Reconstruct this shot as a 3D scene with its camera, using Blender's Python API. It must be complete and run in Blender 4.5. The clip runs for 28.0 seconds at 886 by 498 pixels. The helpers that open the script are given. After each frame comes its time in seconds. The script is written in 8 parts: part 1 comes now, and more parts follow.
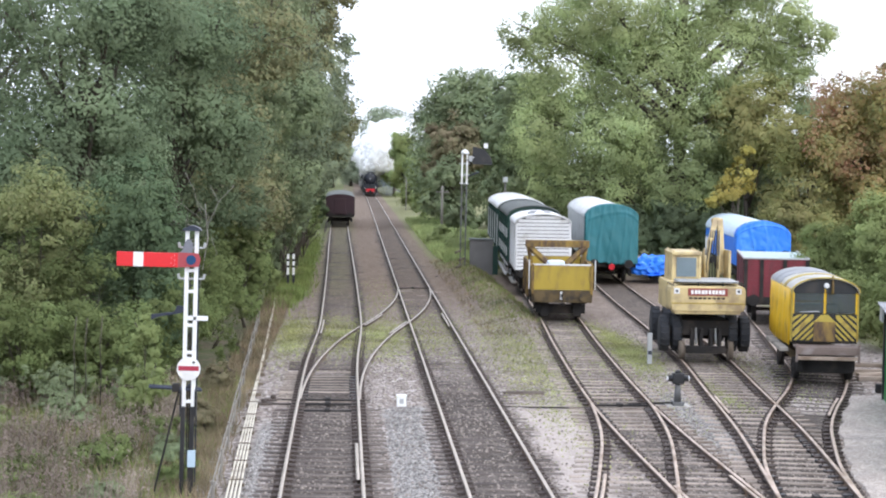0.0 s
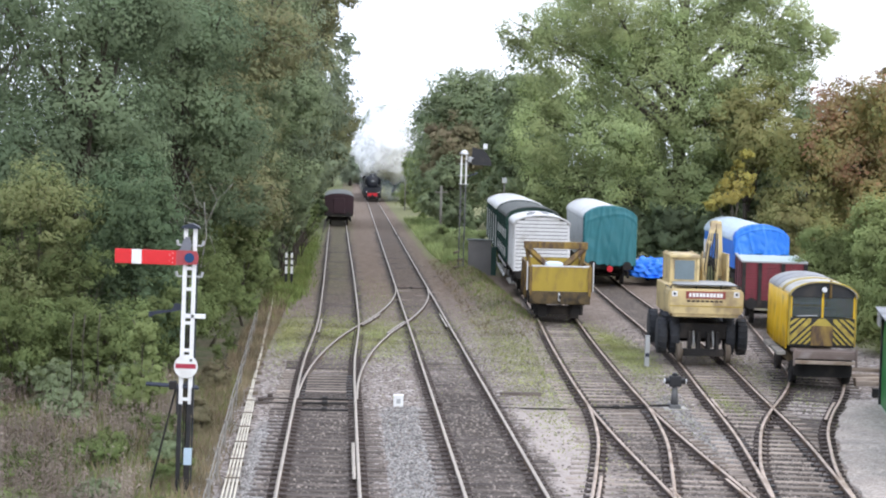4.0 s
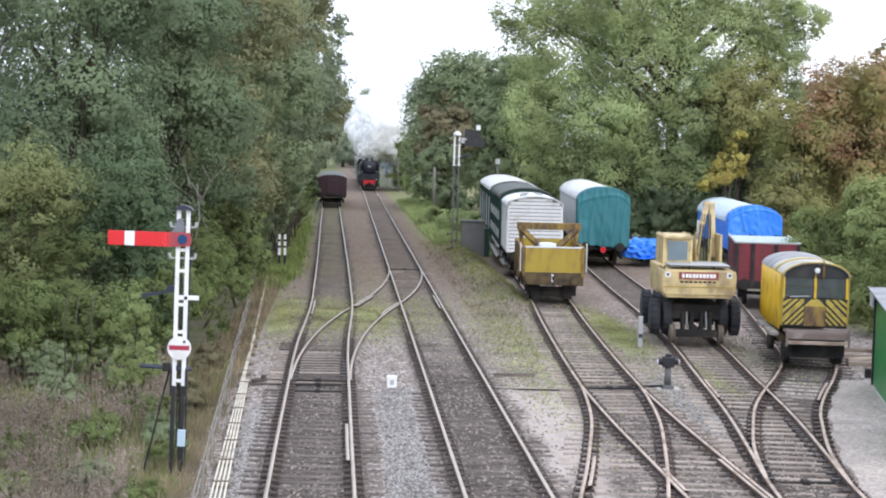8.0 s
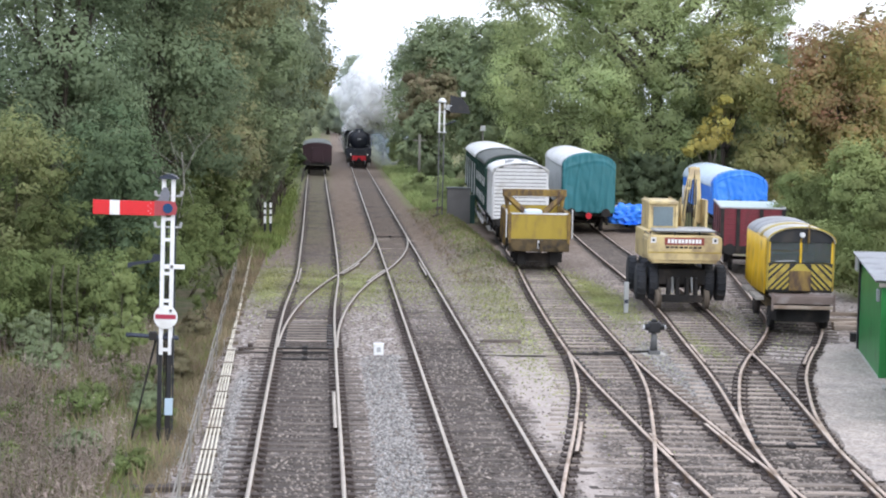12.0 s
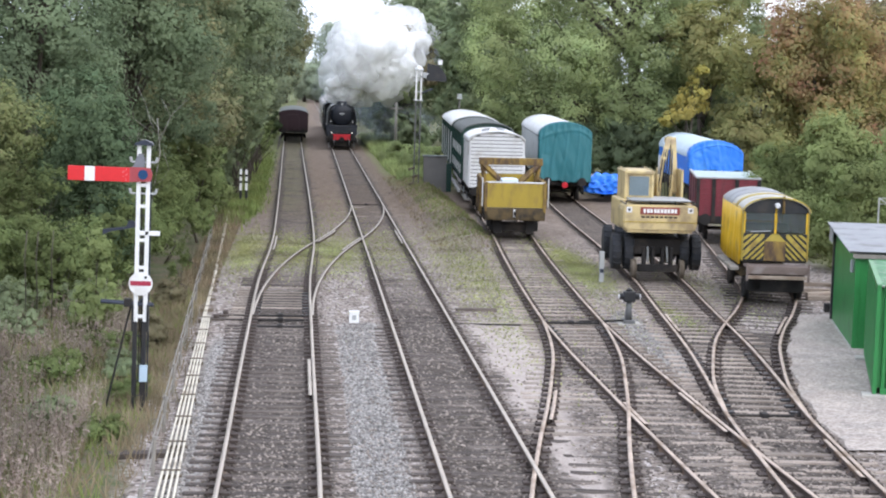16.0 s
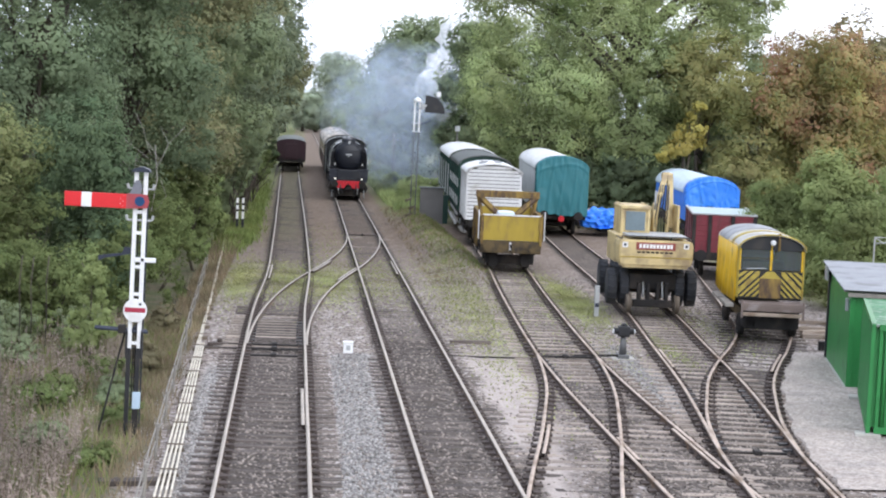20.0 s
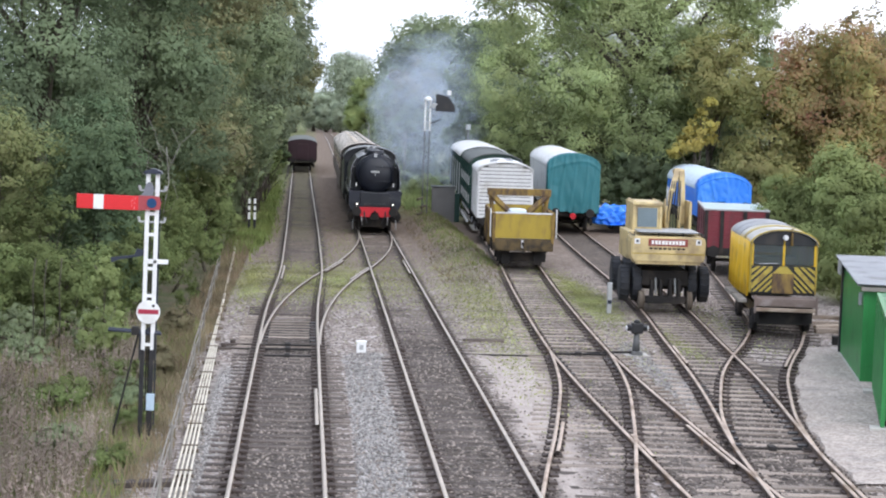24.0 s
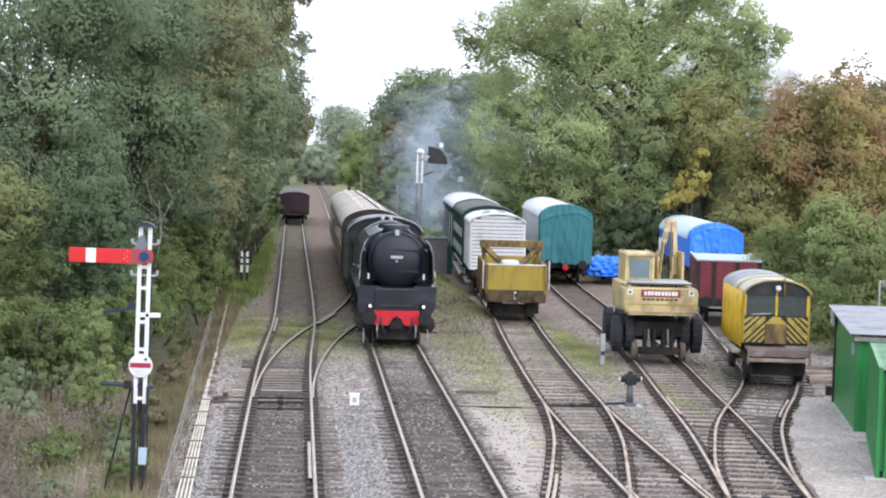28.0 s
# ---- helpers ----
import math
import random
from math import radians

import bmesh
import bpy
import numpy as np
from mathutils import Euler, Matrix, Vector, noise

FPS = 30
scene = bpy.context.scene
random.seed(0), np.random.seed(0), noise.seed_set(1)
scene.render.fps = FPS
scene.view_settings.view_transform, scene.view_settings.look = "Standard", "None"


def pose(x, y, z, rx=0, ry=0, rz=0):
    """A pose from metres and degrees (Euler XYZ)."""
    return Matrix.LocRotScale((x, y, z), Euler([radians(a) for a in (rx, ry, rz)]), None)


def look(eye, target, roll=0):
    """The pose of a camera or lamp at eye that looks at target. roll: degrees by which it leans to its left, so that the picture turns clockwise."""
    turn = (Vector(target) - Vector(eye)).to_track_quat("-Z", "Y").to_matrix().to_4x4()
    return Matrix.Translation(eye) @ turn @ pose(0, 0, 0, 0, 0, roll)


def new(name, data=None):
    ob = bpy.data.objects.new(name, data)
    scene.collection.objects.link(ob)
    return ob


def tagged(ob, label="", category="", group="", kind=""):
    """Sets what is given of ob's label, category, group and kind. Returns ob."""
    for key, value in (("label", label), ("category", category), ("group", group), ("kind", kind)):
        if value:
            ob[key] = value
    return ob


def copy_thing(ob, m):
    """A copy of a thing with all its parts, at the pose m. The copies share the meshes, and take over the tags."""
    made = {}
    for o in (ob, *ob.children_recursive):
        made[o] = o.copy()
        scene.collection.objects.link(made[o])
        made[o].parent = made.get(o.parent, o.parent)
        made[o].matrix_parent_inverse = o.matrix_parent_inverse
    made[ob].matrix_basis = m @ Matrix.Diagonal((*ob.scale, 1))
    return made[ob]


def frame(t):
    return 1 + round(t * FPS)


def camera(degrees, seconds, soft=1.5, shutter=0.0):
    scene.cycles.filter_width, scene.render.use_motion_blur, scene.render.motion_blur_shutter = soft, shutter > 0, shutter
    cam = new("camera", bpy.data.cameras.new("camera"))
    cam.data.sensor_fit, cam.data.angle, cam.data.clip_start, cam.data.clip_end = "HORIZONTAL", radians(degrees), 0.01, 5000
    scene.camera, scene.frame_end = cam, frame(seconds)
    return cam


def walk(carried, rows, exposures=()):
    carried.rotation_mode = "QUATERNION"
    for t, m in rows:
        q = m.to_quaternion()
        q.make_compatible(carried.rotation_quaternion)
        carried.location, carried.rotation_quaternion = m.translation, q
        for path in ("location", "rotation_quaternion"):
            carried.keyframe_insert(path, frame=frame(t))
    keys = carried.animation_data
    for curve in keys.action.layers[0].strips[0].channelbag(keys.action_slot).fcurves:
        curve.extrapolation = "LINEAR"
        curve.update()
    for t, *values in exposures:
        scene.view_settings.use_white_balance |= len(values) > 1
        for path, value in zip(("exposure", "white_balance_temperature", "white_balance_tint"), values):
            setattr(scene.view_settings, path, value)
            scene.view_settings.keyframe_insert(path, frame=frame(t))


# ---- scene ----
cam = camera(30.0, 28.0, soft=2.05)
EYE = Vector((0.0, 0.0, 6.21))
# seconds, yaw to the left, pitch up, lean: a camera held by hand on a footbridge
PATH = [
    (0, -3.139, -3.080, 0.84),
    (0.5, -3.233, -3.478, 0.94),
    (1, -2.952, -3.620, 1.03),
    (1.5, -2.925, -3.471, 1.05),
    (2, -2.992, -3.396, 1.29),
    (2.5, -3.158, -3.186, 1.06),
    (3, -2.955, -3.082, 1.19),
    (3.5, -3.081, -3.038, 1.28),
    (5.5, -3.266, -3.463, 1.65),
    (6, -3.325, -3.588, 1.53),
    (6.5, -3.243, -3.515, 1.30),
    (7, -3.387, -3.600, 1.28),
    (7.5, -3.384, -3.661, 1.40),
    (8, -3.445, -3.712, 1.34),
    (8.5, -3.697, -3.759, 1.45),
    (9, -3.667, -4.178, 1.51),
    (9.5, -3.780, -4.155, 1.22),
    (10, -3.732, -4.901, 0.83),
    (10.5, -3.729, -4.600, 0.51),
    (11, -4.144, -4.822, 0.62),
    (11.5, -4.132, -4.888, 0.88),
    (12, -3.958, -4.842, 0.99),
    (12.5, -3.835, -4.993, 0.99),
    (14.5, -4.605, -5.575, 1.37),
    (15, -4.492, -5.643, 1.41),
    (15.5, -4.700, -5.852, 1.51),
    (16, -4.820, -5.923, 1.42),
    (16.5, -4.485, -4.949, 1.45),
    (17, -4.428, -4.763, 1.91),
    (17.5, -4.399, -4.493, 1.72),
    (18, -4.622, -4.347, 1.90),
    (18.5, -5.201, -4.478, 2.11),
    (19, -5.149, -4.344, 2.11),
    (19.5, -5.024, -4.547, 2.04),
    (20, -4.935, -4.818, 2.40),
    (20.5, -4.762, -4.950, 2.15),
    (21, -4.682, -4.871, 2.10),
    (21.5, -4.713, -4.642, 1.93),
    (23.5, -4.499, -4.835, 1.73),
    (24, -4.517, -4.883, 1.75),
    (24.5, -5.333, -4.171, 2.22),
    (25, -4.812, -3.885, 1.80),
    (25.5, -4.713, -4.316, 2.17),
    (26, -4.609, -3.837, 2.10),
    (26.5, -5.017, -2.927, 1.95),
    (27, -4.803, -2.878, 1.26),
    (27.5, -4.855, -3.266, 1.47),
    (28, -4.722, -3.078, 1.49),
]


def aim(yaw, pitch, roll):
    a, b = radians(yaw), radians(pitch)
    way = Vector((-math.sin(a) * math.cos(b), math.cos(a) * math.cos(b), math.sin(b)))
    return look(EYE, EYE + way * 20, roll)


walk(cam, [(t, aim(yaw, pitch, roll)) for t, yaw, pitch, roll in PATH],
     [(0.0, 0.27), (1.0, 0.2), (3.0, 0.13), (6.0, 0.17), (10.0, 0.17), (14.0, 0.17), (20.0, 0.14), (24.0, 0.11), (26.0, 0.19), (28.0, 0.24)])

# ---- world and sun: a bright overcast autumn day ----
world = bpy.data.worlds.new("overcast_sky")
scene.world = world
world.use_nodes = True
wn, wl = world.node_tree.nodes, world.node_tree.links
wn.clear()
sky = wn.new("ShaderNodeTexSky")
sky.sky_type, sky.sun_disc = "NISHITA", False
sky.sun_elevation, sky.sun_rotation = radians(38), radians(35)
sky.air_density, sky.dust_density = 1.0, 4.0
cloud = wn.new("ShaderNodeMixRGB")
cloud.inputs["Fac"].default_value = 0.8
cloud.inputs["Color2"].default_value = (9.0, 9.9, 12.1, 1)
sky_out = wn.new("ShaderNodeBackground")
sky_out.inputs["Strength"].default_value = 0.17
world_out = wn.new("ShaderNodeOutputWorld")
wl.new(sky.outputs["Color"], cloud.inputs["Color1"])
wl.new(cloud.outputs["Color"], sky_out.inputs["Color"])
wl.new(sky_out.outputs["Background"], world_out.inputs["Surface"])

sun_data = bpy.data.lights.new("sun", "SUN")
sun_data.energy, sun_data.angle, sun_data.color = 1.5, radians(60), (1.0, 0.96, 0.9)
sun = new("sun", sun_data)
sun.matrix_world = look((14.0, -20.0, 22.0), (0.0, 10.0, 0.0))
scene.cycles.transparent_max_bounces = 256
scene.cycles.max_bounces, scene.cycles.diffuse_bounces = 24, 18
# ---- materials ----
def mat(name, col, rough=0.75, metal=0.0, var=0.22, big=1.2, fine=22.0, bump=0.25, dirt=None, dirt_amt=0.45, dirt_scale=1.6,
        per_object=0.0, per_island=0.0, spec=0.4, tall=None, specks=0):
    """A surface with patches and grain at two scales, and where given a second colour of dirt or rust in uneven stains."""
    m = bpy.data.materials.new(name)
    m.use_nodes = True
    n, l = m.node_tree.nodes, m.node_tree.links
    b = n["Principled BSDF"]
    b.inputs["Roughness"].default_value, b.inputs["Metallic"].default_value = rough, metal
    b.inputs["Specular IOR Level"].default_value = spec
    co = n.new("ShaderNodeTexCoord")
    mp = n.new("ShaderNodeMapping")
    l.new(co.outputs["Object"], mp.inputs["Vector"])
    if tall:
        mp.inputs["Scale"].default_value = tall
    def nz(scale, detail):
        t = n.new("ShaderNodeTexNoise")
        t.inputs["Scale"].default_value, t.inputs["Detail"].default_value = scale, detail
        l.new(mp.outputs["Vector"], t.inputs["Vector"])
        return t.outputs["Fac"]
    a, f = nz(big, 4), nz(fine, 3)
    half = n.new("ShaderNodeMath")
    half.operation = "MULTIPLY_ADD"
    half.inputs[1].default_value, half.inputs[2].default_value = 0.5, -0.25
    add = n.new("ShaderNodeMath")
    add.use_clamp = True
    l.new(f, half.inputs[0])
    l.new(a, add.inputs[0])
    l.new(half.outputs[0], add.inputs[1])
    mix = n.new("ShaderNodeMixRGB")
    l.new(add.outputs[0], mix.inputs["Fac"])
    mix.inputs["Color1"].default_value = (*[c * (1 - 1.6 * var) for c in col], 1)
    mix.inputs["Color2"].default_value = (*[min(1, c * (1 + 1.6 * var)) for c in col], 1)
    out = mix.outputs["Color"]
    if dirt:
        ramp = n.new("ShaderNodeMapRange")
        ramp.inputs["From Min"].default_value, ramp.inputs["From Max"].default_value = 0.62 - 0.3 * dirt_amt, 0.78 - 0.2 * dirt_amt
        l.new(nz(dirt_scale, 6), ramp.inputs["Value"])
        soil = n.new("ShaderNodeMixRGB")
        soil.inputs["Color2"].default_value = (*dirt, 1)
        l.new(ramp.outputs[0], soil.inputs["Fac"])
        l.new(out, soil.inputs["Color1"])
        out = soil.outputs["Color"]
    if specks:
        cell = n.new("ShaderNodeTexVoronoi")
        cell.inputs["Scale"].default_value = specks
        l.new(mp.outputs["Vector"], cell.inputs["Vector"])
        one = n.new("ShaderNodeSeparateColor")
        l.new(cell.outputs["Color"], one.inputs["Color"])
        rng_ = n.new("ShaderNodeMapRange")
        rng_.inputs["To Min"].default_value, rng_.inputs["To Max"].default_value = 0.66, 1.34
        l.new(one.outputs[0], rng_.inputs["Value"])
        tint = n.new("ShaderNodeHueSaturation")
        l.new(rng_.outputs[0], tint.inputs["Value"])
        l.new(out, tint.inputs["Color"])
        out = tint.outputs["Color"]
    for amount, kind, socket in ((per_object, "ShaderNodeObjectInfo", "Random"), (per_island, "ShaderNodeNewGeometry", "Random Per Island")):
        if amount:
            src = n.new(kind)
            span = n.new("ShaderNodeMapRange")
            span.inputs["To Min"].default_value, span.inputs["To Max"].default_value = 1 - amount, 1 + amount
            l.new(src.outputs[socket], span.inputs["Value"])
            hue = n.new("ShaderNodeHueSaturation")
            l.new(span.outputs[0], hue.inputs["Value"])
            l.new(out, hue.inputs["Color"])
            out = hue.outputs["Color"]
    l.new(out, b.inputs["Base Color"])
    if bump:
        bp = n.new("ShaderNodeBump")
        bp.inputs["Strength"].default_value, bp.inputs["Distance"].default_value = bump, 0.02
        l.new(f, bp.inputs["Height"])
        l.new(bp.outputs["Normal"], b.inputs["Normal"])
    return m


def leaf_mat(name, colours, glow=0.36, apart=0.5, turn=0.025):
    """Leaves: one colour to a leaf out of a few, dull, letting some light through."""
    m = bpy.data.materials.new(name)
    m.use_nodes = True
    n, l = m.node_tree.nodes, m.node_tree.links
    n.clear()
    geo = n.new("ShaderNodeNewGeometry")
    ramp = n.new("ShaderNodeValToRGB")
    el = ramp.color_ramp.elements
    while len(el) < len(colours):
        el.new(0.5)
    mean = [sum(c[j] for c in colours) / len(colours) for j in range(3)]
    for k, c in enumerate(colours):
        c = [apart * a + (1 - apart) * b for a, b in zip(c, mean)]
        el[k].position, el[k].color = k / max(1, len(colours) - 1), (*c, 1)
    l.new(geo.outputs["Random Per Island"], ramp.inputs["Fac"])
    co = n.new("ShaderNodeTexCoord")
    patch = n.new("ShaderNodeTexNoise")
    patch.inputs["Scale"].default_value, patch.inputs["Detail"].default_value = 0.42, 3
    l.new(co.outputs["Object"], patch.inputs["Vector"])
    span = n.new("ShaderNodeMapRange")
    span.inputs["From Min"].default_value, span.inputs["From Max"].default_value = 0.3, 0.7
    span.inputs["To Min"].default_value, span.inputs["To Max"].default_value = 0.6, 1.55
    l.new(patch.outputs["Fac"], span.inputs["Value"])
    hue = n.new("ShaderNodeHueSaturation")
    l.new(span.outputs[0], hue.inputs["Value"])
    l.new(ramp.outputs["Color"], hue.inputs["Color"])
    drift = n.new("ShaderNodeTexNoise")
    drift.inputs["Scale"].default_value, drift.inputs["Detail"].default_value = 0.3, 2
    l.new(co.outputs["Object"], drift.inputs["Vector"])
    shift = n.new("ShaderNodeMapRange")
    shift.inputs["From Min"].default_value, shift.inputs["From Max"].default_value = 0.33, 0.67
    shift.inputs["To Min"].default_value, shift.inputs["To Max"].default_value = 0.5 - 0.45 * turn, 0.5 + 0.5 * turn
    l.new(drift.outputs["Fac"], shift.inputs["Value"])
    l.new(shift.outputs[0], hue.inputs["Hue"])
    d, t, mx, out = (n.new("ShaderNode" + k) for k in ("BsdfDiffuse", "BsdfTranslucent", "MixShader", "OutputMaterial"))
    mx.inputs["Fac"].default_value = glow
    l.new(hue.outputs["Color"], d.inputs["Color"])
    l.new(hue.outputs["Color"], t.inputs["Color"])
    l.new(d.outputs[0], mx.inputs[1])
    l.new(t.outputs[0], mx.inputs[2])
    l.new(mx.outputs[0], out.inputs["Surface"])
    return m


def pane_mat(name, tint, rough=0.05):
    m = bpy.data.materials.new(name)
    m.use_nodes = True
    b = m.node_tree.nodes["Principled BSDF"]
    b.inputs["Base Color"].default_value = (*tint, 1)
    b.inputs["Roughness"].default_value = rough
    b.inputs["Transmission Weight"].default_value = 0.85
    return m


def lamp_mat(name, col, power):
    m = bpy.data.materials.new(name)
    m.use_nodes = True
    b = m.node_tree.nodes["Principled BSDF"]
    b.inputs["Emission Color"].default_value = (*col, 1)
    b.inputs["Emission Strength"].default_value = power
    return m


RUST = (0.13, 0.075, 0.045)
M = {
    "rail_side": mat("rusty_rail_side", (0.095, 0.07, 0.058), 0.85, var=0.3, dirt=(0.16, 0.10, 0.06)),
    "rail_bright": mat("polished_rail_head", (0.43, 0.372, 0.315), 0.4, 0.25, var=0.2, bump=0.05),
    "rail_dull": mat("worn_rail_head", (0.45, 0.355, 0.285), 0.5, 0.2, var=0.25, bump=0.1, dirt=(0.22, 0.15, 0.10), dirt_amt=0.5),
    "sleeper": mat("weathered_sleeper_timber", (0.092, 0.074, 0.065), 0.92, var=0.35, fine=30, bump=0.6, dirt=(0.17, 0.142, 0.12), per_object=0.35, tall=(0.6, 4, 4)),
    "sleeper_pale": mat("bleached_sleeper_timber", (0.325, 0.27, 0.225), 0.92, var=0.3, fine=30, bump=0.6, dirt=(0.15, 0.115, 0.09), per_object=0.3, tall=(0.6, 4, 4)),
    "chair": mat("rusty_cast_iron", (0.08, 0.062, 0.054), 0.9, var=0.3),
    "white": mat("white_paint", (0.78, 0.78, 0.77), 0.5, var=0.06, dirt=(0.5, 0.47, 0.42), dirt_amt=0.25, bump=0.1),
    "black": mat("black_paint", (0.02, 0.02, 0.022), 0.45, var=0.3, dirt=(0.05, 0.042, 0.036), dirt_amt=0.3, bump=0.1),
    "under": mat("sooty_underframe", (0.022, 0.02, 0.019), 0.85, var=0.3, dirt=(0.07, 0.055, 0.045), dirt_amt=0.35),
    "loco": mat("glossy_black_enamel", (0.010, 0.012, 0.018), 0.32, var=0.3, dirt=(0.03, 0.03, 0.033), dirt_amt=0.4, bump=0.04, spec=0.5),
    "smokebox": mat("matt_black_smokebox", (0.008, 0.010, 0.017), 0.42, var=0.3, bump=0.08, spec=0.45),
    "plate_blue": mat("dull_slate_black_platework", (0.028, 0.034, 0.052), 0.45, var=0.25, bump=0.05),
    "panel": mat("grimy_blue_black_platework", (0.017, 0.020, 0.031), 0.42, var=0.3, dirt=(0.04, 0.042, 0.05), dirt_amt=0.4, bump=0.05),
    "red": mat("signal_red_enamel", (0.66, 0.025, 0.03), 0.4, var=0.1, bump=0.04),
    "beam_red": mat("buffer_beam_red", (0.55, 0.018, 0.03), 0.4, var=0.12, bump=0.05),
    "blue_glass": mat("dark_blue_spectacle_glass", (0.018, 0.06, 0.15), 0.2, var=0.1, bump=0),
    "grey_box": mat("pale_blue_grey_paint", (0.42, 0.53, 0.62), 0.5, var=0.1),
    "galv": mat("galvanised_steel", (0.42, 0.43, 0.43), 0.5, 0.4, var=0.15),
    "post_dark": mat("weathered_dark_steel", (0.13, 0.13, 0.13), 0.6, 0.2, var=0.2),
    "rod": mat("pale_weathered_rodding", (0.62, 0.57, 0.47), 0.6, var=0.15, dirt=(0.3, 0.24, 0.17), dirt_amt=0.3),
    "wood": mat("grey_weathered_wood", (0.26, 0.24, 0.21), 0.9, var=0.3, bump=0.5, tall=(4, 4, 0.7)),
    "deck_wood": mat("brown_weathered_deck_boards", (0.19, 0.145, 0.125), 0.9, var=0.3, bump=0.5, dirt=(0.36, 0.32, 0.30), dirt_amt=0.35),
    "stripe": mat("chipped_yellow_stripe_paint", (0.42, 0.32, 0.06), 0.6, var=0.25, dirt=(0.2, 0.13, 0.05), dirt_amt=0.35, dirt_scale=3),
    "roof_dirty": mat("dirty_pale_trolley_roof", (0.47, 0.455, 0.42), 0.7, var=0.16, dirt=(0.30, 0.285, 0.25), dirt_amt=0.4, dirt_scale=1.5),
    "stool": mat("rusty_brown_stools", (0.16, 0.13, 0.10), 0.9, var=0.3),
    "concrete": mat("pale_concrete", (0.46, 0.44, 0.40), 0.9, var=0.15, dirt=(0.3, 0.28, 0.24)),
    "yellow_old": mat("faded_yellow_wagon_paint", (0.38, 0.275, 0.04), 0.6, var=0.16, dirt=(0.25, 0.17, 0.05), dirt_amt=0.3, dirt_scale=2.0, tall=(2, 2, 0.6)),
    "yellow_rust": mat("rust_streaked_yellow_steel", (0.26, 0.17, 0.045), 0.8, var=0.35, dirt=(0.09, 0.058, 0.04), dirt_amt=0.75, dirt_scale=3, tall=(1.5, 1.5, 0.5)),
    "sole": mat("rust_brown_sole_plate", (0.12, 0.085, 0.04), 0.85, var=0.35, dirt=(0.05, 0.04, 0.03), dirt_amt=0.6, dirt_scale=3),
    "yellow": mat("bright_yellow_paint", (0.70, 0.43, 0.022), 0.45, var=0.12, dirt=(0.38, 0.24, 0.06), dirt_amt=0.3),
    "cream": mat("pale_yellow_machine_paint", (0.58, 0.46, 0.23), 0.5, var=0.15, dirt=(0.34, 0.26, 0.15), dirt_amt=0.5, dirt_scale=2.2),
    "sign_red": mat("maroon_sign_panel", (0.25, 0.055, 0.045), 0.5, var=0.1, bump=0.05),
    "rubber": mat("black_rubber", (0.034, 0.036, 0.041), 0.85, var=0.3, dirt=(0.07, 0.065, 0.06), dirt_amt=0.3),
    "maroon": mat("faded_crimson_planks", (0.19, 0.032, 0.042), 0.65, var=0.2, dirt=(0.115, 0.032, 0.036), dirt_amt=0.4, tall=(2, 2, 0.6)),
    "coach_red": mat("shade_darkened_maroon_paint", (0.034, 0.013, 0.019), 0.5, var=0.2),
    "van_white": mat("white_painted_boards", (0.70, 0.70, 0.70), 0.6, var=0.08, dirt=(0.5, 0.48, 0.44), dirt_amt=0.3, per_object=0.06),
    "van_green": mat("dark_green_van_paint", (0.018, 0.06, 0.045), 0.5, var=0.2),
    "roof_white": mat("white_canvas_roof", (0.76, 0.76, 0.75), 0.65, var=0.07, dirt=(0.5, 0.49, 0.46), dirt_amt=0.35, dirt_scale=1.2),
    "roof_grey": mat("dark_grey_canvas_roof", (0.105, 0.115, 0.11), 0.75, var=0.15, dirt=(0.16, 0.17, 0.155), dirt_amt=0.4),
    "teal": mat("teal_tarpaulin", (0.028, 0.155, 0.175), 0.5, var=0.12, bump=0.2, dirt=(0.035, 0.18, 0.21), dirt_amt=0.25),
    "tarp_blue": mat("bright_blue_tarpaulin", (0.035, 0.22, 0.82), 0.4, var=0.10, bump=0.25, dirt=(0.10, 0.34, 0.88), dirt_amt=0.3),
    "lid_pale": mat("pale_grey_blue_cover", (0.42, 0.52, 0.52), 0.6, var=0.12, dirt=(0.3, 0.38, 0.38), dirt_amt=0.35),
    "tarp_pale": mat("pale_blue_white_tarpaulin", (0.62, 0.72, 0.80), 0.5, var=0.08, bump=0.2),
    "green": mat("bright_green_paint", (0.03, 0.205, 0.055), 0.4, var=0.14, dirt=(0.02, 0.13, 0.035), dirt_amt=0.3, bump=0.08),
    "tin": mat("corrugated_tin_roof", (0.30, 0.31, 0.325), 0.6, 0.1, var=0.12, dirt=(0.2, 0.2, 0.2), dirt_amt=0.4),
    "coach_roof": mat("dusty_pale_coach_roof", (0.70, 0.63, 0.555), 0.75, var=0.1, dirt=(0.45, 0.37, 0.32), dirt_amt=0.35, dirt_scale=0.8),
    "coach_brown": mat("dark_maroon_brown_coach_paint", (0.065, 0.033, 0.03), 0.4, var=0.15),
    "glass": mat("dark_window_glass", (0.02, 0.025, 0.028), 0.08, var=0.1, bump=0, spec=0.6),
    "bark": mat("grey_brown_bark", (0.085, 0.07, 0.055), 0.95, var=0.35, bump=0.9, fine=12, tall=(3, 3, 0.6)),
    "bark_pale": mat("pale_grey_dead_wood", (0.30, 0.28, 0.25), 0.9, var=0.25, bump=0.4),
    "gravel": mat("loose_ballast_stone", (0.25, 0.213, 0.185), 0.95, var=0.25, per_island=0.5, bump=0.3),
    "gravel_pale": mat("pale_fresh_ballast_stone", (0.285, 0.268, 0.252), 0.95, var=0.2, per_island=0.6, bump=0.3),
    "lamp": lamp_mat("lit_headlamp_lens", (1.0, 0.93, 0.8), 2.0),
}
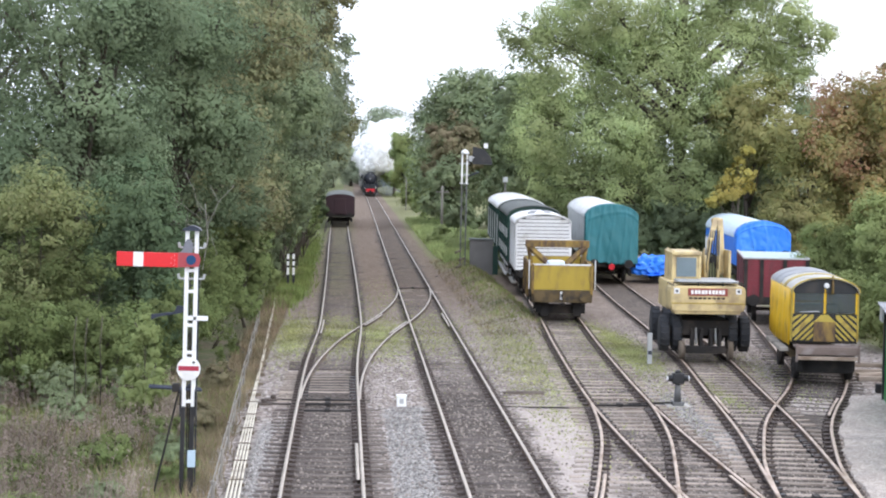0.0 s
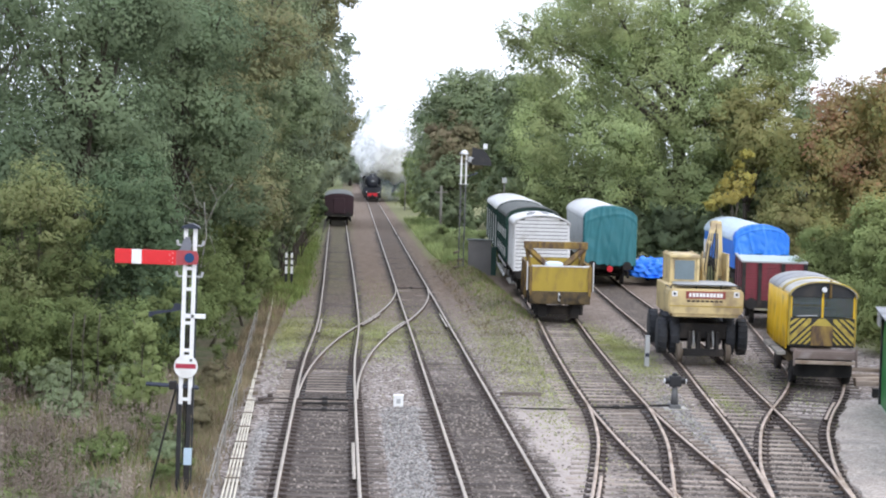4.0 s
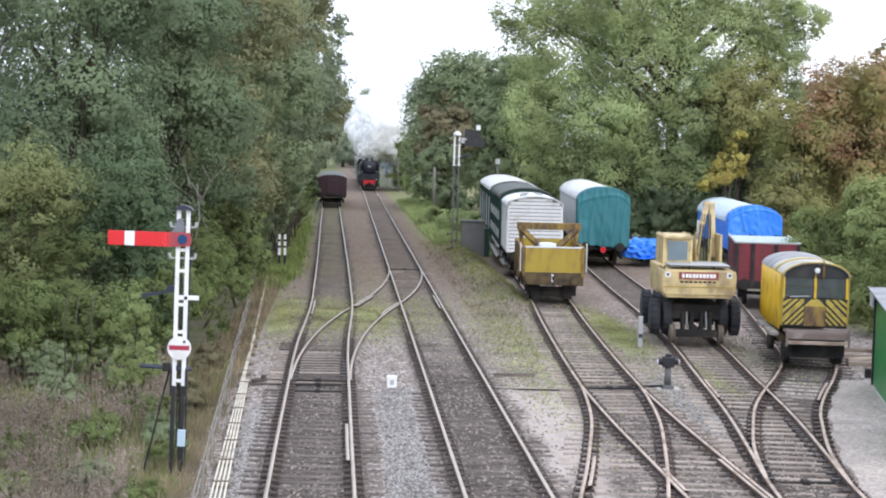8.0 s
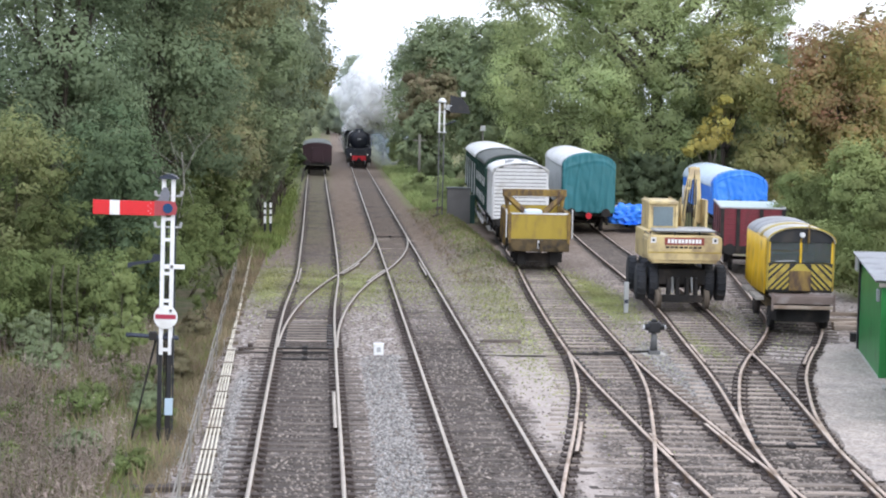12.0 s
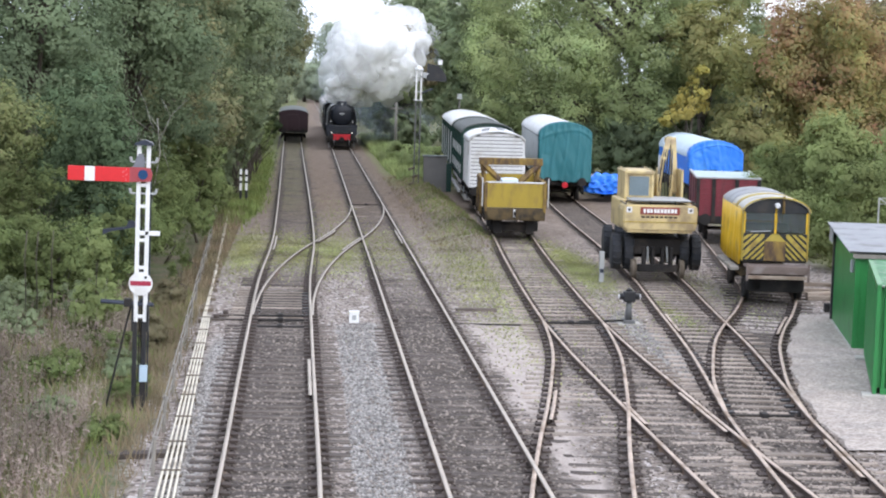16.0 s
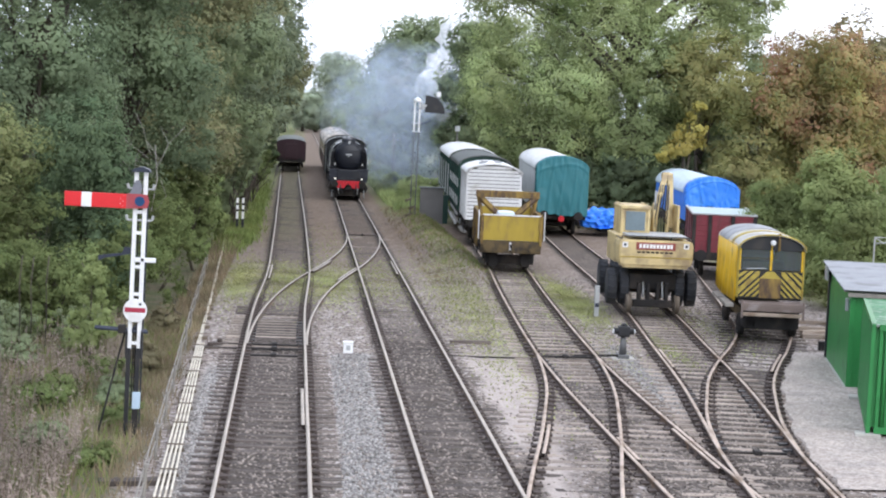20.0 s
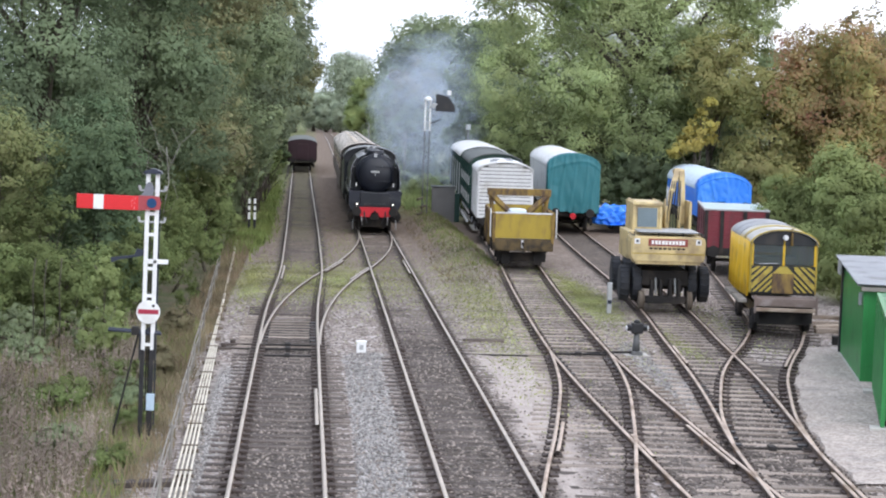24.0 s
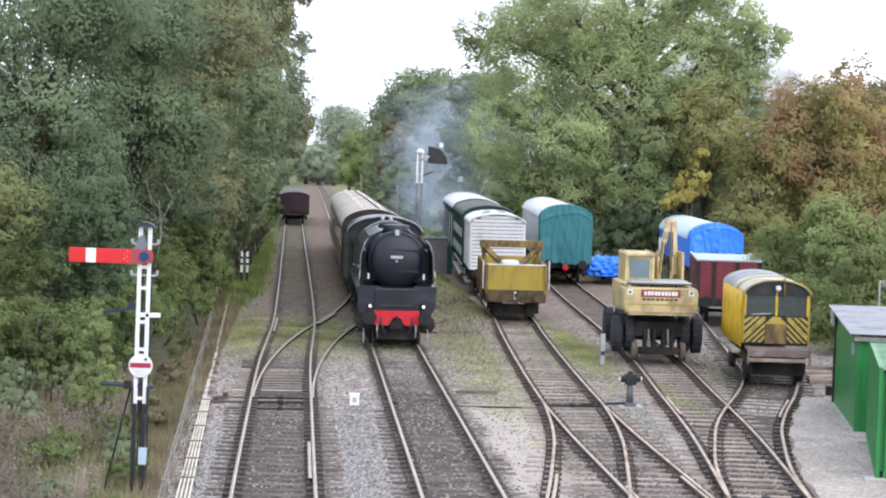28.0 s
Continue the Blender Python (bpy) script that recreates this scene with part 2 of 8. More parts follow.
LEAF = {
    "green": leaf_mat("green_leaves", ((0.176, 0.219, 0.134), (0.206, 0.256, 0.148), (0.246, 0.293, 0.164), (0.291, 0.317, 0.175))),
    "dark": leaf_mat("dark_green_leaves", ((0.174, 0.210, 0.148), (0.202, 0.246, 0.166), (0.237, 0.277, 0.178), (0.284, 0.298, 0.172))),
    "ever": leaf_mat("evergreen_leaves", ((0.090, 0.130, 0.080), (0.112, 0.160, 0.090), (0.165, 0.220, 0.110))),
    "hazel": leaf_mat("yellowing_hazel_leaves", ((0.225, 0.262, 0.115), (0.275, 0.300, 0.135), (0.180, 0.220, 0.100), (0.300, 0.288, 0.145)), 0.36, 0.8),
    "light": leaf_mat("light_green_leaves", ((0.202, 0.252, 0.107), (0.244, 0.295, 0.120), (0.289, 0.331, 0.140), (0.220, 0.265, 0.116))),
    "oak": leaf_mat("oak_leaves", ((0.264, 0.320, 0.155), (0.320, 0.375, 0.176), (0.380, 0.421, 0.202), (0.290, 0.337, 0.169))),
    # for the farthest trees: the haze of distance is mixed into this colour
    "pale": leaf_mat("haze_paled_leaves", ((0.312, 0.354, 0.259), (0.354, 0.395, 0.283), (0.280, 0.329, 0.242))),
    "hedge": leaf_mat("hedge_leaves", ((0.137, 0.177, 0.073), (0.178, 0.217, 0.085), (0.095, 0.129, 0.056), (0.228, 0.253, 0.099)), 0.3),
    # next two: the shade inside the wood is put into the leaf colour
    "shade": leaf_mat("shade_toned_undergrowth_leaves", ((0.103, 0.141, 0.074), (0.138, 0.184, 0.090), (0.084, 0.117, 0.063)), 0.3),
    "thicket": leaf_mat("shade_toned_thicket_leaves", ((0.172, 0.218, 0.130), (0.208, 0.258, 0.147), (0.144, 0.183, 0.113)), 0.4),
    "turning": leaf_mat("turning_leaves", ((0.206, 0.234, 0.129), (0.246, 0.267, 0.134), (0.320, 0.271, 0.145), (0.189, 0.222, 0.125), (0.280, 0.239, 0.138))),
    "orange": leaf_mat("russet_autumn_leaves", ((0.340, 0.312, 0.135), (0.395, 0.285, 0.130), (0.295, 0.318, 0.145), (0.405, 0.240, 0.135), (0.295, 0.312, 0.140)), 0.4, 0.85, -0.1),
    "olive": leaf_mat("olive_brown_leaves", ((0.282, 0.285, 0.119), (0.251, 0.281, 0.123), (0.334, 0.302, 0.119), (0.299, 0.255, 0.123))),
    "yellow": leaf_mat("yellow_autumn_leaves", ((0.352, 0.304, 0.080), (0.432, 0.360, 0.104), (0.264, 0.264, 0.096))),
    "brown": leaf_mat("brown_tinged_leaves", ((0.238, 0.197, 0.125), (0.263, 0.206, 0.138), (0.193, 0.206, 0.109), (0.209, 0.191, 0.121))),
    "dead": leaf_mat("dead_weed_stalks", ((0.275, 0.208, 0.182), (0.345, 0.268, 0.232), (0.215, 0.165, 0.152), (0.165, 0.185, 0.095)), 0.2),
    "dry": leaf_mat("dry_grass_blades", ((0.275, 0.215, 0.150), (0.235, 0.19, 0.125), (0.175, 0.178, 0.098), (0.275, 0.185, 0.13)), 0.2),
    "grass": leaf_mat("green_grass_blades", ((0.17, 0.21, 0.07), (0.22, 0.26, 0.09), (0.14, 0.17, 0.06)), 0.25),
    "fern": leaf_mat("pale_fresh_green_leaves", ((0.350, 0.414, 0.190), (0.405, 0.459, 0.228), (0.304, 0.369, 0.162)), 0.4),
    "meadow": leaf_mat("pale_meadow_grass_blades", ((0.30, 0.36, 0.15), (0.36, 0.41, 0.19), (0.26, 0.32, 0.13)), 0.25),
    "moss": leaf_mat("yellow_green_weed_blades", ((0.33, 0.35, 0.15), (0.28, 0.31, 0.12), (0.36, 0.345, 0.19)), 0.25),
}


def vapour_mat(name, col, dense, grain=0.5):
    """One shell of a cloud: a dull white skin, torn by soft gaps."""
    m = bpy.data.materials.new(name)
    m.use_nodes = True
    n, l = m.node_tree.nodes, m.node_tree.links
    n.clear()
    co = n.new("ShaderNodeTexCoord")
    t = n.new("ShaderNodeTexNoise")
    t.inputs["Scale"].default_value, t.inputs["Detail"].default_value = 1.5, 5
    l.new(co.outputs["Object"], t.inputs["Vector"])
    r = n.new("ShaderNodeMapRange")
    r.inputs["From Min"].default_value, r.inputs["From Max"].default_value = 0.5 - grain / 2, 0.5 + grain / 2
    r.inputs["To Min"].default_value, r.inputs["To Max"].default_value = max(0.0, 2 * dense - 1), min(1.0, 2 * dense)
    l.new(t.outputs["Fac"], r.inputs["Value"])
    d, s, clear, a, b, out = (n.new("ShaderNode" + k) for k in ("BsdfDiffuse", "BsdfTranslucent", "BsdfTransparent", "MixShader", "MixShader", "OutputMaterial"))
    d.inputs["Color"].default_value = s.inputs["Color"].default_value = (*col, 1)
    a.inputs["Fac"].default_value = 0.2
    l.new(d.outputs[0], a.inputs[1])
    l.new(s.outputs[0], a.inputs[2])
    l.new(r.outputs[0], b.inputs["Fac"])
    l.new(clear.outputs[0], b.inputs[1])
    l.new(a.outputs[0], b.inputs[2])
    l.new(b.outputs[0], out.inputs["Surface"])
    return m


STEAM = [vapour_mat("steam_veil", (0.98, 0.98, 0.98), 0.42, 0.8), vapour_mat("steam_cloud", (0.98, 0.98, 0.98), 0.8, 0.5), vapour_mat("steam_body", (0.98, 0.98, 0.98), 1.0, 0.5)]
SMOKE = [vapour_mat("smoke_veil", (0.74, 0.85, 1.0), 0.032, 0.5)]
# ---- builders ----
def thing(name, label, category, m=None, group="", kind=""):
    ob = tagged(new(name), label, category, group, kind)
    ob.empty_display_size = 0.3
    if m is not None:
        ob.matrix_basis = m
    return ob


def part(name, bm, material, parent, label="", category="", kind=""):
    """Links a bmesh as one mesh object under a thing or a part."""
    me = bpy.data.meshes.new(name)
    bm.normal_update()
    bm.to_mesh(me)
    bm.free()
    for k in material if isinstance(material, (list, tuple)) else (material,):
        me.materials.append(k)
    ob = new(name, me)
    ob.parent = parent
    return tagged(ob, label, category, "", kind)


def raw(name, verts, faces, materials, parent=None, index=None, smooth=False):
    """A mesh object from arrays of corners and faces that all have the same number of corners."""
    verts, faces = np.asarray(verts, np.float32), np.asarray(faces, np.int32)
    me = bpy.data.meshes.new(name)
    me.vertices.add(len(verts))
    me.vertices.foreach_set("co", verts.ravel())
    k = faces.shape[1]
    me.loops.add(faces.size)
    me.loops.foreach_set("vertex_index", faces.ravel())
    me.polygons.add(len(faces))
    me.polygons.foreach_set("loop_start", np.arange(0, faces.size, k, dtype=np.int32))
    for m in materials:
        me.materials.append(m)
    if index is not None:
        me.polygons.foreach_set("material_index", np.asarray(index, np.int32))
    if smooth:
        me.polygons.foreach_set("use_smooth", np.ones(len(faces), bool))
    me.update(calc_edges=True)
    ob = new(name, me)
    ob.parent = parent
    return ob


def mesh():
    return bmesh.new()


def box(bm, x0, x1, y0, y1, z0, z1, bev=0.0, mi=0):
    v = [bm.verts.new((x, y, z)) for z in (z0, z1) for y in (y0, y1) for x in (x0, x1)]
    fs = [bm.faces.new([v[i] for i in q]) for q in ((0, 2, 3, 1), (4, 5, 7, 6), (0, 1, 5, 4), (2, 6, 7, 3), (0, 4, 6, 2), (1, 3, 7, 5))]
    for f in fs:
        f.material_index = mi
    if bev:
        bmesh.ops.bevel(bm, geom=list({e for f in fs for e in f.edges}), offset=bev, segments=2, affect="EDGES", profile=0.7)
    return bm


def tube(bm, a, b, r0, r1=None, n=10, mi=0):
    """A round bar or cone from a to b."""
    a, b = Vector(a), Vector(b)
    r1 = r0 if r1 is None else r1
    q = (b - a).to_track_quat("Z", "Y")
    rings = [[bm.verts.new(p + q @ Vector((r * math.cos(2 * math.pi * k / n), r * math.sin(2 * math.pi * k / n), 0))) for k in range(n)] for p, r in ((a, r0), (b, r1))]
    for k in range(n):
        f = bm.faces.new((rings[0][k], rings[0][(k + 1) % n], rings[1][(k + 1) % n], rings[1][k]))
        f.smooth, f.material_index = n > 6, mi
    for ring in (rings[0][::-1], rings[1]):
        bm.faces.new(ring).material_index = mi
    return bm


def polytube(bm, pts, r, n=6):
    """One bent round bar through several places."""
    pts = [Vector(p) for p in pts]
    rings = []
    for k, p in enumerate(pts):
        d = pts[min(k + 1, len(pts) - 1)] - pts[max(k - 1, 0)]
        q = d.to_track_quat("Z", "Y")
        rings.append([bm.verts.new(p + q @ Vector((r * math.cos(2 * math.pi * j / n), r * math.sin(2 * math.pi * j / n), 0))) for j in range(n)])
    for a, b in zip(rings, rings[1:]):
        for j in range(n):
            bm.faces.new((a[j], a[(j + 1) % n], b[(j + 1) % n], b[j])).smooth = True
    bm.faces.new(rings[0][::-1])
    bm.faces.new(rings[-1])
    return bm


def prism(bm, outline, y0, y1, mi=0, smooth=False):
    """An outline in x and z drawn out along y."""
    a = [bm.verts.new((x, y0, z)) for x, z in outline]
    b = [bm.verts.new((x, y1, z)) for x, z in outline]
    n = len(outline)
    for k in range(n):
        f = bm.faces.new((a[k], a[(k + 1) % n], b[(k + 1) % n], b[k]))
        f.smooth, f.material_index = smooth, mi
    bm.faces.new(a[::-1]).material_index = mi
    bm.faces.new(b).material_index = mi
    return bm


def turned(bm, profile, c, axis="y", n=24, mi=0):
    """A turned body: rows of (place along the axis, radius)."""
    rings = []
    for s, r in profile:
        ring = []
        for k in range(n):
            u, w = r * math.cos(2 * math.pi * k / n), r * math.sin(2 * math.pi * k / n)
            p = {"y": (u, s, w), "z": (u, w, s), "x": (s, u, w)}[axis]
            ring.append(bm.verts.new(Vector(c) + Vector(p)))
        rings.append(ring)
    for a, b in zip(rings, rings[1:]):
        for k in range(n):
            f = bm.faces.new((a[k], a[(k + 1) % n], b[(k + 1) % n], b[k]))
            f.smooth, f.material_index = True, mi
    bm.faces.new(rings[0][::-1]).material_index = mi
    bm.faces.new(rings[-1]).material_index = mi
    bmesh.ops.recalc_face_normals(bm, faces=bm.faces[:])
    return bm


def arch(w, eave, rise, n=12):
    """Points of a low arched roof from the one eave over the top to the other."""
    return [(-w / 2 * math.cos(math.pi * k / n), eave + rise * math.sin(math.pi * k / n)) for k in range(n + 1)]


def wheelset(parent, y, r=0.46, gauge=1.435, material="under", deep=0.13):
    """Two flanged wheels on an axle, each a part."""
    for side in (-1, 1):
        x = side * gauge / 2
        bm = mesh()
        turned(bm, [(0.0, r), (deep * side, r - 0.012), (deep * side, r - 0.07), (deep * side * 0.7, r - 0.09), (deep * side * 0.7, 0.1), (deep * side, 0.1)], (x - 0.02 * side, y, r), "x", 24)
        turned(bm, [(-0.028 * side, r + 0.028), (0, r + 0.028)], (x - 0.02 * side, y, r), "x", 24)
        part("wheel", bm, M[material], parent)
    part("axle", tube(mesh(), (-gauge / 2, y, r), (gauge / 2, y, r), 0.07), M[material], parent)


def buffers(parent, y, z, out=-0.45, spread=0.86, material="under"):
    for side in (-1, 1):
        bm = mesh()
        a, b = sorted((y, y + out))
        tube(bm, (side * spread, y, z), (side * spread, y + out * 0.75, z), 0.09, 0.075, 12)
        tube(bm, (side * spread, y + out * 0.75, z), (side * spread, y + out, z), 0.21, 0.22, 16)
        part("buffer", bm, M[material], parent)


def hook(parent, y, z, out=-0.25):
    bm = mesh()
    box(bm, -0.04, 0.04, min(y, y + out), max(y, y + out), z - 0.06, z + 0.05, 0.015)
    for k in range(3):
        tube(bm, (-0.035, y + out * 0.8, z - 0.04 - 0.13 * k), (0.035, y + out * 0.8, z - 0.15 - 0.13 * k), 0.018, n=6)
    part("coupling", bm, M["under"], parent)
# ---- plan of the tracks: the middle of each as x over y; the rails' tops lie at TOP ----
TOP = 0.16


def curve(points):
    """A smooth line x(y) through a few places."""
    ys, xs = np.array(sorted(points)).T
    slope = np.gradient(xs, ys)

    def x(y):
        k = int(np.clip(np.searchsorted(ys, y) - 1, 0, len(ys) - 2))
        h = ys[k + 1] - ys[k]
        s = (y - ys[k]) / h
        if s < 0 or s > 1:
            return xs[k if s < 0 else k + 1] + slope[k if s < 0 else k + 1] * (y - ys[k if s < 0 else k + 1])
        return float(xs[k] * (1 + 2 * s) * (1 - s) ** 2 + slope[k] * h * s * (1 - s) ** 2 + xs[k + 1] * s * s * (3 - 2 * s) + slope[k + 1] * h * s * s * (s - 1))
    return x


up_line = curve([(-40, -0.46), (12, -0.46), (25, -0.47), (33, -0.52), (41, -0.56), (46.5, -0.58), (50.5, -0.555), (54.5, -0.48), (58.5, -0.415), (62.5, -0.405), (68, -0.44), (80, -0.535), (97, -0.70), (116, -0.90), (150, -1.22), (172, -1.44)])


def down_line(y):
    return 2.92 - 0.000025 * max(0.0, y - 200) ** 2


def crossover(y):
    s = (y - 41.5) / 38.0
    return -0.52 + 3.44 * (2 * s * s if s < 0.5 else 1 - 2 * (1 - s) ** 2)


van_road = curve([(41, 6.80), (45, 6.97), (51, 7.28), (57, 7.63), (63, 8.02), (74, 8.57), (110, 10.4)])
lead = curve([(20, 3.60), (24, 4.22), (27.3, 4.80), (30.2, 5.35), (32.8, 5.80), (35.8, 6.28), (39.3, 6.66), (41, 6.80)])
link = curve([(18, 7.1), (22, 6.92), (27.5, 6.80), (32, 6.76), (36.3, 6.74), (41, 6.80)])
digger_road = curve([(16, 7.45), (26, 8.24), (29.6, 8.60), (32, 8.93), (36.3, 9.50), (44, 10.30), (50, 10.92), (60, 11.62), (70, 12.15), (83, 12.95), (105, 14.7)])
trolley_road = curve([(29.5, 8.59), (32.7, 9.15), (35.2, 9.75), (38, 10.5), (40.6, 11.38), (43.2, 12.35), (46.5, 13.42), (52, 14.45), (62, 16.1), (75, 18.2)])

# ---- ground: one sheet to the horizon, level round the tracks ----
gx = np.unique(np.r_[-3000, -1200, -500, -200, -90, np.arange(-60, -16, 4), np.arange(-16, -3, 0.4), np.arange(-3, 15, 0.2), np.arange(15, 32.1, 0.4), np.arange(34, 80, 6), 120, 220, 520, 1200, 3000])
gy = np.unique(np.r_[-800, -200, -60, 0, np.arange(12, 20, 0.5), np.arange(20, 64, 0.25), np.arange(64, 130.1, 0.5), np.arange(132, 420, 6), 500, 700, 1200, 2500, 4500])
GX, GY = np.meshgrid(gx, gy)


def soft_step(v, a, b):
    s = np.clip((v - a) / (b - a), 0, 1)
    return s * s * (3 - 2 * s)


def ripple(x, y):
    return np.sin(x * 1.9 + 0.7 * np.sin(y * 0.8)) * np.sin(y * 1.3 + 0.9 * np.sin(x * 1.1)) + 0.5 * np.sin(x * 4.3 + y * 2.1) * np.sin(y * 3.7 - x)


rel = 0.008 * ripple(GX, GY) * (np.abs(GX) < 40)
bank = soft_step(-GX, 2.7, 4.2)
rel += bank * (-0.10 + 0.05 * ripple(GX * 0.6, GY * 0.6)) + 0.9 * soft_step(-GX, 8, 30)
knoll = soft_step(GX, 4.2, 6.0) * (1 - soft_step(GX, 6.3, 7.4)) * soft_step(GY, 56, 68)
rel += 0.5 * knoll * (1 - soft_step(GY, 92, 110))
# ballast heaped over the sleepers, thin and patchy near the points, thick farther up the lines
mottle = 0.5 + 0.3 * ripple(GX * 1.3 + 2, GY * 1.1) + 0.2 * ripple(GX * 3.1, GY * 2.7 + 1)
heaped = np.zeros_like(GX)


def heap_on(mask, deep):
    np.maximum(heaped, mask * deep, out=heaped)


span = soft_step(GX, -2.6, -1.9) * (1 - soft_step(GX, 4.4, 5.0))
heap_on(span * soft_step(GY + 2 * mottle, 49, 54), (0.05 + 0.012 * mottle) * (1 - 0.35 * soft_step(GY, 60, 68)))
heap_on(soft_step(GX, -1.2, -1.0) * (1 - soft_step(GX, 0.1, 0.4)) * (1 - soft_step(GY, 40, 41.5)), 0.008 + 0.026 * mottle)
heap_on(soft_step(GX, 0.6, 1.1) * (1 - soft_step(GX, 4.2, 4.6)) * (1 - soft_step(GX, 1.8, 2.0) * 0.1), 0.02 + 0.028 * mottle)
heap_on(soft_step(GX, 4.2, 4.6) * (1 - soft_step(GX, 7.0, 7.9)) * (1 - soft_step(GY, 36, 40)), 0.012 + 0.032 * mottle)
heap_on(soft_step(GX, 7.0, 7.9) * (1 - soft_step(GX, 9.2, 9.8)) * (1 - soft_step(GY, 30, 34)), 0.01 + 0.03 * mottle)
heap_on(soft_step(GX, 0.3, 0.5) * (1 - soft_step(GX, 1.7, 2.2)) * soft_step(GY, 41, 42) * (1 - soft_step(GY, 49, 52)), 0.062 + 0.012 * mottle)
heap_on(soft_step(GX, 5.5, 6.5) * (1 - soft_step(GX, 10, 12)) * soft_step(GY, 57, 66), 0.06)
heap_on(soft_step(GX, 10.0, 10.5) * soft_step(GY, 56, 64) * (1 - soft_step(GX, 17, 20)), 0.05 + 0.02 * mottle)
heap_on(soft_step(GX, 9.0, 9.6) * (1 - soft_step(GX, 13, 14)) * (1 - soft_step(GY, 30, 33)), 0.008 + 0.028 * mottle)
hollow = np.zeros_like(GX)
for x0, x1, y0, y1 in ((-2.0, -1.35, 20, 40), (0.35, 0.85, 20, 40), (1.65, 2.0, 20, 40), (-1.3, 0.25, 42, 48), (8.55, 9.9, 30, 37.5), (5.9, 6.7, 38, 42)):
    np.maximum(hollow, soft_step(GX, x0 - 0.1, x0 + 0.1) * (1 - soft_step(GX, x1 - 0.1, x1 + 0.1)) * soft_step(GY, y0 - 0.5, y0 + 0.3) * (1 - soft_step(GY, y1 - 0.3, y1 + 0.6)), out=hollow)
for fn_, y0, y1 in ((van_road, 43, 58), (digger_road, 39, 57), (trolley_road, 39, 43)):
    mid_ = np.array([fn_(v) for v in gy])[:, None]
    np.maximum(hollow, np.exp(-((GX - mid_) / 1.25) ** 6) * soft_step(GY, y0 - 0.5, y0 + 0.5) * (1 - soft_step(GY, y1 - 2, y1 + 2)), out=hollow)
rel += heaped * (1 - hollow) + 0.016 * hollow
rel += 0.013 * soft_step(GX, -1.3, -1.1) * (1 - soft_step(GX, 0.1, 0.3)) * soft_step(GY, 42.0, 42.6) * (1 - soft_step(GY, 47.2, 47.8))
GZ = rel


def ground_h(x, y):
    """Height of the ground at the given places."""
    x, y = np.asarray(x, float), np.asarray(y, float)
    i, j = np.clip(np.searchsorted(gx, x) - 1, 0, len(gx) - 2), np.clip(np.searchsorted(gy, y) - 1, 0, len(gy) - 2)
    u, v = (x - gx[i]) / (gx[i + 1] - gx[i]), (y - gy[j]) / (gy[j + 1] - gy[j])
    return (GZ[j, i] * (1 - u) + GZ[j, i + 1] * u) * (1 - v) + (GZ[j + 1, i] * (1 - u) + GZ[j + 1, i + 1] * u) * v


kx, ky = len(gx), len(gy)
ids = np.arange(kx * ky).reshape(ky, kx)
quads = np.stack([ids[:-1, :-1], ids[:-1, 1:], ids[1:, 1:], ids[1:, :-1]], -1).reshape(-1, 4)
ground = raw("ground", np.stack([GX, GY, GZ], -1).reshape(-1, 3), quads, [], None, None, True)
tagged(ground, "gravel, ballast and weedy earth of a railway yard", "ground", "", "structure")

# what covers the ground: red fresh ballast, green grass, blue the smooth yard surface, alpha dark oily cinders and
# rail-side shadow
wob = 0.16 * ripple(GX * 1.7, GY * 1.1)
fresh = soft_step(GX + wob, 0.78, 1.02) * (1 - soft_step(GX + wob, 1.6, 1.85)) * (1 - soft_step(GY + 3 * wob, 39.6, 41.6))
sandy = 0.75 * soft_step(GX + wob, 4.0, 4.3) * (1 - soft_step(GX + wob, 4.6 + 0.07 * (GY - 28), 5.2 + 0.07 * (GY - 28))) * (1 - soft_step(GY, 39, 44))
fresh = np.maximum(fresh, 0.7 * soft_step(GX + wob, 7.9, 8.2) * (1 - soft_step(GX + wob, 8.5, 9.0)) * soft_step(GY, 33, 35) * (1 - soft_step(GY, 42, 45)))
fresh = np.maximum(fresh, 0.8 * (1 - soft_step(GX + wob, -1.75, -1.5)) * soft_step(GX, -2.3, -2.0) * (1 - soft_step(GY, 37, 40)))
grass = soft_step(-GX + wob + 0.75 * soft_step(GY, 66, 74), 2.5, 3.1)
grass = np.maximum(grass, 0.7 * soft_step(GX + wob, 4.5, 5.1) * soft_step(GY + 6 * wob, 84, 94))
grass = np.maximum(grass, soft_step(GX + wob * 3, 5.2, 6.6) * soft_step(GY + 8 * wob, 96, 108) * (1 - soft_step(GX, 12, 14)))
grass = np.maximum(grass, soft_step(GY + 6 * wob, 118, 150) * (soft_step(GX, 4.6, 5.6)))
grass = np.maximum(grass, 0.9 * np.exp(-((GX - 9.05 + wob) / 0.55) ** 2 - ((GY - 55) / 4.5) ** 2))
grass = np.maximum(grass, 0.35 * np.exp(-((GX - 5.4 + 2 * wob) / 1.2) ** 2 - ((GY - 55) / 13) ** 2))
grass = np.maximum(grass, 0.5 * np.exp(-((GX - 1.0 + 2 * wob) / 1.0) ** 2 - ((GY - 56.5) / 4) ** 2))
grass = np.maximum(grass, 0.45 * np.exp(-((GX + 2.0 + wob) / 0.5) ** 2 - ((GY - 57) / 5.5) ** 2))
grass = np.maximum(grass, soft_step(GX, 17, 19) * soft_step(GY, 44, 50))
grass = np.maximum(grass, 0.45 * np.exp(-((GX - 6.2 + 2 * wob) / 0.8) ** 2 - ((GY - 76) / 15) ** 2))
sandy = np.maximum(sandy, 0.9 * np.exp(-((GX - 11.9 + wob) / 0.9) ** 4 - ((GY - 42.0) / 1.9) ** 4))
